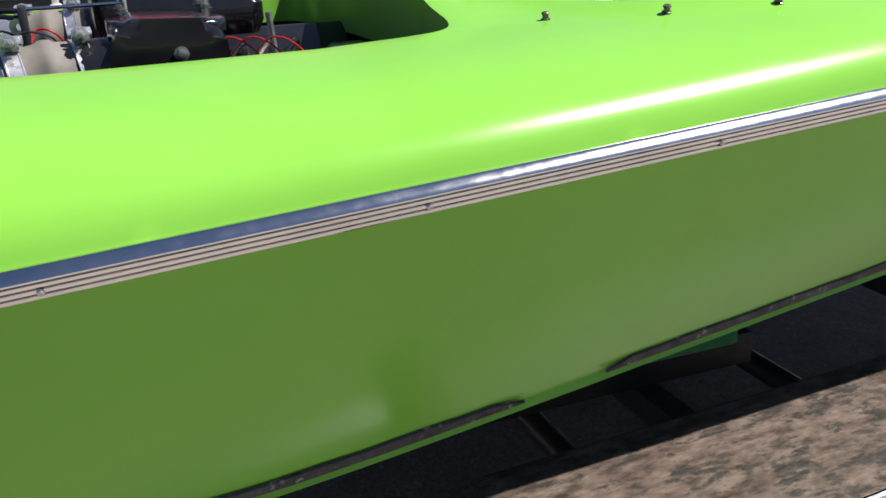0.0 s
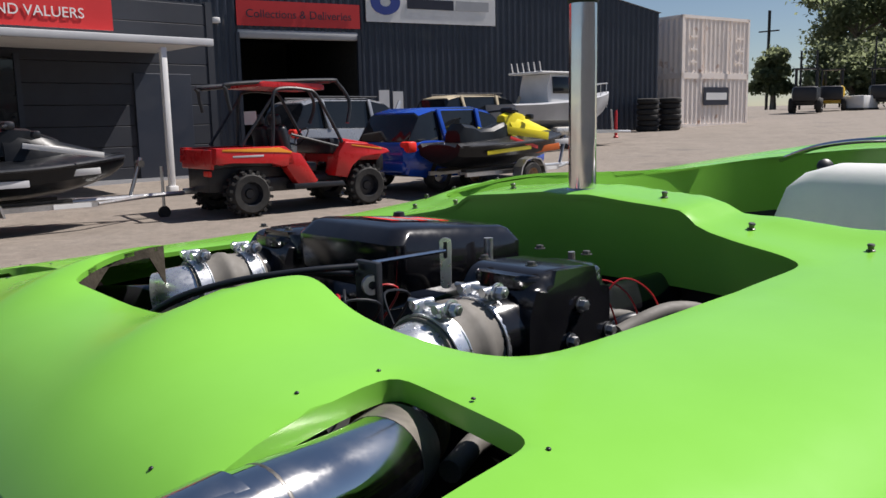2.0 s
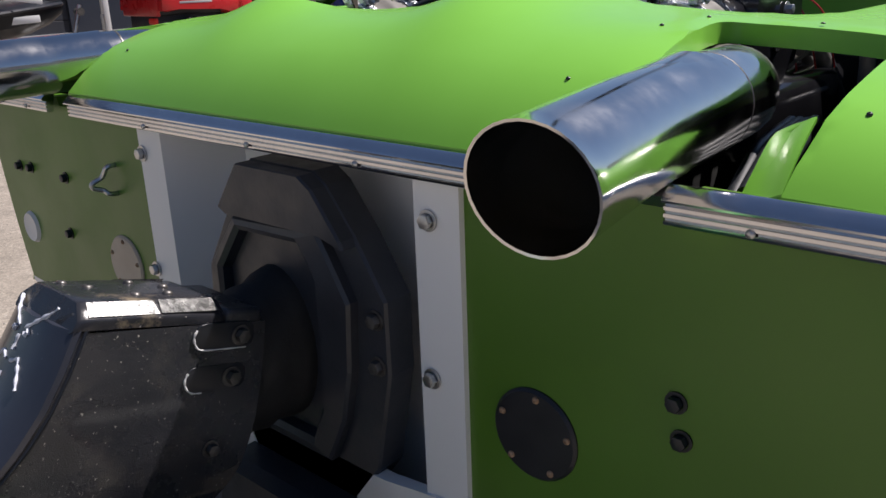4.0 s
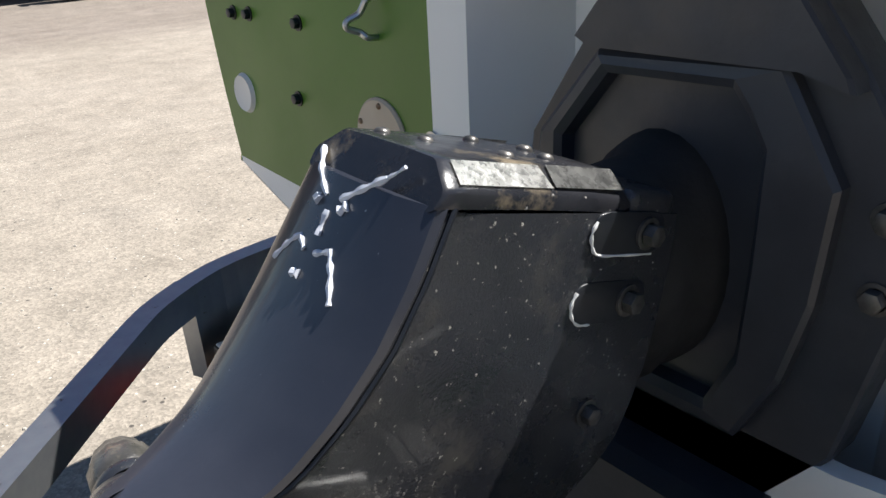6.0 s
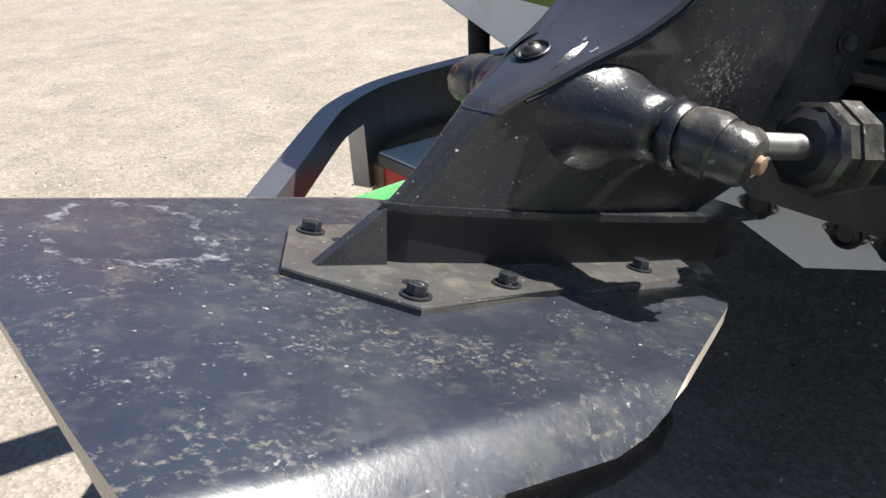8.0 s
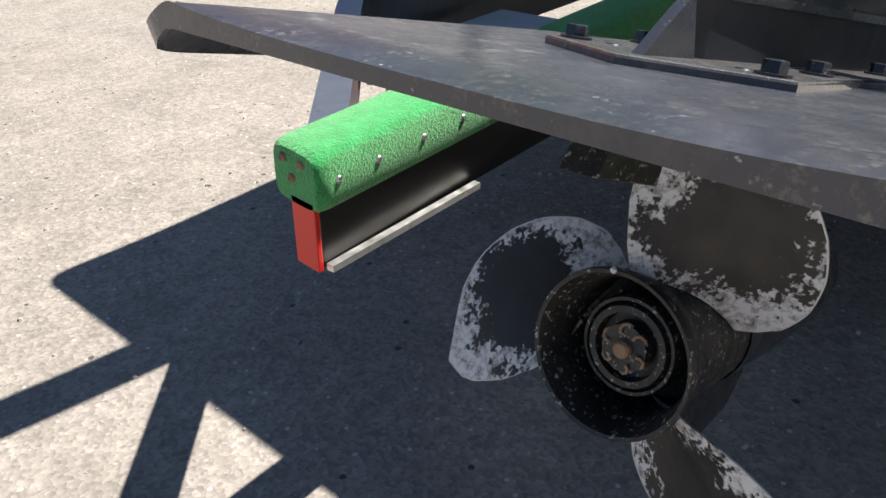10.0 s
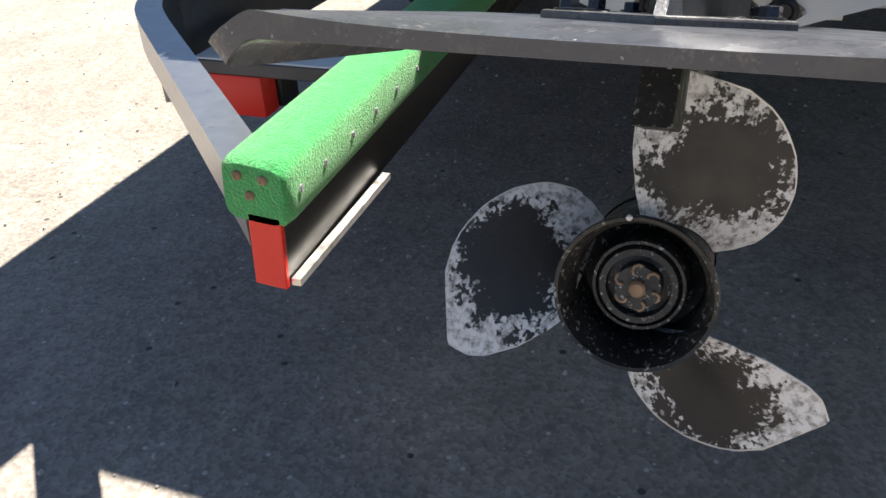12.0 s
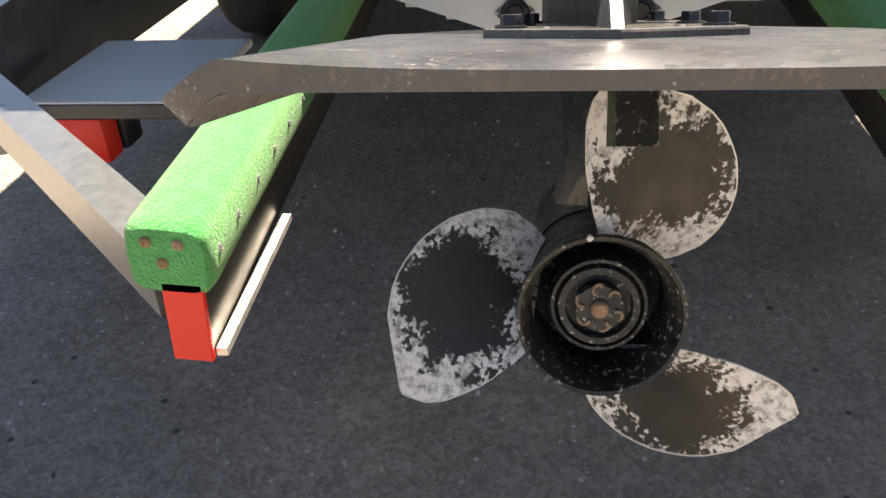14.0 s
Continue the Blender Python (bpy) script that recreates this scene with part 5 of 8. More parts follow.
# ---- trim rams ----
for sg in (-1, 1):
    Y = sg
    boss = part("ram_boss", lathe([(0.07, -0.024), (0.05, -0.008), (0.041, 0.004), (0.036, 0.016), (0.033, 0.03), (0.029, 0.039), (0.022, 0.043), (0.0, 0.044)], 30, axis_to((0.172, Y * 0.05, 0.332), (0, Y, 0)) @ Matrix.Diagonal((1, 0.8, 1, 1))), DRIVE_BLACK, drive, "rounded boss for the trim ram")
    part("pin", tube([(0.19, Y * 0.09, 0.326), (0.19, Y * 0.155, 0.324)], 0.011, 16), STEEL, drive, "pivot pin")
    part("boss_collar", lathe([(0.024, 0.0), (0.026, 0.004), (0.026, 0.009), (0.023, 0.013)], 24, axis_to((0.177, Y * 0.094, 0.33), (0.1, Y, -0.03))), DRIVE_BLACK, drive, "worn collar of the boss")
    eye = tube([(0.178, Y * 0.104, 0.33), (0.179, Y * 0.108, 0.33), (0.18, Y * 0.114, 0.33), (0.183, Y * 0.13, 0.329), (0.1835, Y * 0.132, 0.3285), (0.184, Y * 0.134, 0.328), (0.187, Y * 0.15, 0.3255), (0.1885, Y * 0.156, 0.3245), (0.189, Y * 0.158, 0.324)], [0.02, 0.0235, 0.025, 0.0255, 0.0245, 0.022, 0.021, 0.0175, 0.012], 12)
    part("ram_eye", eye, RAM_WORN, drive, "worn black ram end")
    part("pin_tip", lathe([(0, 0.006), (0.006, 0.005), (0.0075, 0.0)], 16, axis_to((0.1895, Y * 0.158, 0.324), (0.1, Y, -0.1))), RUST, drive, "rusty pin tip")
    part("split_pin", tube([(0.196, Y * 0.153, 0.324), (0.214, Y * 0.152, 0.327)], 0.002, 6), STEEL, drive)
    part("ram_neck", tube([(0.19, Y * 0.122, 0.329), (0.215, Y * 0.122, 0.33), (0.218, Y * 0.122, 0.33), (0.238, Y * 0.1225, 0.33), (0.242, Y * 0.1225, 0.33)], [0.019, 0.0185, 0.016, 0.0155, 0.012], 18), RAM_WORN, drive)
    part("ram_rod", tube([(0.23, Y * 0.122, 0.33), (0.33, Y * 0.128, 0.334)], 0.0108, 16), STEEL, drive, "dull bright ram rod")
    cyl = part("ram_cylinder", tube([(0.305, Y * 0.126, 0.333), (0.315, Y * 0.127, 0.333), (0.36, Y * 0.135, 0.336), (0.362, Y * 0.135, 0.336), (0.53, Y * 0.17, 0.35)], [0.024, 0.034, 0.036, 0.032, 0.03], 10), BLACK_PLASTIC, drive, "black trim ram cylinder")
    part("end_cap", tube([(0.314, Y * 0.1272, 0.3333), (0.318, Y * 0.128, 0.3335), (0.331, Y * 0.13, 0.3342), (0.3315, Y * 0.13, 0.3343), (0.356, Y * 0.1343, 0.3358), (0.36, Y * 0.135, 0.336)], [0.034, 0.0385, 0.0385, 0.041, 0.041, 0.036], 9), RAM_WORN, cyl, "scuffed ram end cap")
    for k in range(3):
        part("paint_chip", tube(spline([(0.4 + 0.03 * k, Y * 0.14, 0.3685 + 0.001 * k), (0.404 + 0.03 * k, Y * 0.145, 0.3675), (0.403 + 0.03 * k, Y * 0.15, 0.3655)], 3), 0.0009, 5), PAINT_WHITE, cyl)
    part("ram_anchor", tube([(0.52, Y * 0.15, 0.35), (0.52, Y * 0.215, 0.354)], 0.017, 14), BLACK_PLASTIC, drive)

# ---- gimbal housing on the transom ----
gim = thing("gimbal_housing", "black octagonal gimbal housing bolted to the white transom", "gimbal housing")


def in_plane(outline, x):
    """An outline of (y, z) set upright at x."""
    return [(x, y, z) for y, z in outline]


def shrink(outline, k, c=(-0.035, 0.79)):
    return [(c[0] + (y - c[0]) * k, c[1] + (z - c[1]) * k) for y, z in outline]


PLATE_O = [(0.017, 1.006), (-0.108, 1.006), (-0.13, 0.992), (-0.176, 0.935), (-0.222, 0.865), (-0.222, 0.77), (-0.192, 0.63), (-0.14, 0.56), (0.07, 0.56), (0.13, 0.66), (0.146, 0.77), (0.138, 0.84), (0.07, 0.942)]
part("housing", loft([in_plane(PLATE_O, 0.03), in_plane(PLATE_O, -0.008), in_plane(shrink(PLATE_O, 0.985), -0.012)]), GIMBAL, gim, "black arched housing plate", smooth=False)
band = [(0.017, 1.004), (-0.108, 1.004), (-0.13, 0.99), (-0.174, 0.935), (-0.178, 0.925), (-0.14, 0.935), (0.052, 0.932), (0.068, 0.94)]
part("upper_band", loft([in_plane(band, -0.01), in_plane(band, -0.03), in_plane(shrink(band, 0.975, (-0.05, 0.965)), -0.034)]), GIMBAL, gim, "overhanging upper band of the housing", smooth=False)
MID = [(0.046, 0.93), (-0.125, 0.938), (-0.152, 0.895), (-0.175, 0.857), (-0.168, 0.764), (-0.15, 0.69), (-0.115, 0.62), (0.045, 0.62), (0.1, 0.7), (0.12, 0.79), (0.114, 0.848)]
INNER = [(0.034, 0.912), (-0.085, 0.916), (-0.1, 0.898), (-0.115, 0.872), (-0.114, 0.78), (-0.11, 0.7), (-0.085, 0.645), (0.03, 0.645), (0.07, 0.71), (0.086, 0.79), (0.085, 0.848)]
part("inner_ring", loft([in_plane(MID, -0.01), in_plane(MID, -0.024), in_plane(shrink(MID, 0.97), -0.028), in_plane(shrink(INNER, 1.06), -0.03), in_plane(INNER, -0.026), in_plane(shrink(INNER, 0.94), 0.012)]), GIMBAL, gim, "stepped octagonal inner ring", smooth=False)
bell = []
for x, w, zc, hgt in ((0.01, 0.074, 0.765, 0.11), (-0.03, 0.072, 0.76, 0.105), (-0.05, 0.064, 0.757, 0.098), (-0.07, 0.07, 0.755, 0.1), (-0.09, 0.062, 0.752, 0.092), (-0.11, 0.068, 0.75, 0.094), (-0.13, 0.06, 0.748, 0.088), (-0.19, 0.058, 0.748, 0.08)):
    bell.append([(x, -0.016 + w * math.cos(2 * math.pi * k / 28), zc + hgt * math.sin(2 * math.pi * k / 28)) for k in range(28)])
part("bellows", loft(bell), RUBBER, gim, "ribbed black rubber bellows")
low_h = [(0.08, 0.57), (-0.15, 0.57), (-0.16, 0.5), (-0.12, 0.47), (0.06, 0.47), (0.1, 0.5)]
part("lower_housing", loft([in_plane(low_h, 0.0), in_plane(low_h, -0.05), in_plane(shrink(low_h, 0.9, (-0.03, 0.53)), -0.075)]), GIMBAL, gim, "black lower part of the housing", smooth=False)
for y, z in ((0.12, 0.72), (-0.205, 0.84), (-0.205, 0.78)):
    part("housing_nut", hexbolt(0.009, 0.009, axis_to((-0.012, y, z), (-1, 0, 0))), STEEL_DARK, gim)


# ---- exhaust pipes ----
def exhaust(sg):
    pts = spline([(0.43, sg * 0.33, 1.09), (0.36, sg * 0.4, 1.088), (0.285, sg * 0.478, 1.09), (0.2, sg * 0.52, 1.097), (0.1, sg * 0.537, 1.101), (-0.06, sg * 0.555, 1.1), (-0.215, sg * 0.577, 1.094)], 6)
    t = thing("exhaust_pipe", "polished stainless exhaust pipe running out over the transom", "exhaust pipe", "twin exhausts")
    bm = bmesh.new()
    R, segs = 0.047, 32
    fr = frames(pts)
    rings = []
    for i, (p, s, u, tt) in enumerate(fr):
        if i < 15:
            continue
        ring = []
        for k in range(segs):
            a = 2 * math.pi * k / segs
            q = p + (s * math.cos(a) + u * math.sin(a)) * R
            if i > len(fr) - 8:
                w = (i - (len(fr) - 8)) / 7
                q += tt * math.sin(a) * 0.009 * w
            ring.append(bm.verts.new(q))
        rings.append(ring)
    # turned lip, then the bore
    p, s, u, tt = fr[-1]
    for rr, back in ((0.0475, 0.002), (0.0455, 0.0015), (0.045, -0.02), (0.045, -0.3)):
        rings.append([bm.verts.new(p + (s * math.cos(a) + u * math.sin(a)) * rr + tt * (back + math.sin(a) * 0.009)) for a in (2 * math.pi * k / segs for k in range(segs))])
    for a, b in zip(rings, rings[1:]):
        for k in range(segs):
            bm.faces.new((a[k], a[(k + 1) % segs], b[(k + 1) % segs], b[k]))
    part("pipe", bm, PIPE, t, "mirror-polished curved pipe")
    # dark disc set back across the bore
    back = fr[-1][0] - fr[-1][3] * 0.16
    part("bore_disc", lathe([(0, 0), (0.0448, 0.0)], 32, axis_to(back, fr[-1][3])), FLOOR_DARK, t, "dark disc closing the bore")
    part("dull_sleeve", tube([f[0] for f in fr[12:16]], 0.0474, 32), DULL_PIPE, t, "dull grey-brown pipe end")
    part("feed_pipe", tube([f[0] for f in fr[:13]], 0.042, 28), ENGINE_BLACK, t, "black pipe from the engine")
    c = fr[24]
    part("weld_ring", lathe([(0.047, -0.002), (0.0473, -0.0008), (0.0473, 0.0008), (0.047, 0.002)], 32, axis_to(c[0], c[3])), STEEL_DARK, t)
    f = fr[9]
    part("flange", lathe([(0.0465, -0.012), (0.054, -0.011), (0.0545, -0.002), (0.051, 0.0), (0.0505, 0.011), (0.04, 0.012)], 32, axis_to(f[0], f[3])), RUST, t, "rusty joining band")
    return t


for sg in (-1, 1):
    exhaust(sg)


# ---- engine ----
SILVER_PRINT = surf("silver_print", (0.3, 0.3, 0.31), (0.36, 0.36, 0.37), 30.0, 0.35)
engine = thing("engine", "black marine vee-eight engine with red and white top cover", "engine")


CLAMP = surf("bright_clamp", (0.82, 0.83, 0.85), (0.72, 0.73, 0.75), 40.0, 0.24, 0.36, metal=0.85)


def clamp(x, sg, y, z, r=0.062, parent=engine):
    """A broad tee-bolt band: two rolled edges, a swivel block at each side of the gap, bolt, spring and nut."""
    d = Vector((1.0, -0.12 * sg, 0.1))
    m = axis_to((x, y, z), d)
    c = part("clamp", lathe([(r, -0.0125), (r + 0.003, -0.0125), (r + 0.003, -0.0105), (r + 0.0018, -0.0095), (r + 0.0018, 0.0095), (r + 0.003, 0.0105), (r + 0.003, 0.0125), (r, 0.0125)], 40, m), CLAMP, parent, "bright tee-bolt hose clamp")
    top = Vector((x, y + sg * 0.006, z + r + 0.007))
    for dy, w in ((0.021, 0.019), (-0.021, 0.016)):
        blk_ = part("clamp_block", box((0.027, w, 0.016), Matrix.Translation(top + Vector((0, dy, 0))), 0.004), CLAMP, c)
        part("clamp_trunnion", tube([top + Vector((-0.017, dy, 0.003)), top + Vector((0.017, dy, 0.003))], 0.0065, 12), CLAMP, blk_)
    part("clamp_bolt", tube([top + Vector((0, -0.05, 0.004)), top + Vector((0, 0.045, 0.004))], 0.004, 8), STEEL, c)
    part("clamp_nut", hexbolt(0.0085, 0.012, axis_to(top + Vector((0, -0.033, 0.004)), (0, -1, 0))), CLAMP, c)
    part("clamp_bridge", box((0.02, 0.05, 0.002), Matrix.Translation(top + Vector((0, 0, -0.008))), 0.0005), STEEL, c)


RED_WIRE = surf("red_wire", (0.4, 0.008, 0.008), (0.46, 0.012, 0.012), 10.0, 0.4)
part("grey_hose", tube([(0.34, -0.5, 1.055), (0.4, -0.475, 1.06), (0.46, -0.46, 1.06)], 0.013, 12), HOSE, engine, "short dull grey hose")
for k in range(4):
    part("wiring_hose", tube(spline([(0.12, -0.6 + 0.012 * k, 1.03 - 0.006 * k), (0.24, -0.585 + 0.016 * k, 1.055 - 0.008 * k), (0.34, -0.56 + 0.014 * k, 1.05 - 0.006 * k), (0.44, -0.53 + 0.01 * k, 1.03)], 6), 0.008, 10), BLACK_PLASTIC, engine, "glossy black hose under the deck")
part("wire", tube(spline([(0.3, -0.462, 1.06), (0.285, -0.468, 1.1), (0.268, -0.472, 1.125), (0.25, -0.462, 1.06)], 6), 0.0035, 8), RED_WIRE, engine, "red wire")
part("bilge_tray", box((0.2, 0.05, 0.008), pose(1.0, -0.46, 0.995, 0, 0, 20), 0.002), PAINT_WHITE, engine, "white tray beside the engine")


def bank(sg):
    """Exhaust manifold, riser, hose and clamps of one side."""
    o = rounded([(0.6, 0.0), (0.765, 0.0), (0.785, 0.08), (0.778, 0.165), (0.63, 0.172), (0.6, 0.12)], 0.034)
    m = Matrix(((1, 0, 0, 0.012), (0, 0, -1, sg * 0.305 + 0.07), (0, 1, 0, 1.035), (0, 0, 0, 1)))
    part("riser", prism(o, 0.14, m, 0.022, segs=4), ENGINE_BLACK, engine, "glossy black exhaust riser")
    lid = rounded([(0.625, -0.062), (0.79, -0.066), (0.8, 0.0), (0.79, 0.066), (0.625, 0.062), (0.612, 0.0)], 0.034)
    cap_ = part("riser_lid", prism(lid, 0.018, pose(0.004, sg * 0.305, 1.199, 0, 1.5, 0), 0.008, segs=4), ENGINE_BLACK, engine, "black bolted riser lid")
    for bx, by in ((0.645, 0.045), (0.77, 0.045), (0.645, -0.045), (0.77, -0.045)):
        part("lid_bolt", hexbolt(0.006, 0.005, pose(bx, sg * 0.305 + by, 1.2135)), STEEL_DARK, cap_)
    part("riser_neck", tube(spline([(0.66, sg * 0.318, 1.12), (0.62, sg * 0.315, 1.12), (0.575, sg * 0.31, 1.118)], 4), 0.057, 24), ENGINE_BLACK, engine)
    part("manifold", box((0.56, 0.11, 0.12), pose(0.88, sg * 0.33, 0.98), 0.03, segs=3), ENGINE_BLACK, engine, "black exhaust manifold")
    hose = part("exhaust_hose", lathe([(0.05, -0.068), (0.0585, -0.068), (0.0595, -0.03), (0.0615, -0.014), (0.0655, -0.008), (0.0665, 0.0), (0.0655, 0.008), (0.0615, 0.014), (0.0595, 0.03), (0.0585, 0.068), (0.05, 0.068)], 32, axis_to((0.53, sg * 0.312, 1.113), (1, -0.12 * sg, 0.05))), HOSE, engine, "grey rubber bump hose")
    clamp(0.482, sg, sg * 0.318, 1.1105, 0.06)
    clamp(0.58, sg, sg * 0.306, 1.1155, 0.06)
    part("elbow", tube(spline([(0.5, sg * 0.3155, 1.1115), (0.45, sg * 0.322, 1.108), (0.415, sg * 0.345, 1.102)], 5), [0.056] * 4 + [0.054] * 4 + [0.05] * 3, 28), CLAMP, engine, "bright metal exhaust elbow")
    part("riser_bolt", hexbolt(0.008, 0.009, axis_to((0.72, sg * 0.378, 1.15), (0, sg, 0))), STEEL, engine)
    for x in (0.7, 0.79):
        part("riser_nut", hexbolt(0.008, 0.009, axis_to((x, sg * 0.376, 1.1), (0, sg, 0))), STEEL, engine)
    cover = part("valve_cover", box((0.5, 0.13, 0.07), pose(0.95, sg * 0.2, 1.06, 35 * sg, 0, 0), 0.02, segs=3), ENGINE_BLACK, engine, "black valve cover")


for sg in (-1, 1):
    bank(sg)
part("block", box((0.62, 0.42, 0.42), pose(0.9, 0, 0.84), 0.03), FLOOR_DARK, engine, "black engine block")
part("bellhousing", tube([(0.62, 0, 0.85), (0.45, 0, 0.85)], [0.2, 0.17], 24), FLOOR_DARK, engine)
# flame-arrestor cover: a wedge-sided box
top = []
for x0, x1, y0, y1, z in ((0.625, 0.905, -0.09, 0.17, 1.14), (0.61, 0.915, -0.1, 0.182, 1.165), (0.61, 0.915, -0.1, 0.182, 1.22), (0.628, 0.9, -0.085, 0.166, 1.241), (0.64, 0.89, -0.075, 0.156, 1.246)):
    o = rounded([(x0, y0), (x1, y0), (x1, y1), (x0, y1)], 0.025, 4)
    top.append([(x, y, z - 0.1 * max(0.0, x - 0.68) * (z > 1.2)) for x, y in o])
part("top_cover", loft(top), ENGINE_BLACK, engine, "black plastic engine cover with red and white stripe decal")
for i, (x0, x1, m) in enumerate(((0.7, 0.718, RED), (0.722, 0.733, SILVER_PRINT), (0.737, 0.748, SILVER_PRINT), (0.752, 0.762, SILVER_PRINT), (0.766, 0.784, RED), (0.788, 0.799, SILVER_PRINT), (0.803, 0.813, SILVER_PRINT), (0.817, 0.838, RED))):
    part("decal", box((x1 - x0, 0.085, 0.0012), pose((x0 + x1) / 2, 0.06, 1.2468 - 0.1 * ((x0 + x1) / 2 - 0.68), 0, 5.7, 0)), m, engine, "printed stripe", smooth=False)
part("cover_knob", lathe([(0, 0.012), (0.01, 0.01), (0.012, 0)], 16, pose(0.8, 0.115, 1.234)), BLACK_PLASTIC, engine)
part("port_cover", prism(rounded([(0.0, 0.0), (0.2, 0.0), (0.2, 0.14), (0.0, 0.14)], 0.03), 0.05, pose(0.64, 0.225, 1.16), 0.014), ENGINE_BLACK, engine, "black riser cap")
# throttle linkage: bracket, cable, rod and lever
part("cable_bracket", box((0.012, 0.05, 0.1), pose(0.5, -0.17, 1.17), 0.003), BLACK_PLASTIC, engine, "black cable bracket")
part("bracket_eye", lathe([(0.006, 0.0), (0.014, 0), (0.015, 0.004), (0.014, 0.008), (0.006, 0.008)], 20, axis_to((0.493, -0.182, 1.188), (-0.3, -1, 0))), STEEL, engine)
part("throttle_rod", tube([(0.505, -0.16, 1.214), (0.66, -0.165, 1.215)], 0.0032, 8), CHROME, engine, "thin bright linkage rod")
lev = prism(rounded([(-0.008, -0.05), (0.008, -0.05), (0.0095, 0.03), (-0.0095, 0.03)], 0.009), 0.004, Matrix(((0.6, 0, 0.8, 0.655), (-0.8, 0, 0.6, -0.166), (0, 1, 0, 1.205), (0, 0, 0, 1))), 0.001)
lever_ = part("lever", lev, CLAMP, engine, "slotted steel lever")
part("lever_slot", prism(rounded([(-0.003, -0.002), (0.003, -0.002), (0.003, 0.024), (-0.003, 0.024)], 0.003), 0.0052, Matrix(((0.6, 0, 0.8, 0.6546), (-0.8, 0, 0.6, -0.1664), (0, 1, 0, 1.205), (0, 0, 0, 1)))), BLACK_PLASTIC, lever_, "dark slot")
part("cable", tube(spline([(0.49, -0.158, 1.212), (0.42, -0.12, 1.21), (0.34, -0.05, 1.196), (0.27, 0.01, 1.165), (0.2, 0.06, 1.09)], 8), 0.0048, 10), BLACK_PLASTIC, engine, "black control cable")
part("cable", tube(spline([(0.49, -0.15, 1.2), (0.43, -0.08, 1.2), (0.35, 0.0, 1.182), (0.28, 0.06, 1.145), (0.22, 0.1, 1.07)], 8), 0.0042, 10), BLACK_PLASTIC, engine, "black control cable")
rng = random.Random(4)
for k in range(6):
    x, y = 0.42 + rng.uniform(-0.03, 0.1), -0.22 + rng.uniform(-0.03, 0.04)
    pts = [(x, y, 1.14), (x + rng.uniform(-0.03, 0.03), y + 0.02, 1.18), (x + 0.05, y + rng.uniform(0, 0.08), 1.17), (x + 0.08, y + 0.1, 1.1)]
    part("wire", tube(spline(pts, 5), 0.002, 6), RED_WIRE if k % 3 == 1 else BLACK_PLASTIC, engine)
for k in range(3):
    x, y = 0.8 + 0.035 * k, -0.3 - 0.02 * k
    pts = [(x - 0.05, y + 0.02, 1.1), (x + 0.0, y, 1.16), (x + 0.05, y - 0.03, 1.13), (x + 0.07, y - 0.05, 1.04)]
    part("wire", tube(spline(pts, 6), 0.0016, 6), RED_WIRE, engine)
part("rod_stub", tube([(0.9, -0.225, 1.1), (0.893, -0.226, 1.19)], 0.006, 8), STEEL, engine, "thin upright rod")
for k in range(5):
    y = -0.3 + 0.035 * k
    part("lead", tube(spline([(0.84 + 0.01 * k, y, 1.02), (0.9, y - 0.03, 1.085), (0.97, y - 0.06, 1.06), (1.02, y - 0.09, 0.95)], 6), 0.011, 10), HOSE if k % 2 else BLACK_PLASTIC, engine, "grey sheathed lead")
for k in range(6):
    part("fuel_pipe", tube(spline([(0.62 + 0.05 * k, -0.2, 1.03), (0.66 + 0.05 * k, -0.215, 1.1), (0.7 + 0.05 * k, -0.17, 1.13), (0.72 + 0.05 * k, -0.1, 1.1)], 5), 0.006, 8), ENGINE_BLACK if k % 2 else STEEL_DARK, engine, "small rigid pipe")
part("coolant_hose", tube(spline([(0.84, -0.36, 1.08), (0.94, -0.39, 1.105), (1.04, -0.41, 1.075), (1.06, -0.41, 0.98)], 6), 0.014, 14), HOSE, engine, "grey coolant hose")
part("coolant_hose", tube(spline([(0.84, -0.33, 1.05), (0.91, -0.35, 1.075), (0.97, -0.36, 1.05), (1.0, -0.36, 0.96)], 6), 0.014, 14), HOSE, engine, "grey coolant hose")
part("oil_filler", tube([(0.8, -0.12, 1.1), (0.8, -0.12, 1.215)], 0.008, 10), STEEL, engine)
part("thermostat", box((0.1, 0.12, 0.1), pose(1.1, -0.05, 1.05), 0.02), ENGINE_BLACK, engine)

# ---- ski pole, seats ----
pole = thing("ski_pole", "tall polished stainless ski pole standing on the engine bridge", "ski pole", at=(1.225, 0.004, 1.25))
part("tube", lathe([(0.0295, 0.0), (0.0295, 0.62), (0.0, 0.62)], 32), CHROME, pole)
part("base_ring", lathe([(0.0295, 0.016), (0.034, 0.014), (0.044, 0.006), (0.05, 0.004), (0.05, -0.004)], 36), CHROME, pole)
part("grip", lathe([(0.0305, 0.4), (0.033, 0.405), (0.033, 0.62), (0.0, 0.62)], 28), RUBBER, pole, "black sleeve at the top")


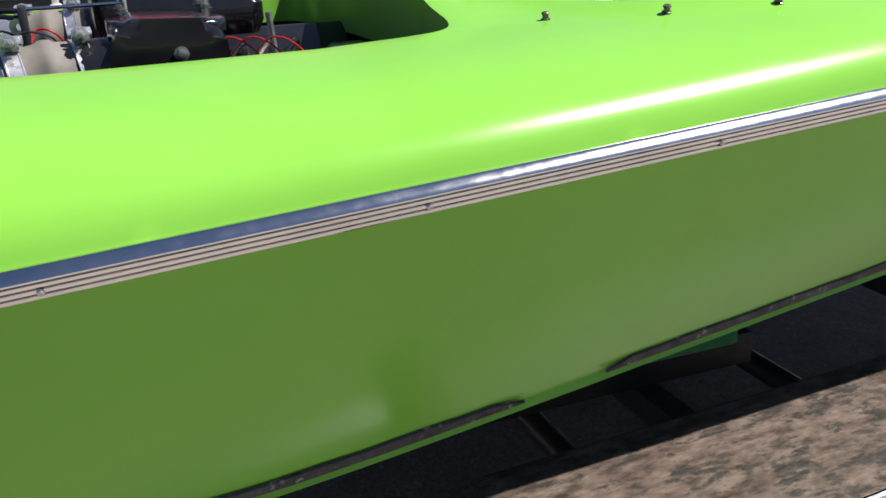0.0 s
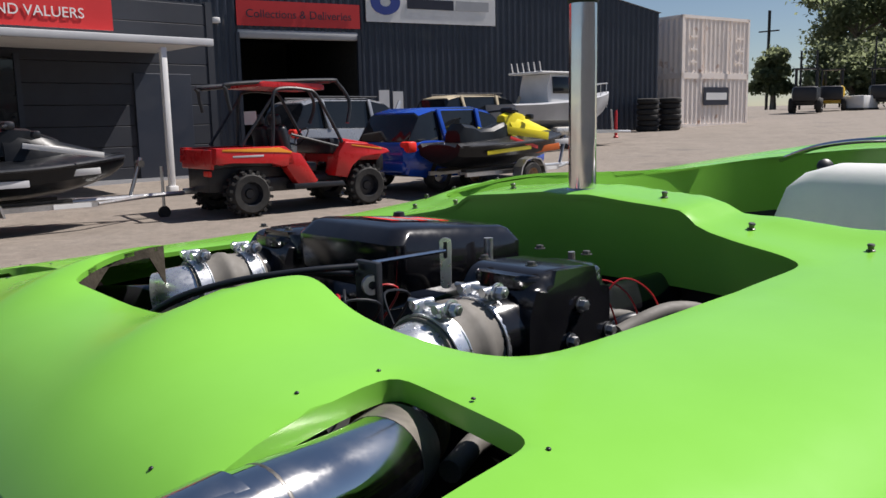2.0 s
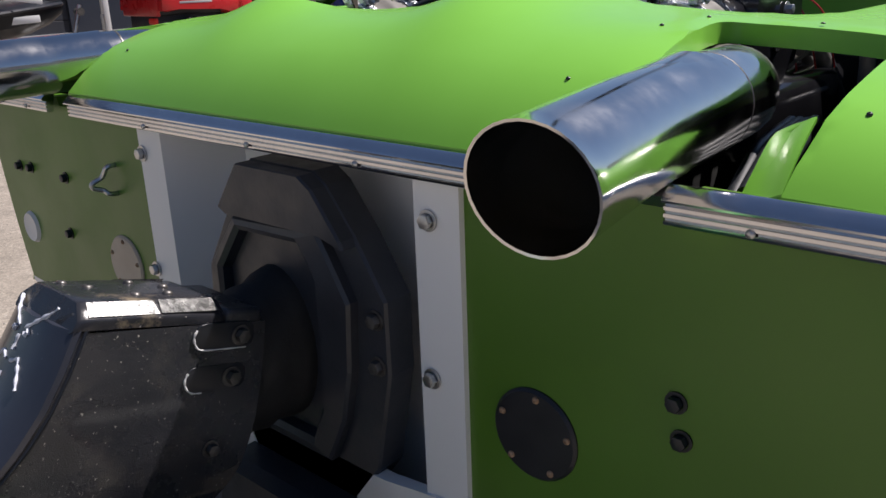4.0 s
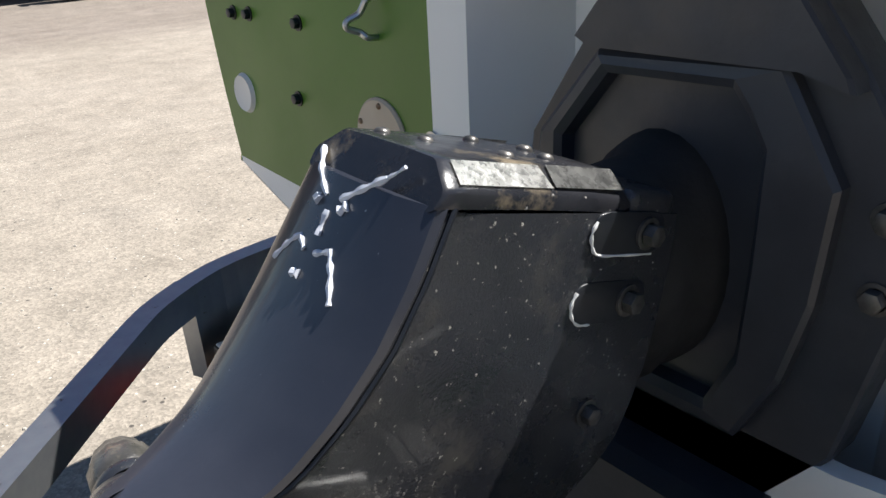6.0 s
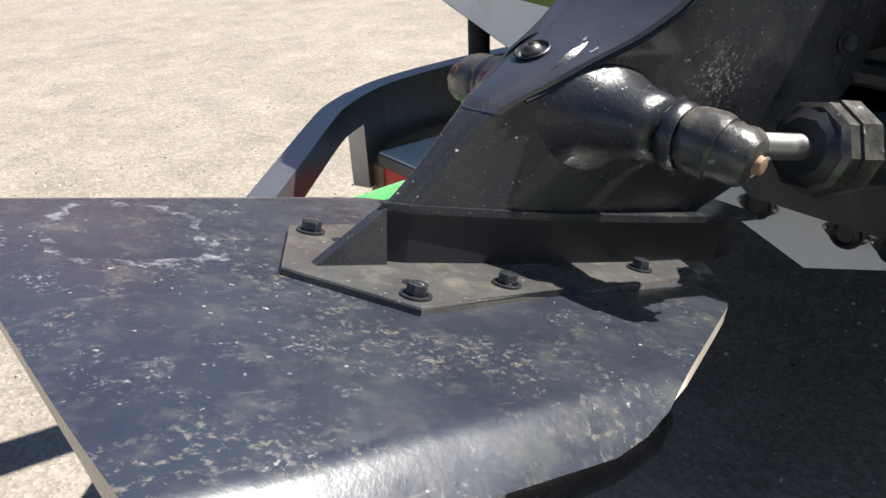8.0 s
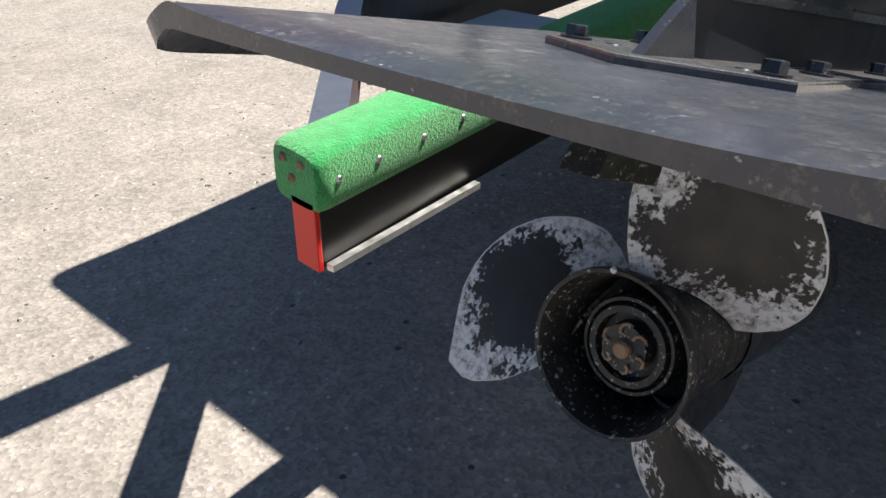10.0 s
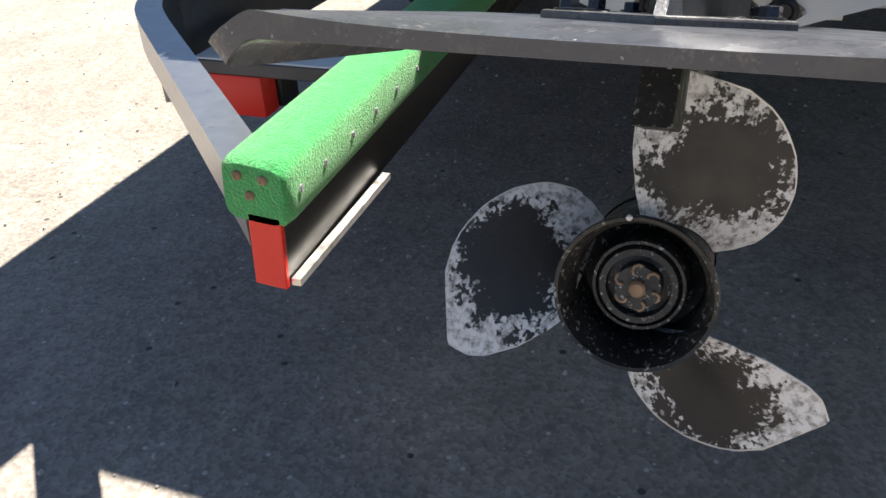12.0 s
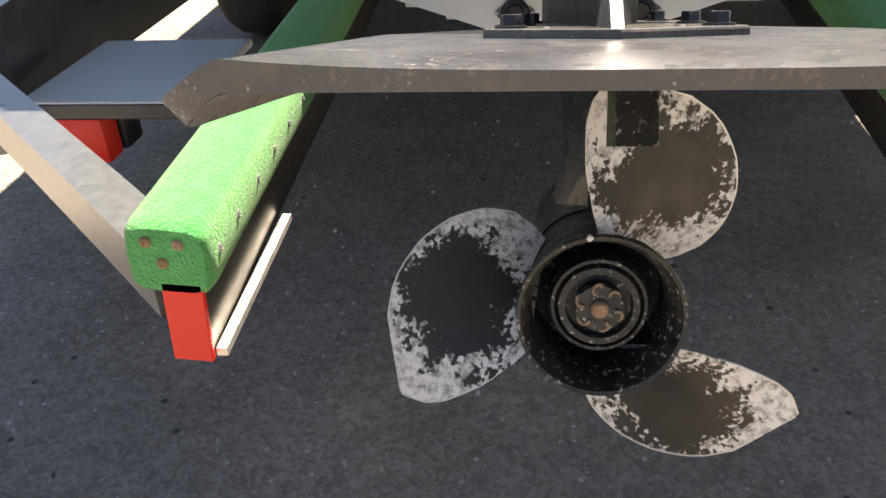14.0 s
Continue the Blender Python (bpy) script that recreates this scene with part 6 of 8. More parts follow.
def seat(x, y, w, h=0.56, depth=0.2):
    s = thing("bucket_seat", "rounded white vinyl boat seat on the dark cockpit floor", "seat", "cockpit seats", at=(x, y, 0.705))
    rings = []
    for z, k, d in ((0.0, 0.9, 0.9), (0.1, 1.0, 1.0), (0.3, 1.0, 1.0), (0.44, 0.98, 0.95), (0.51, 0.9, 0.8), (0.55, 0.74, 0.55), (0.575, 0.45, 0.25)):
        o = rounded([(-depth / 2 * d, -w / 2 * k), (depth / 2 * d, -w / 2 * k), (depth / 2 * d, w / 2 * k), (-depth / 2 * d, w / 2 * k)], 0.08 * k, 5)
        rings.append([(px + 0.03 * z, py, z * h / 0.575) for px, py in o])
    part("backrest", loft(rings), VINYL, s, "white padded backrest")
    part("cushion", box((0.4, w * 0.95, 0.14), pose(0.3, 0, 0.22), 0.05, segs=3), VINYL, s)
    part("button", lathe([(0, 0.006), (0.008, 0.006), (0.012, 0.0)], 14, axis_to((-depth / 2 + 0.008, 0.05, h * 0.72), (-1, 0, 0))), BLACK_PLASTIC, s)
    return s


seat(1.98, -0.36, 0.56, 0.58)
seat(1.98, 0.36, 0.56, 0.4)
part("cover_roll", tube(spline([(1.5, 0.1, 1.05), (1.58, -0.1, 1.1), (1.6, -0.3, 1.09), (1.55, -0.48, 1.02)], 6), [0.03] * 3 + [0.055] * 13 + [0.03] * 3, 16), VINYL, boat, "white folded cushion")

# low windscreen hoop and a round fitting by the far coaming
hoop = spline([(3.35, -0.58, 1.2), (3.2, -0.3, 1.285), (3.15, 0.0, 1.31), (3.2, 0.3, 1.285), (3.35, 0.58, 1.2)], 6)
part("windscreen_frame", tube(hoop, 0.011, 10), RAIL, boat, "thin metal windscreen hoop")
part("dash_knob", lathe([(0, 0.018), (0.018, 0.017), (0.028, 0.009), (0.03, 0.0)], 24, axis_to((2.789, 0.126, 1.224), (-0.6, -0.6, 0.4))), BLACK_PLASTIC, boat, "round black fitting")

# ---- trailer ----
trailer = thing("boat_trailer", "dark steel boat trailer with green carpeted bunks", "trailer")
BEAM = [(-0.021, 0.0), (0.021, 0.0), (0.021, -0.055), (-0.021, -0.055)]
for sg in (-1, 1):
    pts = [(-0.703, sg * 0.316, 0.454), (-0.6, sg * 0.421, 0.454), (-0.27, sg * 0.76, 0.452)]
    part("rear_rail", sweep(pts, BEAM), GALV, trailer, "grey galvanised steel rail", smooth=False)
    bend = spline([(-0.27, sg * 0.76, 0.452), (-0.2, sg * 0.825, 0.453), (-0.12, sg * 0.875, 0.454)], 5)
    part("rail_bend", sweep(bend, BEAM), GALV, trailer, "grey galvanised rail bend", smooth=False)
    pts = spline([(-0.13, sg * 0.872, 0.452), (-0.02, sg * 0.91, 0.456), (0.2, sg * 0.93, 0.458), (0.6, sg * 0.93, 0.458), (3.0, sg * 0.93, 0.458)], 4) + [Vector((5.2, 0.05 * sg, 0.458))]
    part("frame_rail", sweep(pts, [(-0.02, 0.0), (0.02, 0.0), (0.02, -0.19), (-0.02, -0.19)]), GALV, trailer, "deep galvanised steel side rail", smooth=False)
    # mudguard: flat top, skirt, rounded ends
    o = [(0.96, 0.46), (0.98, 0.49), (1.01, 0.505), (1.05, 0.51), (2.5, 0.51), (2.62, 0.48), (2.7, 0.4), (2.7, 0.26), (2.66, 0.26), (2.6, 0.42), (2.48, 0.49), (1.05, 0.49), (1.0, 0.48), (0.98, 0.46)]
    bm = bmesh.new()
    a = [bm.verts.new((x, sg * 0.76, z)) for x, z in o]
    b = [bm.verts.new((x, sg * 1.06, z)) for x, z in o]
    for k in range(len(o)):
        bm.faces.new((a[k], a[(k + 1) % len(o)], b[(k + 1) % len(o)], b[k]))
    bm.faces.new(a)
    bm.faces.new(b)
    mg = part("mudguard", bm, CAMO, trailer, "mottled brown mudguard", smooth=False)
    part("mudguard_edge", tube([(1.0, sg * 1.06, 0.508), (2.5, sg * 1.06, 0.514)], 0.007, 8), CHROME, mg, "bright edge trim")
    part("mudguard_skirt", box((1.5, 0.008, 0.17), pose(1.8, sg * 0.755, 0.42), 0.0), TRAILER, mg, smooth=False)
    for x in (1.4, 2.05):
        part("wheel", lathe([(0.0, -0.08), (0.1, -0.08), (0.15, -0.09), (0.21, -0.09), (0.232, -0.06), (0.236, 0.0), (0.232, 0.06), (0.21, 0.09), (0.15, 0.09), (0.1, 0.08), (0, 0.08)], 32, axis_to((x, sg * 0.93, 0.236), (0, 1, 0))), TYRE, trailer, "black trailer tyre")
    # bunk: timber, carpet, reflector, strip
    off = 0.0 if sg > 0 else -0.03
    bunk = part("bunk", box((2.6, 0.032, 0.075), pose(0.568, sg * 0.3 + off, 0.4075, 4 * sg, 0, 3.0 * sg) @ pose(0, sg * 0.068, 0), 0.003), TIMBER, trailer, "black painted timber bunk")
    prof = []
    for k in range(20):
        a = 2 * math.pi * k / 20
        prof.append((0.033 * abs(math.cos(a)) ** 0.4 * (1 if math.cos(a) > 0 else -1), 0.031 * abs(math.sin(a)) ** 0.4 * (1 if math.sin(a) > 0 else -1)))
    pts = [(x, sg * (0.302 + 0.052 * (x + 0.735)) + off, 0.467) for x in [-0.74, -0.736, -0.724] + [-0.6 + 0.2 * k for k in range(13)]]
    bm = bmesh.new()
    rings = []
    for i, p in enumerate(pts):
        k = (0.86, 0.96, 1.0)[i] if i < 3 else 1.0
        rot = Matrix.Rotation(radians(5 * sg), 4, "X")
        rings.append([Vector(p) + rot @ Vector((0, a * k, b * k)) for a, b in prof])
    cp = part("carpet", loft(rings), CARPET, bunk, "bright green carpet pad")
    for x in (-0.715, -0.664, -0.6, -0.539, -0.478, -0.41):
        part("tack", screw(0.0045, axis_to((x, sg * (0.2708 + 0.052 * (x + 0.735)) + off, 0.465), (0, -sg, 0.1))), STEEL, cp)
    for dy, dz in ((0.012, 0.012), (-0.012, 0.01), (0.003, -0.006)):
        part("tack", screw(0.0045, axis_to((-0.7402, sg * (0.302 + dy) + off, 0.472 + dz), (-1, 0, 0))), RUST, cp)
    part("end_reflector", box((0.006, 0.032, 0.073), pose(-0.737, sg * 0.298 + off, 0.411, 4 * sg, 0, 0), 0.001), RED, bunk, "red reflector board", smooth=False)
    part("edge_strip", box((0.22, 0.009, 0.007), pose(-0.62, sg * 0.2845 + off, 0.376, 0, 0, 2 * sg), 0.0), ALU, bunk, "pale aluminium strip", smooth=False)
    part("guide_post", tube([(0.12, sg * 0.79, 0.44), (0.12, sg * 0.79, 0.68)], 0.022, 14), RUBBER, trailer, "short black guide post")
    part("light_bar", box((0.31, 0.28, 0.014), pose(0.055, sg * 0.7, 0.333), 0.003), PAINT_WHITE, trailer, "white flat light bracket", smooth=False)
    part("bar_lip", box((0.012, 0.28, 0.024), pose(-0.098, sg * 0.7, 0.325), 0.002), TRAILER, trailer, "dark front lip of the bracket", smooth=False)
    tl = part("tail_light", box((0.05, 0.115, 0.076), pose(-0.075, sg * 0.768, 0.274), 0.006), RED, trailer, "red tail light under bracket")
    part("amber_lens", box((0.05, 0.05, 0.072), pose(-0.075, sg * 0.853, 0.274), 0.006), RUST, tl, "amber lens")
    part("lamp_back", box((0.06, 0.16, 0.08), pose(-0.015, sg * 0.785, 0.275), 0.008), BLACK_PLASTIC, tl, "black lamp housing")
for x in (0.7, 1.6, 2.6):
    part("crossmember", box((0.06, 1.8, 0.06), pose(x, 0, 0.33)), TRAILER, trailer, "dark steel crossmember", smooth=False)
part("axle", tube([(1.4, -0.85, 0.236), (1.4, 0.85, 0.236)], 0.03, 12), TRAILER, trailer)
part("axle", tube([(2.05, -0.85, 0.236), (2.05, 0.85, 0.236)], 0.03, 12), TRAILER, trailer)


# ---- the yard: sheds, containers, vehicles ----
def gz(x, y):
    return ground_z(x, y)


def flat(name, x0, x1, z0, z1, m, parent, M, label="", thick=0.03):
    return part(name, box((x1 - x0, thick, z1 - z0), M @ pose((x0 + x1) / 2, -thick / 2, (z0 + z1) / 2)), m, parent, label, smooth=False)


def words(text, size, M, m, parent, name="lettering", align="LEFT"):
    """Raised lettering as a mesh, in the plane x right, z up of M."""
    cu = bpy.data.curves.new(name, "FONT")
    cu.body, cu.size, cu.extrude, cu.align_x = text, size, 0.004, align
    tmp = bpy.data.objects.new(name, cu)
    me = bpy.data.meshes.new_from_object(tmp)
    bpy.data.objects.remove(tmp)
    me.transform(M @ Matrix.Rotation(radians(90), 4, "X"))
    me.materials.append(m)
    ob = new(name, me)
    ob.parent = parent
    return ob


SIGN_RED = surf("sign_red", (0.56, 0.025, 0.025), (0.6, 0.03, 0.03), 1.5, 0.45)
SIGN_DARK = surf("sign_dark", (0.012, 0.014, 0.03), (0.02, 0.022, 0.04), 2.0, 0.5)
SIGN_BLUE = surf("sign_blue", (0.03, 0.05, 0.25), (0.035, 0.06, 0.28), 2.0, 0.45)
SIGN_GREY = surf("sign_grey", (0.35, 0.36, 0.38), (0.4, 0.41, 0.43), 2.0, 0.5)
NAVY_SHED = surf("navy_shed_sheet", (0.02, 0.028, 0.045), (0.028, 0.036, 0.056), 0.7, 0.35, 0.5, grime=(0.04, 0.048, 0.06), grime_scale=1.2, grime_cut=0.6)

A, B = Vector((9.5, 25.6, 0)), Vector((31.6, 19.07, 0))
ang = math.atan2(B.y - A.y, B.x - A.x)
SHED = Matrix.Translation(A) @ Matrix.Rotation(ang, 4, "Z")
LEN = (B - A).length
shed = thing("shed", "long navy corrugated steel shed with open roller door", "shed", at=(0, 0, 0))


def shed_top(x):
    return 5.75 + 0.2 * min(LEN - x, 14.0)


def corrugated(x0, x1, z0, top, pitch=0.26, depth=0.045):
    bm = bmesh.new()
    n = max(4, int((x1 - x0) / pitch) * 4)
    row = []
    for k in range(n + 1):
        x = x0 + (x1 - x0) * k / n
        d = (0, 0, depth, depth)[k % 4]
        row.append((bm.verts.new((x, -d, z0)), bm.verts.new((x, -d, top(x)))))
    for (a, b), (c, d) in zip(row, row[1:]):
        bm.faces.new((a, c, d, b))
    bmesh.ops.transform(bm, matrix=SHED, verts=bm.verts)
    return bm


D0, D1 = 5.0, 9.3
part("wall", corrugated(0, D0, 0.2, shed_top), NAVY_SHED, shed, "ribbed navy wall sheet", smooth=False)
part("wall", corrugated(D1, LEN, 0.2, shed_top), NAVY_SHED, shed, "ribbed navy wall sheet", smooth=False)
part("wall", corrugated(D0, D1, 4.45, shed_top), NAVY_SHED, shed, "ribbed navy wall sheet", smooth=False)
# sheets behind the door, the shed's inner shade put into their near-black colour
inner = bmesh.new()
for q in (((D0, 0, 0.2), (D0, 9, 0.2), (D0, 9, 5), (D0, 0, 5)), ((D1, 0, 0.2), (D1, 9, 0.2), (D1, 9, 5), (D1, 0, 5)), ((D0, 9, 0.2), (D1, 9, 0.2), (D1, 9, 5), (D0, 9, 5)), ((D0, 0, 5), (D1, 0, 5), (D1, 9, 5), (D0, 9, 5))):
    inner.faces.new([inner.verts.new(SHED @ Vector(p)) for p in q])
part("interior", inner, FLOOR_DARK, shed, "near-black sheets painted for the shed's inner shade", smooth=False)
part("shutter", box((D1 - D0, 0.25, 0.3), SHED @ pose((D0 + D1) / 2, 0.05, 4.42), 0.08), SIGN_GREY, shed, "rolled-up grey shutter")
for x in (D0, D1):
    part("door_jamb", box((0.12, 0.14, 4.3), SHED @ pose(x, -0.04, 2.3)), NAVY, shed, smooth=False)
roof = bmesh.new()
rv = [roof.verts.new(SHED @ Vector(p)) for p in ((-1, -0.1, shed_top(-1)), (LEN - 14, -0.1, shed_top(0)), (LEN + 0.1, -0.1, shed_top(LEN)), (LEN + 0.1, 12, shed_top(LEN)), (LEN - 14, 12, shed_top(0)), (-1, 12, shed_top(-1)))]
roof.faces.new((rv[0], rv[1], rv[4], rv[5]))
roof.faces.new((rv[1], rv[2], rv[3], rv[4]))
part("roof", roof, SIGN_GREY, shed, smooth=False)
side = bmesh.new()
side.faces.new([side.verts.new(SHED @ Vector(p)) for p in ((LEN, 0, 0.2), (LEN, 12, 0.2), (LEN, 12, shed_top(LEN)), (LEN, 0, shed_top(LEN)))])
part("end_wall", side, NAVY_SHED, shed, smooth=False)
sg1 = flat("sign", 5.0, 9.35, 4.68, 5.5, SIGN_RED, shed, SHED @ pose(0, -0.06, 0), "red board with dark lettering")
words("Collections & Deliveries", 0.38, SHED @ pose(7.17, -0.1, 4.95), SIGN_DARK, sg1, align="CENTER")
sg2 = flat("sign", 9.6, 14.9, 4.95, 6.35, PAINT_WHITE, shed, SHED @ pose(0, -0.06, 0), "white board with blue oval emblem")
logo = lathe([(0.18, 0), (0.5, 0), (0.5, 0.01), (0.18, 0.01)], 40, SHED @ pose(10.35, -0.1, 5.65, 90, 0, 0) @ Matrix.Diagonal((1.15, 0.9, 1, 1)))
part("emblem", logo, SIGN_BLUE, sg2, "blue oval ring", smooth=False)
for x0, x1, m in ((11.2, 13.1, SIGN_DARK), (13.2, 14.6, SIGN_GREY)):
    flat("name_bar", x0, x1, 5.45, 5.8, m, sg2, SHED @ pose(0, -0.1, 0), "plain printed bar", 0.01)
for x, z in ((10.0, 1.75), (10.55, 1.7)):
    flat("notice", x, x + 0.4, z, z + 0.8, PAINT_WHITE, shed, SHED @ pose(0, -0.06, 0), "small white notice")
part("wall_lamp", box((0.25, 0.2, 0.18), SHED @ pose(4.3, -0.15, 4.8), 0.03), PAINT_WHITE, shed)

# office with its awning
office = thing("office", "navy panelled office with white awning and red sign", "office")
PANEL = surf("navy_panel", (0.014, 0.017, 0.026), (0.019, 0.023, 0.033), 0.9, 0.5, 0.65)
for k in range(9):
    z0 = 0.12 + 0.44 * k
    part("wall_board", box((12.8, 0.16, 0.43), pose(2.85, 16.6, z0 + 0.22), 0.01), PANEL, office, smooth=False)
part("wall_core", box((12.78, 0.1, 4.0), pose(2.85, 16.64, 2.12)), PANEL, office, smooth=False)
part("end_board", box((0.16, 5.0, 4.1), pose(9.2, 19.0, 2.1)), PANEL, office, smooth=False)
part("skirting", box((12.8, 0.05, 0.14), pose(2.85, 16.49, 0.24)), SIGN_GREY, office, smooth=False)
glass = part("glazed_door", box((2.6, 0.06, 2.6), pose(3.7, 16.48, 1.5)), GLASS, office, "dark glazed entrance", smooth=False)
part("mullion", box((0.08, 0.09, 2.6), pose(3.7, 16.46, 1.5)), NAVY, glass, smooth=False)
for x in (2.36, 5.04):
    part("door_frame", box((0.1, 0.12, 2.7), pose(x, 16.46, 1.52)), NAVY, glass, smooth=False)
part("panel_door", box((1.3, 0.06, 2.3), pose(8.0, 16.5, 1.4), 0.01), NAVY, office, smooth=False)
part("awning", box((13.5, 2.6, 0.08), pose(1.15, 15.3, 3.02)), PAINT_WHITE, office, "flat white awning", smooth=False)
part("fascia", box((13.5, 0.1, 0.14), pose(1.15, 13.98, 3.0), 0.02), SIGN_GREY, office, "grey awning fascia")
for x in (6.9, 0.4):
    p = part("awning_post", box((0.11, 0.11, 2.75), pose(x, 14.05, 1.5), 0.008), PAINT_WHITE, office, "white steel post")
    part("post_foot", box((0.18, 0.18, 0.14), pose(x, 14.05, gz(x, 14.05) + 0.06), 0.01), PAINT_WHITE, p)
brd = flat("sign", -2.2, 6.05, 3.14, 4.6, SIGN_RED, office, pose(0, 14.2, 0), "red fascia board with white lettering")
words("AUCTIONEERS AND VALUERS", 0.25, pose(5.55, 14.15, 3.32), PAINT_WHITE, brd, align="RIGHT")
flat("name_bar", 3.2, 5.5, 3.72, 4.15, PAINT_WHITE, brd, pose(0, 14.16, 0), "plain white bar", 0.01)

# containers
CONT = surf("container_white", (0.84, 0.75, 0.68), (0.88, 0.8, 0.74), 1.0, 0.55, 0.7, grime=(0.5, 0.3, 0.2), grime_scale=1.3, grime_cut=0.6)


def container(z, h, sign):
    c = thing("shipping_container", "weathered white steel container " + ("with dark sign board, at ground" if sign else "stacked on another"), "container", "stacked containers")
    c.matrix_world = Matrix.Translation((32.9, 18.7, z)) @ Matrix.Rotation(radians(-9.0), 4, "Z")
    Lc, Wc = 4.7, 2.3
    n = 60
    for y, sd in ((0.0, -1), (Wc, 1)):
        bm = bmesh.new()
        row = []
        for k in range(n + 1):
            x = 0.12 + (Lc - 0.24) * k / n
            d = 0.05 * (0, 0, 1, 1)[k % 4]
            row.append((bm.verts.new((x, y - sd * d - sd * 0.01, 0.12)), bm.verts.new((x, y - sd * d - sd * 0.01, h - 0.1))))
        for (p0, q0), (p, q) in zip(row, row[1:]):
            bm.faces.new((p0, p, q, q0))
        part("side_sheet", bm, CONT, c, smooth=False)
    for x in (0.03, Lc - 0.03):
        bm = bmesh.new()
        row = []
        for k in range(29):
            y = 0.1 + (Wc - 0.2) * k / 28
            d = 0.04 * (0, 0, 1, 1)[k % 4]
            row.append((bm.verts.new((x + d, y, 0.12)), bm.verts.new((x + d, y, h - 0.1))))
        for (p0, q0), (p, q) in zip(row, row[1:]):
            bm.faces.new((p0, p, q, q0))
        part("end_sheet", bm, CONT, c, smooth=False)
    part("roof_sheet", box((Lc - 0.1, Wc - 0.1, 0.05), pose(Lc / 2, Wc / 2, h - 0.05)), CONT, c, smooth=False)
    for x in (0.06, Lc - 0.06):
        for y in (0.06, Wc - 0.06):
            part("corner_post", box((0.14, 0.14, h), pose(x, y, h / 2), 0.01), CONT, c, smooth=False)
    for zz in (0.07, h - 0.06):
        for y in (0.04, Wc - 0.04):
            part("rail", box((Lc, 0.1, 0.13), pose(Lc / 2, y, zz)), CONT, c, smooth=False)
        for x in (0.04, Lc - 0.04):
            part("rail", box((0.1, Wc, 0.13), pose(x, Wc / 2, zz)), CONT, c, smooth=False)
    if sign:
        s = part("sign_board", box((1.75, 0.03, 0.8), pose(2.35, -0.04, h * 0.6)), SIGN_DARK, c, "dark board with pale bar", smooth=False)
        part("name_bar", box((1.45, 0.01, 0.32), pose(2.35, -0.06, h * 0.6)), PAINT_WHITE, s, smooth=False)
    else:
        for x in (0.75, Lc - 0.75):
            for k in range(3):
                part("vent_bar", box((0.5, 0.03, 0.08), pose(x, -0.03, 0.6 + 0.55 * k)), CONT, c, smooth=False)
        for x in (1.45, Lc - 1.45):
            part("lock_rod", tube([(x, -0.05, 0.1), (x, -0.05, h - 0.1)], 0.025, 8), CONT, c)
    return c


container(0.9, 2.25, True)
container(3.15, 2.6, False)


def tyre_stack(x, y, n):
    z = gz(x, y)
    for k in range(n):
        t = thing("stacked_tyre", "old black tyre in a stack against the shed", "tyre", "tyre stacks", at=(x + 0.03 * math.sin(k * 2.1), y + 0.03 * math.cos(k * 1.7), z + 0.11 + 0.225 * k))
        part("tread", lathe([(0.24, -0.09), (0.36, -0.11), (0.44, -0.08), (0.46, 0.0), (0.44, 0.08), (0.36, 0.11), (0.24, 0.09), (0.23, 0.0), (0.24, -0.09)], 20), TYRE, t)


tyre_stack(30.0, 18.5, 6)
tyre_stack(30.9, 18.0, 6)
bol = thing("bollard", "thin red safety bollard on the asphalt", "bollard", at=(25.6, 17.0, gz(25.6, 17.0)))
part("post", lathe([(0.09, 0), (0.09, 0.05), (0.055, 0.08), (0.05, 0.95), (0.03, 1.0), (0, 1.0)], 14), SIGN_RED, bol)


# ---- vehicles ----
def wheel_part(parent, x, y, z, r, w, rim=STEEL, name="wheel"):
    """A tyre with a dished rim and lugs, its axle along y."""
    m = axis_to((x, y, z), (0, 1, 0))
    t = part(name, lathe([(r * 0.56, -w / 2), (r * 0.85, -w / 2 * 1.05), (r * 0.96, -w * 0.4), (r, -w * 0.2), (r, w * 0.2), (r * 0.96, w * 0.4), (r * 0.85, w / 2 * 1.05), (r * 0.56, w / 2)], 30, m), TYRE, parent, "black tyre")
    part("rim", lathe([(0, -w * 0.25), (r * 0.2, -w * 0.27), (r * 0.25, -w * 0.18), (r * 0.48, -w * 0.15), (r * 0.57, -w * 0.48), (r * 0.57, w * 0.48), (r * 0.48, w * 0.15), (0, w * 0.2)], 24, m), rim, t)
    return t


def lugs(parent_wheel, x, y, z, r, w):
    bm = bmesh.new()
    for k in range(18):
        a = 2 * math.pi * k / 18
        for s in (-1, 1):
            box((0.045, w * 0.42, 0.05), Matrix.Translation((x, y, z)) @ Matrix.Rotation(a + (0.17 if s > 0 else 0), 4, "Y") @ pose(0, s * w * 0.26, r + 0.005), 0.0, bm)
    part("tread", bm, TYRE, parent_wheel, smooth=False)


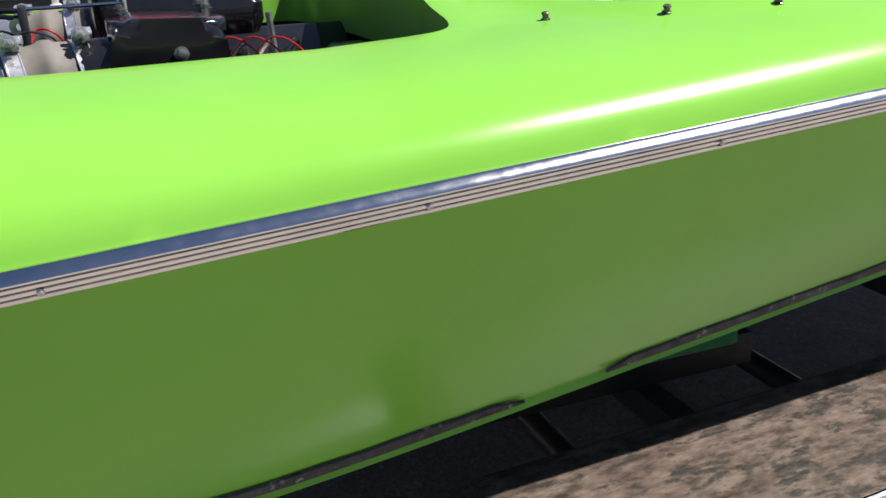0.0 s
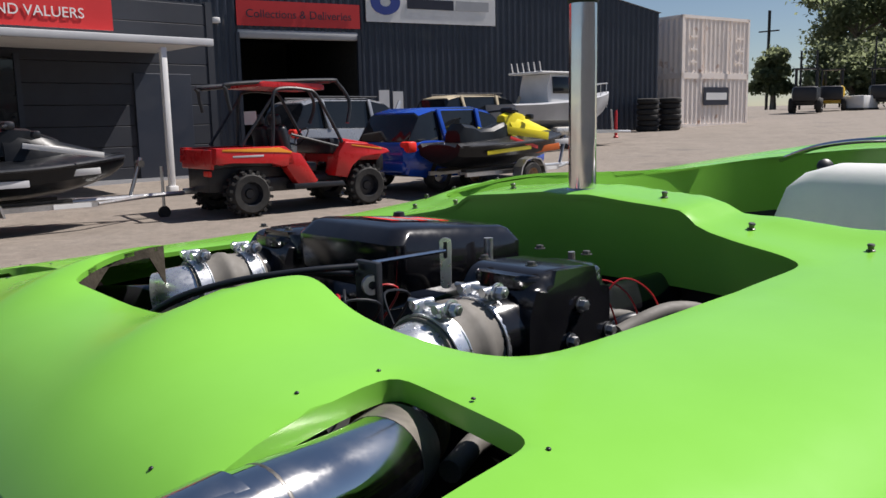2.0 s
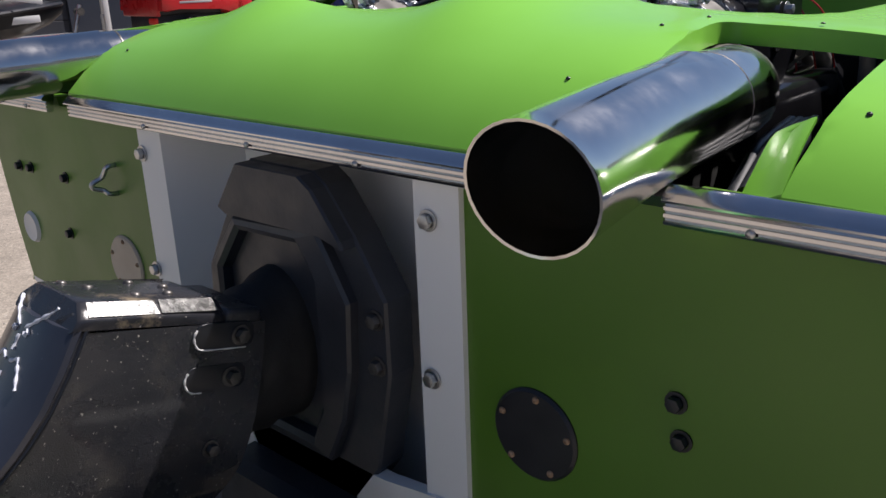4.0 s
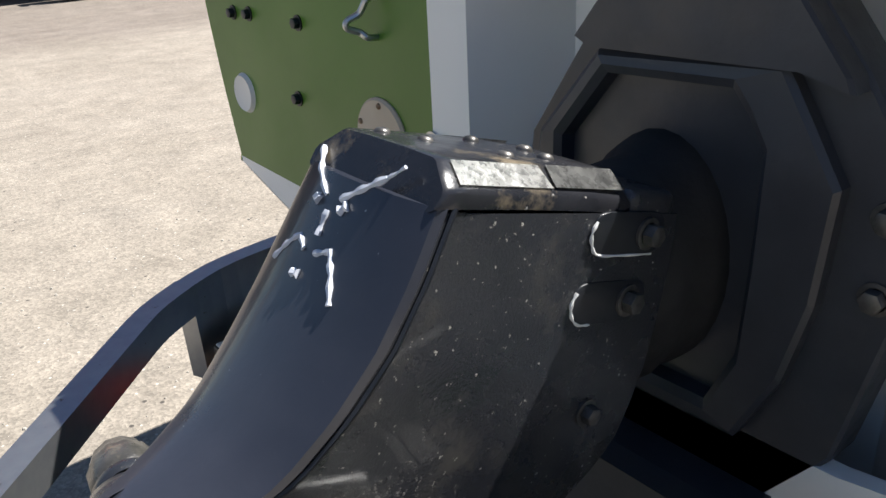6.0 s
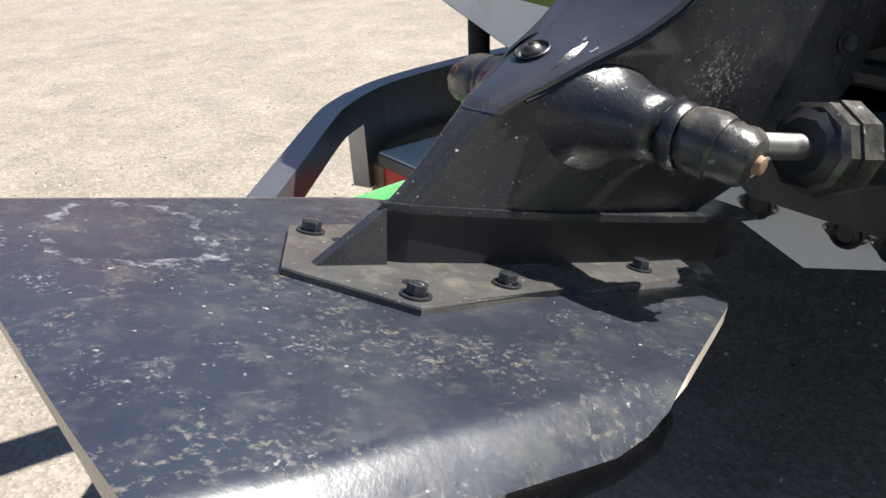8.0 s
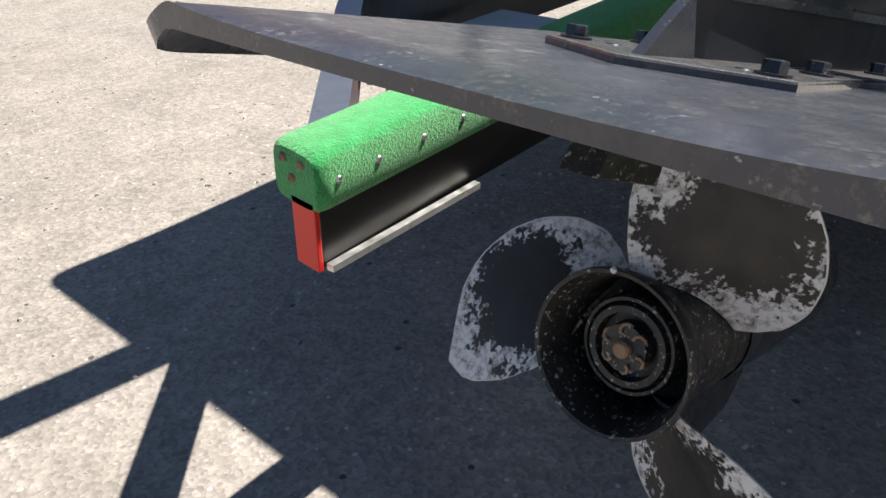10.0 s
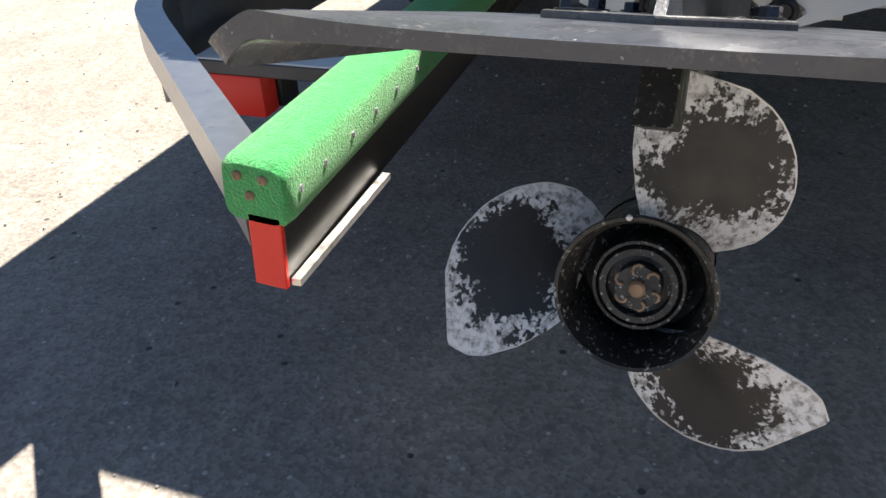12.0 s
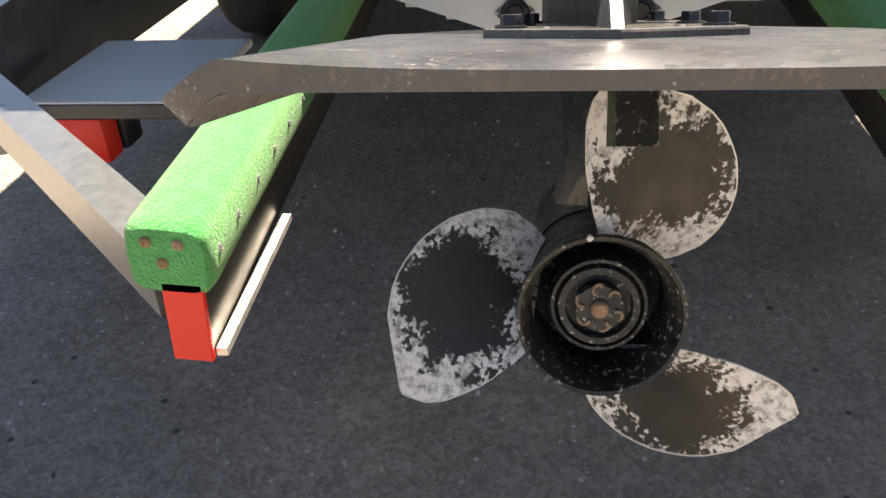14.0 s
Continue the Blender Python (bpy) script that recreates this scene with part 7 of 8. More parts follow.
def jetski(x, y, heading, colours, wheel_x, stripe, group, label):
    """A sit-down jet ski: lofted hull, deck, hood, seat, bars, on its own trailer."""
    hull_m, deck_m, seat_m, trim_m = colours
    j = thing("jet_ski", label, "jet ski", group)
    M = Matrix.Translation((x, y, gz(x, y))) @ Matrix.Rotation(radians(heading), 4, "Z")
    j.matrix_world = M @ pose(0, 0, 0.45)

    def section(px, w, zk, zg, zt, wt):
        pts = [(0, zk), (w * 0.5, zk + (zg - zk) * 0.2), (w * 0.92, zk + (zg - zk) * 0.55), (w, zg), (w * 1.02, zg + 0.05), (w * 0.9, zg + 0.09), (wt, zt - 0.04), (wt * 0.6, zt), (0, zt + 0.01)]
        return [(px, -a, b) for a, b in pts] + [(px, a, b) for a, b in pts[-2:0:-1]]
    st = [(-1.7, 0.5, 0.1, 0.36, 0.42, 0.4), (-1.6, 0.55, 0.04, 0.36, 0.44, 0.42), (-1.0, 0.58, 0.0, 0.37, 0.46, 0.4), (-0.3, 0.6, 0.0, 0.38, 0.5, 0.36), (0.3, 0.58, 0.02, 0.4, 0.56, 0.34), (0.8, 0.5, 0.07, 0.43, 0.62, 0.3), (1.2, 0.36, 0.16, 0.46, 0.62, 0.22), (1.5, 0.2, 0.27, 0.49, 0.57, 0.12), (1.68, 0.06, 0.4, 0.5, 0.53, 0.03)]
    part("hull", loft([section(*s) for s in st]), hull_m, j, "glossy moulded hull")
    part("bumper", tube(spline([(-1.7, -0.5, 0.39), (-1.0, -0.6, 0.4), (0.3, -0.6, 0.43), (1.0, -0.44, 0.48), (1.5, -0.2, 0.52), (1.69, 0, 0.53), (1.5, 0.2, 0.52), (1.0, 0.44, 0.48), (0.3, 0.6, 0.43), (-1.0, 0.6, 0.4), (-1.7, 0.5, 0.39)], 5), 0.03, 8), BLACK_PLASTIC, j)
    hood = [(0.05, 0.2, 0.5, 0.86), (0.25, 0.26, 0.5, 0.9), (0.55, 0.26, 0.52, 0.84), (0.9, 0.22, 0.54, 0.74), (1.2, 0.15, 0.55, 0.66), (1.42, 0.07, 0.55, 0.6)]
    part("hood", loft([[(px, -w, z0), (px, -w * 0.9, z0 + (z1 - z0) * 0.6), (px, -w * 0.45, z1), (px, w * 0.45, z1), (px, w * 0.9, z0 + (z1 - z0) * 0.6), (px, w, z0)] for px, w, z0, z1 in hood]), deck_m, j, "sloping moulded hood")
    cowl = [(-0.05, 0.13, 0.6, 0.92), (0.15, 0.2, 0.6, 0.98), (0.4, 0.2, 0.62, 0.96), (0.65, 0.14, 0.66, 0.86), (0.8, 0.05, 0.7, 0.8)]
    part("console", loft([[(px, -w, z0), (px, -w * 0.7, z1 - 0.03), (px, 0, z1), (px, w * 0.7, z1 - 0.03), (px, w, z0)] for px, w, z0, z1 in cowl]), trim_m, j, "raised console")
    seat_s = [(-1.35, 0.17, 0.44, 0.66), (-1.25, 0.2, 0.44, 0.78), (-0.95, 0.19, 0.44, 0.74), (-0.8, 0.18, 0.44, 0.68), (-0.45, 0.19, 0.45, 0.69), (-0.2, 0.17, 0.48, 0.76), (0.0, 0.12, 0.5, 0.8)]
    part("seat", loft([[(px, -w * 1.15, z0), (px, -w, z1 - 0.06), (px, -w * 0.6, z1), (px, w * 0.6, z1), (px, w, z1 - 0.06), (px, w * 1.15, z0)] for px, w, z0, z1 in seat_s]), seat_m, j, "padded saddle seat")
    part("handlebar", tube(spline([(0.0, -0.36, 0.98), (0.1, -0.18, 1.0), (0.14, 0, 1.0), (0.1, 0.18, 1.0), (0.0, 0.36, 0.98)], 4), 0.02, 8), BLACK_PLASTIC, j)
    part("bar_pad", box((0.14, 0.3, 0.12), pose(0.16, 0, 1.0), 0.04), BLACK_PLASTIC, j)
    for s in (-1, 1):
        part("mirror", box((0.1, 0.16, 0.1), pose(0.42, s * 0.3, 0.88), 0.03), BLACK_PLASTIC, j)
        for i, (x0, x1, z, h, m, tilt) in enumerate(stripe):
            part("decal", box((x1 - x0, 0.012, h), pose((x0 + x1) / 2, s * (0.595 if x1 < 0.5 else 0.5), z) @ Matrix.Rotation(radians(s * (0 if x1 < 0.5 else 16)), 4, "Z") @ Matrix.Rotation(radians(tilt), 4, "Y"), 0.003), m, j, "printed stripe")
    # trailer
    t = thing("ski_trailer", "small galvanised jet ski trailer", "trailer", "ski trailers")
    t.matrix_world = M
    part("drawbar", tube([(-1.2, 0, 0.36), (2.6, 0, 0.38)], 0.035, 8), STEEL, t)
    for s in (-1, 1):
        part("rail", box((2.6, 0.05, 0.07), pose(-0.2, s * 0.45, 0.36)), STEEL, t, smooth=False)
        part("strut", tube([(1.1, s * 0.45, 0.36), (2.0, 0, 0.37)], 0.03, 8), STEEL, t)
        wheel_part(t, wheel_x, s * 0.72, 0.27, 0.27, 0.17, RUST)
        o = [(-0.52, 0.3), (-0.48, 0.45), (-0.35, 0.58), (-0.15, 0.62), (0.05, 0.58), (0.18, 0.45), (0.22, 0.3), (0.19, 0.3), (0.15, 0.44), (0.04, 0.555), (-0.15, 0.595), (-0.34, 0.555), (-0.45, 0.44), (-0.49, 0.3)]
        o = [(q + wheel_x + 0.15, w) for q, w in o]
        part("mudguard", prism(o, 0.2, Matrix(((1, 0, 0, 0), (0, 0, -1, s * 0.72 + 0.1), (0, 1, 0, 0), (0, 0, 0, 1)))), STEEL, t, "bare metal mudguard", smooth=False)
        part("marker_board", box((0.5, 0.02, 0.06), pose(0.75, s * 0.49, 0.36)), PAINT_WHITE, t, smooth=False)
    part("winch_post", tube([(1.75, 0, 0.38), (1.95, 0, 0.95)], 0.03, 8), STEEL, t)
    part("winch", lathe([(0.0, -0.06), (0.055, -0.06), (0.055, -0.05), (0.03, -0.045), (0.03, 0.045), (0.055, 0.05), (0.055, 0.06), (0, 0.06)], 16, axis_to((1.93, 0, 0.86), (0, 1, 0))), STEEL_DARK, t)
    part("jockey_stand", tube([(2.3, 0.08, 0.02), (2.3, 0.08, 0.8)], 0.025, 8), STEEL, t)
    part("jockey_wheel", lathe([(0, -0.03), (0.09, -0.03), (0.1, 0), (0.09, 0.03), (0, 0.03)], 18, axis_to((2.3, 0.08, 0.1), (0, 1, 0))), TYRE, t)
    part("coupling", box((0.22, 0.08, 0.1), pose(2.7, 0, 0.4), 0.02), STEEL, t)
    for s in (-1, 1):
        part("bunk_board", box((2.2, 0.12, 0.05), pose(-0.3, s * 0.3, 0.42)), TIMBER, t, smooth=False)


J_BLACK = surf("ski_black", (0.006, 0.007, 0.009), (0.01, 0.011, 0.013), 3.0, 0.3, 0.42, ior=1.35)
J_ORANGE = surf("ski_orange", (0.6, 0.13, 0.02), (0.64, 0.15, 0.03), 4.0, 0.4)
J_YELLOW = surf("ski_yellow", (0.78, 0.66, 0.02), (0.82, 0.7, 0.03), 4.0, 0.3)
J_SEAT = surf("ski_seat_tan", (0.55, 0.45, 0.38), (0.62, 0.52, 0.45), 6.0, 0.5)
BAR_GREY = surf("pale_print", (0.45, 0.46, 0.48), (0.5, 0.5, 0.52), 5.0, 0.4)
jetski(3.05, 11.0, 0, (J_BLACK, J_BLACK, J_SEAT, J_BLACK), -0.55,
       [(-0.9, 0.2, 0.25, 0.09, BAR_GREY, 0), (0.75, 1.15, 0.36, 0.09, PAINT_WHITE, -3), (0.2, 1.2, 0.66, 0.07, PAINT_WHITE, 9), (-1.65, -1.3, 0.27, 0.05, J_ORANGE, 0), (-1.5, -0.8, 0.56, 0.06, J_ORANGE, 6)],
       "jet skis", "black jet ski with tan seat on a trailer, beside office")
jetski(11.3, 9.5, 2, (J_BLACK, J_YELLOW, J_BLACK, J_YELLOW), -0.1,
       [(-1.1, 0.1, 0.3, 0.07, J_YELLOW, -3), (0.15, 0.95, 0.28, 0.12, J_ORANGE, -6), (1.0, 1.35, 0.4, 0.1, PAINT_WHITE, -4), (-0.5, 0.3, 0.42, 0.06, SIGN_RED, 14), (-0.3, 0.6, 0.58, 0.14, J_YELLOW, 8)],
       "jet skis", "black and yellow jet ski on a trailer, beside blue car")

U_RED = surf("utv_red", (0.5, 0.014, 0.014), (0.55, 0.018, 0.017), 3.0, 0.25, 0.35, coat=0.2)
U_ORANGE = surf("utv_decal", (0.75, 0.3, 0.02), (0.7, 0.24, 0.02), 8.0, 0.35)


def make_utv():
    u = thing("side_by_side_buggy", "red off-road buggy with black roll cage, on asphalt", "buggy")
    u.matrix_world = Matrix.Translation((7.34, 10.62, gz(7.34, 10.0))) @ Matrix.Rotation(radians(-5), 4, "Z") @ Matrix.Scale(1.05, 4)
    for x in (-1.0, 1.0):
        for s in (-1, 1):
            w = wheel_part(u, x, s * 0.6, 0.32, 0.31, 0.26, BLACK_PLASTIC)
            lugs(w, x, s * 0.6, 0.32, 0.31, 0.26)

    def side_panel(name, o, y0, y1, m, label=""):
        for s in (-1, 1):
            part(name, prism(o, y1 - y0, Matrix(((1, 0, 0, 0), (0, 0, s, s * y0), (0, 1, 0, 0), (0, 0, 0, 1))), 0.02), m, u, label)
    part("chassis", box((2.3, 0.9, 0.22), pose(0, 0, 0.42), 0.04), BLACK_PLASTIC, u, "black underframe")
    side_panel("bed_side", [(-1.5, 0.76), (-1.48, 0.98), (-0.42, 0.98), (-0.3, 0.9), (-0.25, 0.7), (-0.5, 0.68), (-0.62, 0.76), (-1.25, 0.79), (-1.4, 0.74)], 0.42, 0.68, U_RED, "red cargo bed side")
    side_panel("door_panel", [(-0.35, 0.9), (-0.15, 0.86), (0.12, 0.45), (0.05, 0.38), (-0.2, 0.38), (-0.4, 0.66)], 0.5, 0.68, U_RED, "red side panel")
    side_panel("front_guard", [(0.42, 0.5), (0.5, 0.86), (0.62, 1.02), (1.1, 0.96), (1.4, 0.88), (1.46, 0.82), (1.3, 0.8), (1.15, 0.8), (0.9, 0.79), (0.72, 0.66), (0.64, 0.46)], 0.36, 0.68, U_RED, "red front guard")
    side_panel("bed_decal", [(-1.4, 0.92), (-1.4, 0.97), (-0.5, 0.97), (-0.3, 0.9), (-0.32, 0.86), (-0.6, 0.92)], 0.675, 0.685, U_ORANGE, "orange chequered stripe")
    side_panel("guard_decal", [(0.72, 0.94), (0.72, 0.98), (1.3, 0.9), (1.3, 0.86)], 0.675, 0.685, U_ORANGE, "orange stripe")
    side_panel("name_bar", [(-1.25, 0.83), (-1.25, 0.88), (-0.75, 0.88), (-0.75, 0.83)], 0.675, 0.684, BAR_GREY, "plain pale bar")
    side_panel("sill", [(-0.3, 0.34), (-0.3, 0.42), (0.55, 0.42), (0.6, 0.34)], 0.45, 0.7, BLACK_PLASTIC)
    part("engine_guard", box((1.5, 0.8, 0.5), pose(-0.75, 0, 0.58), 0.06), BLACK_PLASTIC, u, "black engine housing under the bed")
    part("bed_floor", box((1.1, 1.0, 0.25), pose(-0.95, 0, 0.82), 0.02), BLACK_PLASTIC, u, "black cargo bed")
    part("tail_gate", box((0.05, 1.1, 0.28), pose(-1.49, 0, 0.82), 0.015), U_RED, u)
    part("bonnet", prism([(0.5, 0.86), (0.55, 0.98), (0.75, 1.06), (1.2, 0.98), (1.48, 0.8), (1.4, 0.7), (0.5, 0.7)], 0.84, Matrix(((1, 0, 0, 0), (0, 0, -1, 0.42), (0, 1, 0, 0), (0, 0, 0, 1))), 0.03), U_RED, u, "red bonnet")
    part("nose", box((0.16, 0.8, 0.3), pose(1.44, 0, 0.66), 0.05), BLACK_PLASTIC, u)
    part("tail_lamp", box((0.05, 0.2, 0.08), pose(-1.52, -0.42, 0.62), 0.01), RED, u)
    for s in (-1, 1):
        part("seat_back", box((0.16, 0.46, 0.62), pose(-0.28, s * 0.27, 0.98, 0, -12, 0), 0.07, segs=3), BLACK_PLASTIC, u, "black seat")
        part("head_rest", box((0.12, 0.26, 0.18), pose(-0.36, s * 0.27, 1.36, 0, -8, 0), 0.05, segs=3), BLACK_PLASTIC, u)
        part("seat_base", box((0.48, 0.46, 0.16), pose(-0.02, s * 0.27, 0.64), 0.05), BLACK_PLASTIC, u)
        part("cage_tube", tube(spline([(0.62, s * 0.6, 0.98), (0.45, s * 0.6, 1.3), (0.2, s * 0.58, 1.72), (0.05, s * 0.56, 1.8), (-0.35, s * 0.56, 1.82), (-0.52, s * 0.58, 1.72), (-0.55, s * 0.6, 1.3), (-0.58, s * 0.6, 0.95)], 4), 0.027, 8), BLACK_PLASTIC, u, "black roll cage tube")
        part("cage_tube", tube([(-0.54, s * 0.58, 1.68), (-1.05, s * 0.56, 1.0)], 0.022, 8), BLACK_PLASTIC, u)
        part("roof_rack", tube(spline([(-1.15, s * 0.5, 1.5), (-1.2, s * 0.5, 1.78), (-1.1, s * 0.5, 1.88), (0.4, s * 0.52, 1.95), (0.62, s * 0.52, 1.9), (0.8, s * 0.55, 1.62), (0.72, s * 0.6, 1.3)], 4), 0.03, 8), BLACK_PLASTIC, u, "black overhead rack tube")
        part("door_net", tube([(-0.3, s * 0.66, 1.15), (0.5, s * 0.64, 0.95)], 0.02, 6), BLACK_PLASTIC, u)
    for x, z in ((-1.15, 1.84), (-0.5, 1.9), (0.5, 1.93)):
        part("rack_cross", tube([(x, -0.5, z), (x, 0.5, z)], 0.026, 8), BLACK_PLASTIC, u)
    part("canopy", prism(rounded([(-0.75, -0.56), (0.42, -0.52), (0.42, 0.52), (-0.75, 0.56)], 0.12), 0.08, pose(0, 0, 1.82, 0, 2, 0), 0.04), U_RED, u, "red roof panel")
    part("steering_wheel", lathe([(0.16, -0.012), (0.175, 0), (0.16, 0.012), (0.145, 0), (0.16, -0.012)], 20, pose(0.38, 0.27, 1.1, 0, -55, 0)), BLACK_PLASTIC, u)
    part("dash", box((0.2, 1.1, 0.25), pose(0.52, 0, 0.95), 0.05), BLACK_PLASTIC, u)
    part("number_plate", box((0.01, 0.4, 0.2), pose(-0.62, 0, 1.4)), PAINT_WHITE, u, smooth=False)


make_utv()

CAR_BLUE = surf("car_blue", (0.008, 0.055, 0.36), (0.01, 0.065, 0.42), 2.0, 0.2, 0.26, coat=0.5)
CAR_SILVER = surf("car_silver", (0.3, 0.31, 0.33), (0.34, 0.35, 0.37), 2.0, 0.25, 0.32, metal=0.4, coat=0.5)
CAR_TAN = surf("car_tan", (0.5, 0.42, 0.28), (0.54, 0.46, 0.32), 2.0, 0.3, coat=0.4)


def car(x, y, heading, paint, kind, label):
    """A five-door car: lofted lower body and glasshouse, windows, lamps, wheels."""
    L, W, H = (4.1, 1.74, 1.5) if kind == "hatch" else (4.7, 1.85, 1.68)
    c = thing("parked_car", label, "car", "parked cars")
    c.matrix_world = Matrix.Translation((x, y, gz(x, y))) @ Matrix.Rotation(radians(heading), 4, "Z")
    hw = W / 2

    def ring(px, w, z0, z1):
        return [(px, -w * 0.92, z0), (px, -w, z0 + 0.12), (px, -w, (z0 + z1) / 2 + 0.05), (px, -w * 0.93, z1 - 0.03), (px, -w * 0.8, z1), (px, w * 0.8, z1), (px, w * 0.93, z1 - 0.03), (px, w, (z0 + z1) / 2 + 0.05), (px, w, z0 + 0.12), (px, w * 0.92, z0)]
    b = H * 0.6
    st = [(-L / 2, hw * 0.82, 0.38, b - 0.12), (-L / 2 + 0.08, hw * 0.92, 0.3, b - 0.02), (-L / 2 + 0.5, hw, 0.24, b + 0.02), (0, hw, 0.22, b), (L / 2 - 1.2, hw, 0.24, b - 0.02), (L / 2 - 0.5, hw * 0.96, 0.26, b - 0.14), (L / 2 - 0.1, hw * 0.85, 0.3, b - 0.26), (L / 2, hw * 0.7, 0.36, b - 0.36)]
    part("body", loft([ring(*s) for s in st]), paint, c, "painted car body")
    top = [(-L / 2 + 0.12, hw * 0.8, b - 0.05, b + 0.02), (-L / 2 + 0.42, hw * 0.78, b - 0.05, H - 0.12), (-L / 2 + 0.8, hw * 0.76, b - 0.05, H - 0.02), (-0.1, hw * 0.76, b - 0.05, H), (0.4, hw * 0.77, b - 0.05, H - 0.1), (L / 2 - 1.0, hw * 0.84, b - 0.05, b + 0.02)]
    part("cabin", loft([[(px, -w * 1.12, z0), (px, -w, z1 - 0.06), (px, -w * 0.85, z1), (px, w * 0.85, z1), (px, w, z1 - 0.06), (px, w * 1.12, z0)] for px, w, z0, z1 in top]), GLASS, c, "dark glasshouse")
    part("roof", loft([[(px, -w * 0.98, z - 0.05), (px, -w * 0.8, z + 0.012), (px, w * 0.8, z + 0.012), (px, w * 0.98, z - 0.05)] for px, w, z in ((-L / 2 + 0.45, hw * 0.77, H - 0.1), (-L / 2 + 0.8, hw * 0.76, H - 0.015), (-0.1, hw * 0.76, H), (0.35, hw * 0.76, H - 0.08))]), paint, c, "painted roof")
    for s in (-1, 1):
        for px, tilt in ((-L / 2 + 0.95, 10), (-0.1, 4), (0.62, -38)):
            part("pillar", box((0.09, 0.05, H - b + (0.12 if tilt < 0 else 0.02)), pose(px, s * hw * 0.86, (H + b) / 2 - 0.03, s * 12, -tilt if False else tilt * -1, 0), 0.01), paint, c)
        for px in (-L / 2 + 0.78, L / 2 - 0.82):
            wheel_part(c, px, s * (hw - 0.1), 0.31, 0.31, 0.2, STEEL)
        part("tail_light", box((0.22, 0.26, 0.2), pose(-L / 2 + 0.14, s * hw * 0.8, b - 0.1), 0.05), RED, c, "red tail light")
        part("door_mirror", box((0.1, 0.2, 0.13), pose(0.75, s * (hw + 0.06), b + 0.06), 0.04), paint, c)
        part("door_handle", box((0.16, 0.03, 0.03), pose(-0.25, s * hw, b - 0.13), 0.01), CHROME, c)
        if kind != "hatch":
            part("roof_rail", tube([(-L / 2 + 0.8, s * hw * 0.68, H + 0.04), (0.2, s * hw * 0.68, H + 0.04)], 0.02, 8), BLACK_PLASTIC, c)
    part("bumper", box((0.16, W * 0.86, 0.22), pose(-L / 2 + 0.02, 0, 0.45), 0.06), paint, c)
    part("plate", box((0.01, 0.38, 0.11), pose(-L / 2 - 0.07, 0, 0.5)), PAINT_WHITE, c, smooth=False)
    return c


car(11.4, 10.9, 2, CAR_BLUE, "hatch", "shiny blue hatchback parked behind the jet ski")
car(12.2, 15.2, 0, CAR_SILVER, "wagon", "silver wagon with roof rails parked by shed")
car(18.6, 17.0, -6, CAR_TAN, "wagon", "tan wagon parked beside the white boat")


def cabin_boat():
    c = thing("cabin_boat", "white aluminium cabin fishing boat on trailer, by shed", "boat")
    c.matrix_world = Matrix.Translation((20.2, 15.6, gz(20.2, 15.6))) @ Matrix.Rotation(radians(-6), 4, "Z") @ Matrix.Scale(0.88, 4)
    st = [(-2.6, 1.0, 0.75, 1.5), (-1.5, 1.08, 0.7, 1.52), (0, 1.1, 0.7, 1.6), (1.2, 0.95, 0.8, 1.72), (2.2, 0.55, 1.0, 1.86), (2.9, 0.06, 1.5, 1.96)]
    part("hull", loft([[(x, 0, zk), (x, -w * 0.8, zk + 0.3), (x, -w, zt), (x, -w * 0.8, zt + 0.05), (x, w * 0.8, zt + 0.05), (x, w, zt), (x, w * 0.8, zk + 0.3)] for x, w, zk, zt in st]), SIGN_GREY, c, "grey aluminium hull")
    cab = [(-0.9, 0.75, 1.55, 2.1), (-0.75, 0.78, 1.55, 2.55), (0.45, 0.76, 1.6, 2.5), (1.05, 0.72, 1.7, 1.85), (1.9, 0.4, 1.85, 1.98)]
    part("cabin", loft([[(x, -w, z0), (x, -w * 0.9, z1), (x, w * 0.9, z1), (x, w, z0)] for x, w, z0, z1 in cab]), PAINT_WHITE, c, "white cabin")
    for s in (-1, 1):
        part("side_window", box((1.2, 0.03, 0.56), pose(-0.12, s * 0.762, 2.18, s * 5, 0, 0), 0.005), GLASS, c, "dark window")
        part("bow_rail", tube(spline([(0.5, s * 0.95, 1.75), (1.2, s * 0.86, 2.15), (2.2, s * 0.5, 2.28), (2.9, 0.0, 2.3)], 5), 0.018, 8), STEEL, c)
        for x, w, z in ((1.2, 0.86, 1.75), (1.8, 0.65, 1.82), (2.4, 0.38, 1.9)):
            part("stanchion", tube([(x, s * w, z), (x, s * w, z + 0.42)], 0.014, 6), STEEL, c)
    part("windscreen", box((0.03, 1.2, 0.62), pose(0.78, 0, 2.17, 0, -48, 0), 0.005), GLASS, c, "sloped glass")
    part("hardtop", box((1.9, 1.7, 0.07), pose(-0.35, 0, 2.6), 0.03), PAINT_WHITE, c)
    for k in range(6):
        part("rod_holder", tube([(-1.2, -0.7 + 0.28 * k, 2.62), (-1.28, -0.7 + 0.28 * k, 2.95)], 0.022, 6), PAINT_WHITE, c)
    part("trailer_frame", box((5.0, 1.4, 0.1), pose(0.2, 0, 0.55)), STEEL, c, smooth=False)
    part("trailer_guard", box((1.4, 0.3, 0.3), pose(-0.3, -1.1, 0.62), 0.1), ALU, c)
    for s in (-1, 1):
        wheel_part(c, -0.3, s * 1.05, 0.32, 0.32, 0.2)
    part("drawbar", tube([(2.4, 0, 0.55), (4.2, 0, 0.5)], 0.05, 8), STEEL, c)
    part("winch_post", tube([(3.2, 0, 0.5), (3.1, 0, 1.35)], 0.04, 8), STEEL, c)


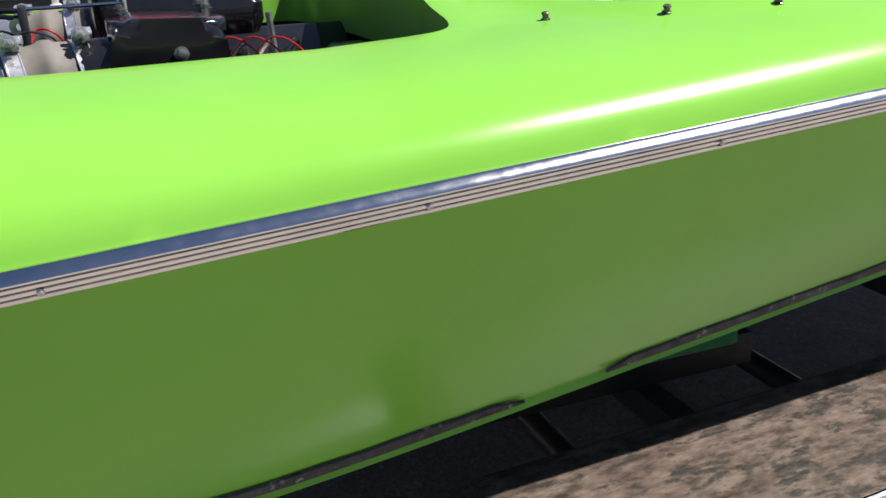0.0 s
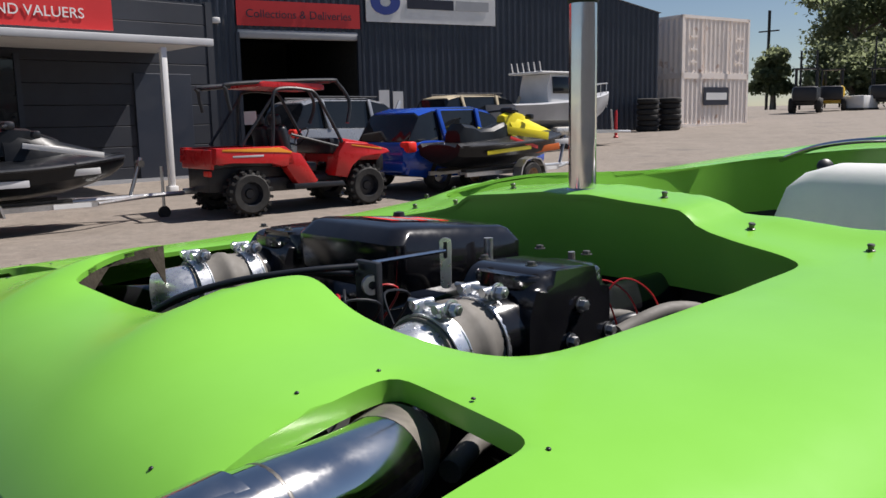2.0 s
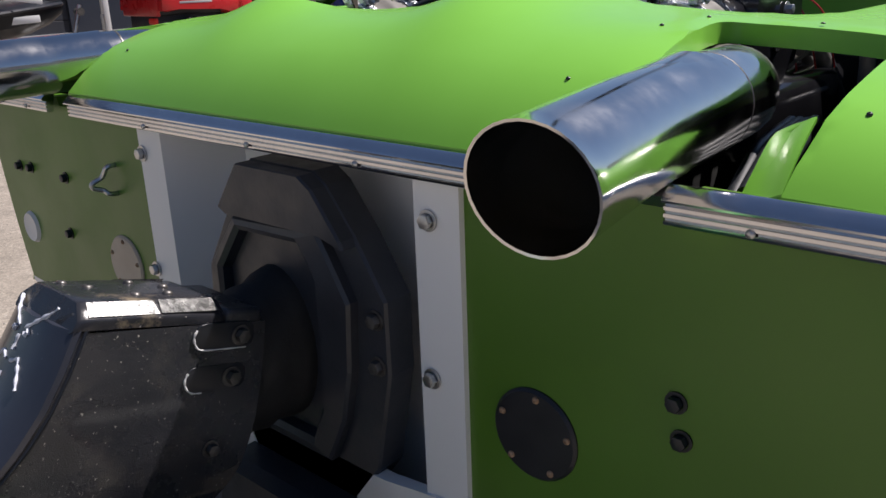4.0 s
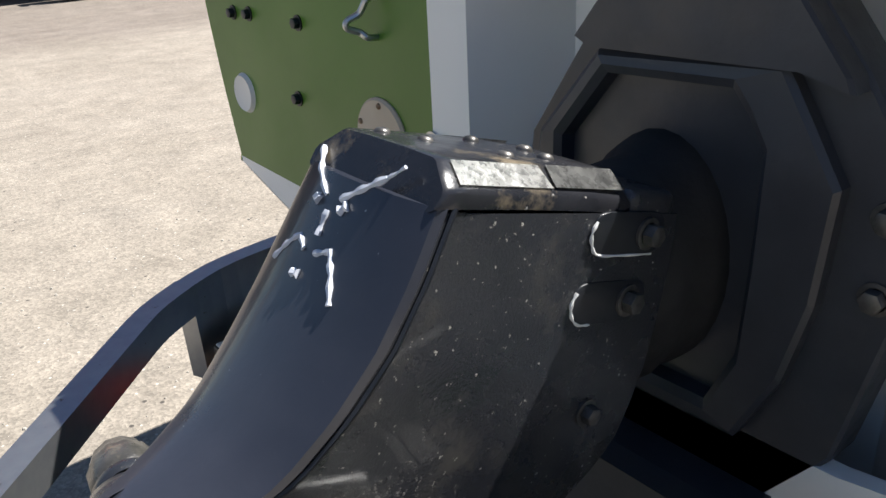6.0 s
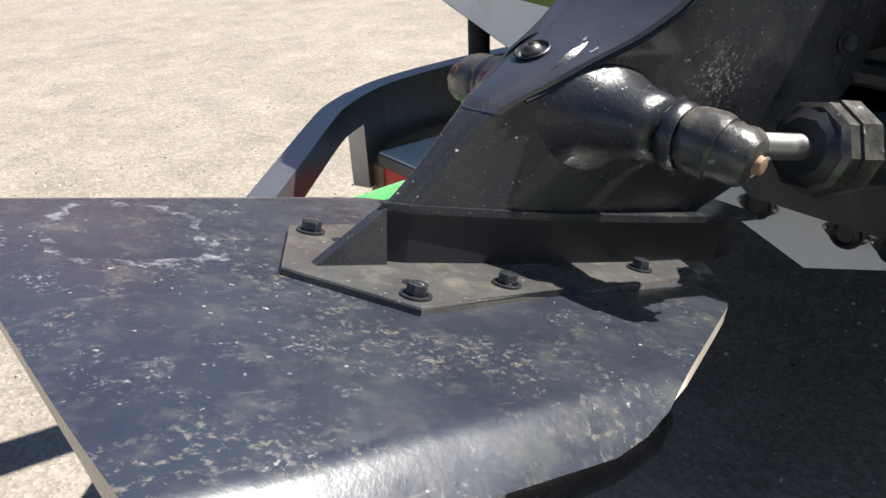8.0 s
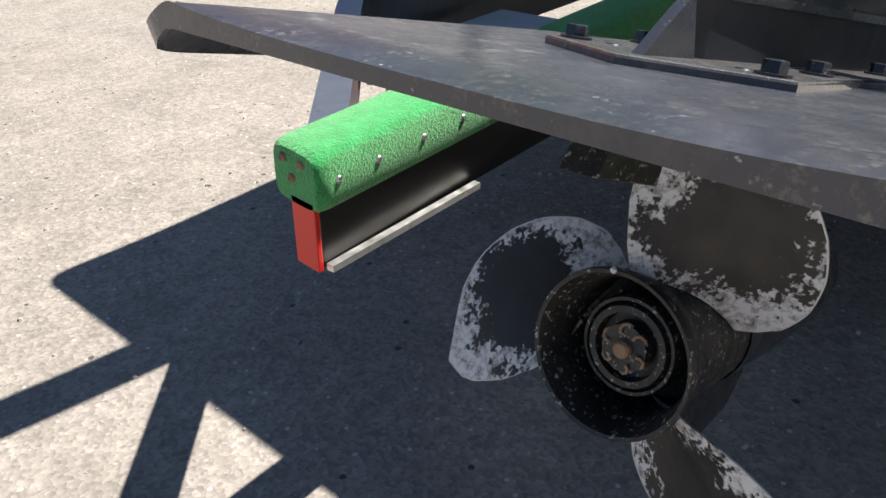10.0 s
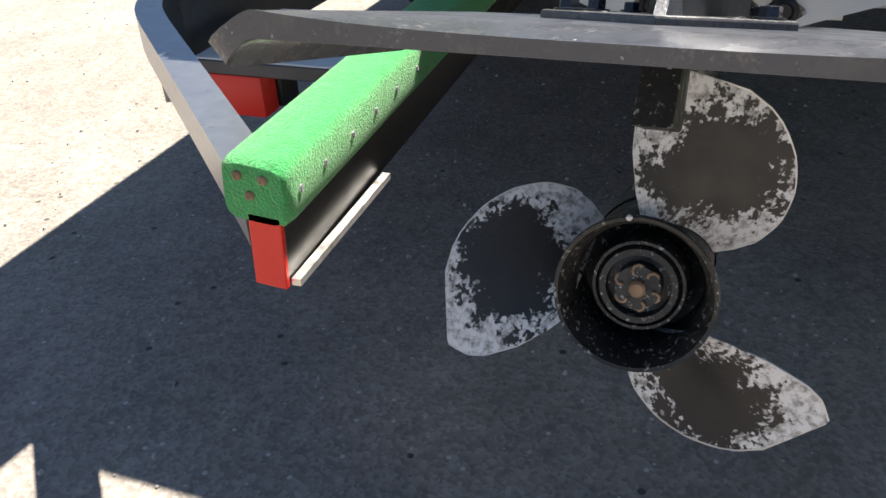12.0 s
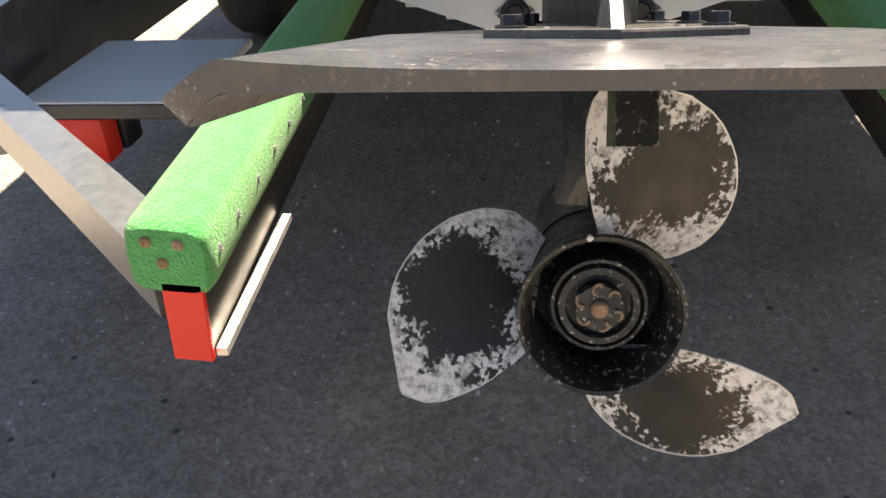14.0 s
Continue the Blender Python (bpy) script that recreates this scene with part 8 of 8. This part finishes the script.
cabin_boat()
cage = thing("mesh_cage", "galvanised mesh storage cage standing by shed", "cage", at=(24.6, 18.4, gz(24.6, 18.4)))
for k in range(9):
    part("upright", tube([(-1 + 0.25 * k, 0, 0), (-1 + 0.25 * k, 0, 2.2)], 0.012, 5), STEEL, cage)
for k in range(8):
    part("crossbar", tube([(-1, 0, 0.1 + 0.3 * k), (1, 0, 0.1 + 0.3 * k)], 0.012, 5), STEEL, cage)


# ---- far end of the yard: machines and trees ----
def machine(x, y, m, big):
    c = thing("forklift", "parked yard forklift seen far off", "forklift", "yard machines")
    c.matrix_world = Matrix.Translation((x, y, gz(x, y))) @ Matrix.Rotation(radians(20), 4, "Z")
    part("body", box((2.4, 1.5, 1.1), pose(0, 0, 1.0), 0.15), m, c)
    part("counterweight", box((0.8, 1.4, 0.9), pose(-1.3, 0, 1.1), 0.2), BLACK_PLASTIC, c)
    for s in (-1, 1):
        part("mast", box((0.14, 0.12, big), pose(1.4, s * 0.45, big / 2 + 0.2)), BLACK_PLASTIC, c, smooth=False)
        part("guard_post", tube([(0.7, s * 0.6, 1.5), (0.4, s * 0.6, 2.6)], 0.05, 6), BLACK_PLASTIC, c)
        part("guard_post", tube([(-0.7, s * 0.6, 1.5), (-0.6, s * 0.6, 2.6)], 0.05, 6), BLACK_PLASTIC, c)
        for px in (-0.9, 0.9):
            wheel_part(c, px, s * 0.75, 0.45, 0.45, 0.3, BLACK_PLASTIC)
    part("guard_roof", box((1.3, 1.4, 0.08), pose(-0.1, 0, 2.62)), BLACK_PLASTIC, c, smooth=False)


Y_MACH = surf("machine_yellow", (0.6, 0.38, 0.03), (0.66, 0.42, 0.04), 2.0, 0.5)
for x, y, m, big in ((51.0, 21.0, BLACK_PLASTIC, 3.6), (56.0, 21.5, Y_MACH, 2.4), (59.0, 19.5, BLACK_PLASTIC, 4.6), (63, 19.5, SIGN_GREY, 3.0), (66.0, 18.5, Y_MACH, 2.2)):
    machine(x, y, m, big)
for k, (x, y, w, h, m) in enumerate(((57, 20.0, 2.5, 0.9, PAINT_WHITE), (60.5, 18.3, 3.0, 0.8, Y_MACH), (63, 17.2, 2.2, 1.0, RUST), (66, 16.8, 2.6, 0.7, PAINT_WHITE))):
    cr = thing("crate", "low weathered crate on a pallet at the yard's far edge", "crate", "far crates", at=(x, y, gz(x, y)))
    part("crate_body", box((w, 1.2, h), pose(0, 0, h / 2), 0.05), m, cr)
    part("pallet", box((w + 0.1, 1.3, 0.14), pose(0, 0, 0.05)), TIMBER, cr, smooth=False)

LEAF = surf("gum_leaf", (0.085, 0.11, 0.05), (0.125, 0.15, 0.08), 0.6, 0.6, 0.75)

def thin_leaf(m):
    """Lets half of the light through the leaf."""
    nd, ln = m.node_tree.nodes, m.node_tree.links
    thru, both = nd.new("ShaderNodeBsdfTranslucent"), nd.new("ShaderNodeMixShader")
    thru.inputs["Color"].default_value = (0.32, 0.37, 0.2, 1)
    both.inputs[0].default_value = 0.5
    ln.new(nd["Principled BSDF"].outputs[0], both.inputs[1])
    ln.new(thru.outputs[0], both.inputs[2])
    ln.new(both.outputs[0], nd["Material Output"].inputs["Surface"])


thin_leaf(LEAF)
BARK = surf("gum_bark", (0.2, 0.16, 0.12), (0.3, 0.25, 0.2), 3.0, 0.85, bump=0.4, bump_scale=8.0)


def tree(x, y, h, spread, seed):
    rng = random.Random(seed)
    t = thing("tree", "tall grey-green gum tree behind the yard", "tree", "trees behind the yard", at=(x, y, gz(x, y) - 0.1))
    trunk = spline([(0, 0, 0), (0.15, 0.1, h * 0.25), (-0.1, 0.2, h * 0.5), (0.2, 0, h * 0.8)], 4)
    bm = tube(trunk, [0.35 * (1 - 0.8 * k / (len(trunk) - 1)) for k in range(len(trunk))], 8)
    ends = []
    for k in range(11):
        a, z0 = rng.uniform(0, 6.28), h * rng.uniform(0.22, 0.75)
        r = spread * rng.uniform(0.45, 0.95)
        e = Vector((math.cos(a) * r, math.sin(a) * r, z0 + h * rng.uniform(0.08, 0.25)))
        tube(spline([(0, 0, z0), e * 0.5 + Vector((0, 0, z0 * 0.5 + 0.3)), e], 3), [0.14, 0.13, 0.12, 0.1, 0.08, 0.06, 0.04], 5, bm=bm)
        ends.append(e)
    part("trunk", bm, BARK, t)
    verts, faces = [], []
    for e in ends + [Vector((0, 0, h * 0.92)), Vector((spread * 0.3, 0, h * 0.8)), Vector((-spread * 0.3, 0.3, h * 0.75))]:
        for _ in range(620):
            d = Vector((rng.gauss(0, 1), rng.gauss(0, 1), rng.gauss(0, 0.75)))
            p = e + d * spread * 0.17
            s = rng.uniform(0.14, 0.34)
            u = Vector((rng.gauss(0, 1), rng.gauss(0, 1), rng.gauss(0, 1))).normalized() * s
            w = u.cross(Vector((rng.gauss(0, 1), rng.gauss(0, 1), 1))).normalized() * s * 0.5
            n = len(verts)
            verts += [p - u, p + w, p + u, p - w]
            faces.append((n, n + 1, n + 2, n + 3))
    me = bpy.data.meshes.new("crown")
    me.from_pydata([tuple(v) for v in verts], [], faces)
    me.materials.append(LEAF)
    cr = new("crown", me)
    cr.parent = t
    cr["kind"] = "stuff"


for x, y, h, s, k in ((83, 30.2, 13.5, 4.8, 1), (86, 28, 15, 6, 2), (92, 25, 14, 6, 3), (84, 24, 12, 5, 4), (97, 35, 14, 5.5, 5), (98, 20, 13, 6, 6), (78, 35.8, 5.8, 2.0, 7), (90, 14, 13, 6, 8), (104, 30, 14, 7, 9), (77, 28.2, 5.5, 4.0, 10), (79, 25, 5, 4.5, 11), (80, 21, 5.5, 5, 12), (82, 17, 5, 4.5, 13)):
    tree(x, y, h, s, k)
pl_ = thing("power_pole", "distant timber power pole with crossarm", "pole", at=(86, 40.3, gz(86, 40.3)))
part("post", tube([(0, 0, 0), (0, 0, 10.3)], 0.16, 8), TIMBER, pl_)
part("crossarm", box((0.12, 2.2, 0.14), pose(0, 0, 8.2)), TIMBER, pl_, smooth=False)

PALE_SHEET = surf("pale_sheet", (0.36, 0.37, 0.38), (0.44, 0.45, 0.46), 0.8, 0.5, 0.65, grime=(0.3, 0.28, 0.25), grime_scale=0.9, grime_cut=0.58)
# plain unseen wall, added on the boat's back side to shape light and reflections
wl = bmesh.new()
corr = []
for k in range(241):
    x = -32 + 0.3 * k
    corr.append((x, -13.0 + (0.05 if k % 2 else 0.0)))
ra = [wl.verts.new((x, y, -0.1)) for x, y in corr] + [wl.verts.new((40.0, -13.3, -0.1)), wl.verts.new((-32.0, -13.3, -0.1))]
rb = [wl.verts.new((v.co.x, v.co.y, 4.6)) for v in ra]
for k in range(len(ra)):
    wl.faces.new((ra[k], ra[(k + 1) % len(ra)], rb[(k + 1) % len(ra)], rb[k]))
wl.faces.new(rb)
tagged(part("unseen_fill_wall", wl, PALE_SHEET, None, smooth=False), "unseen pale corrugated wall added to shape light on the boat", "wall", kind="structure")
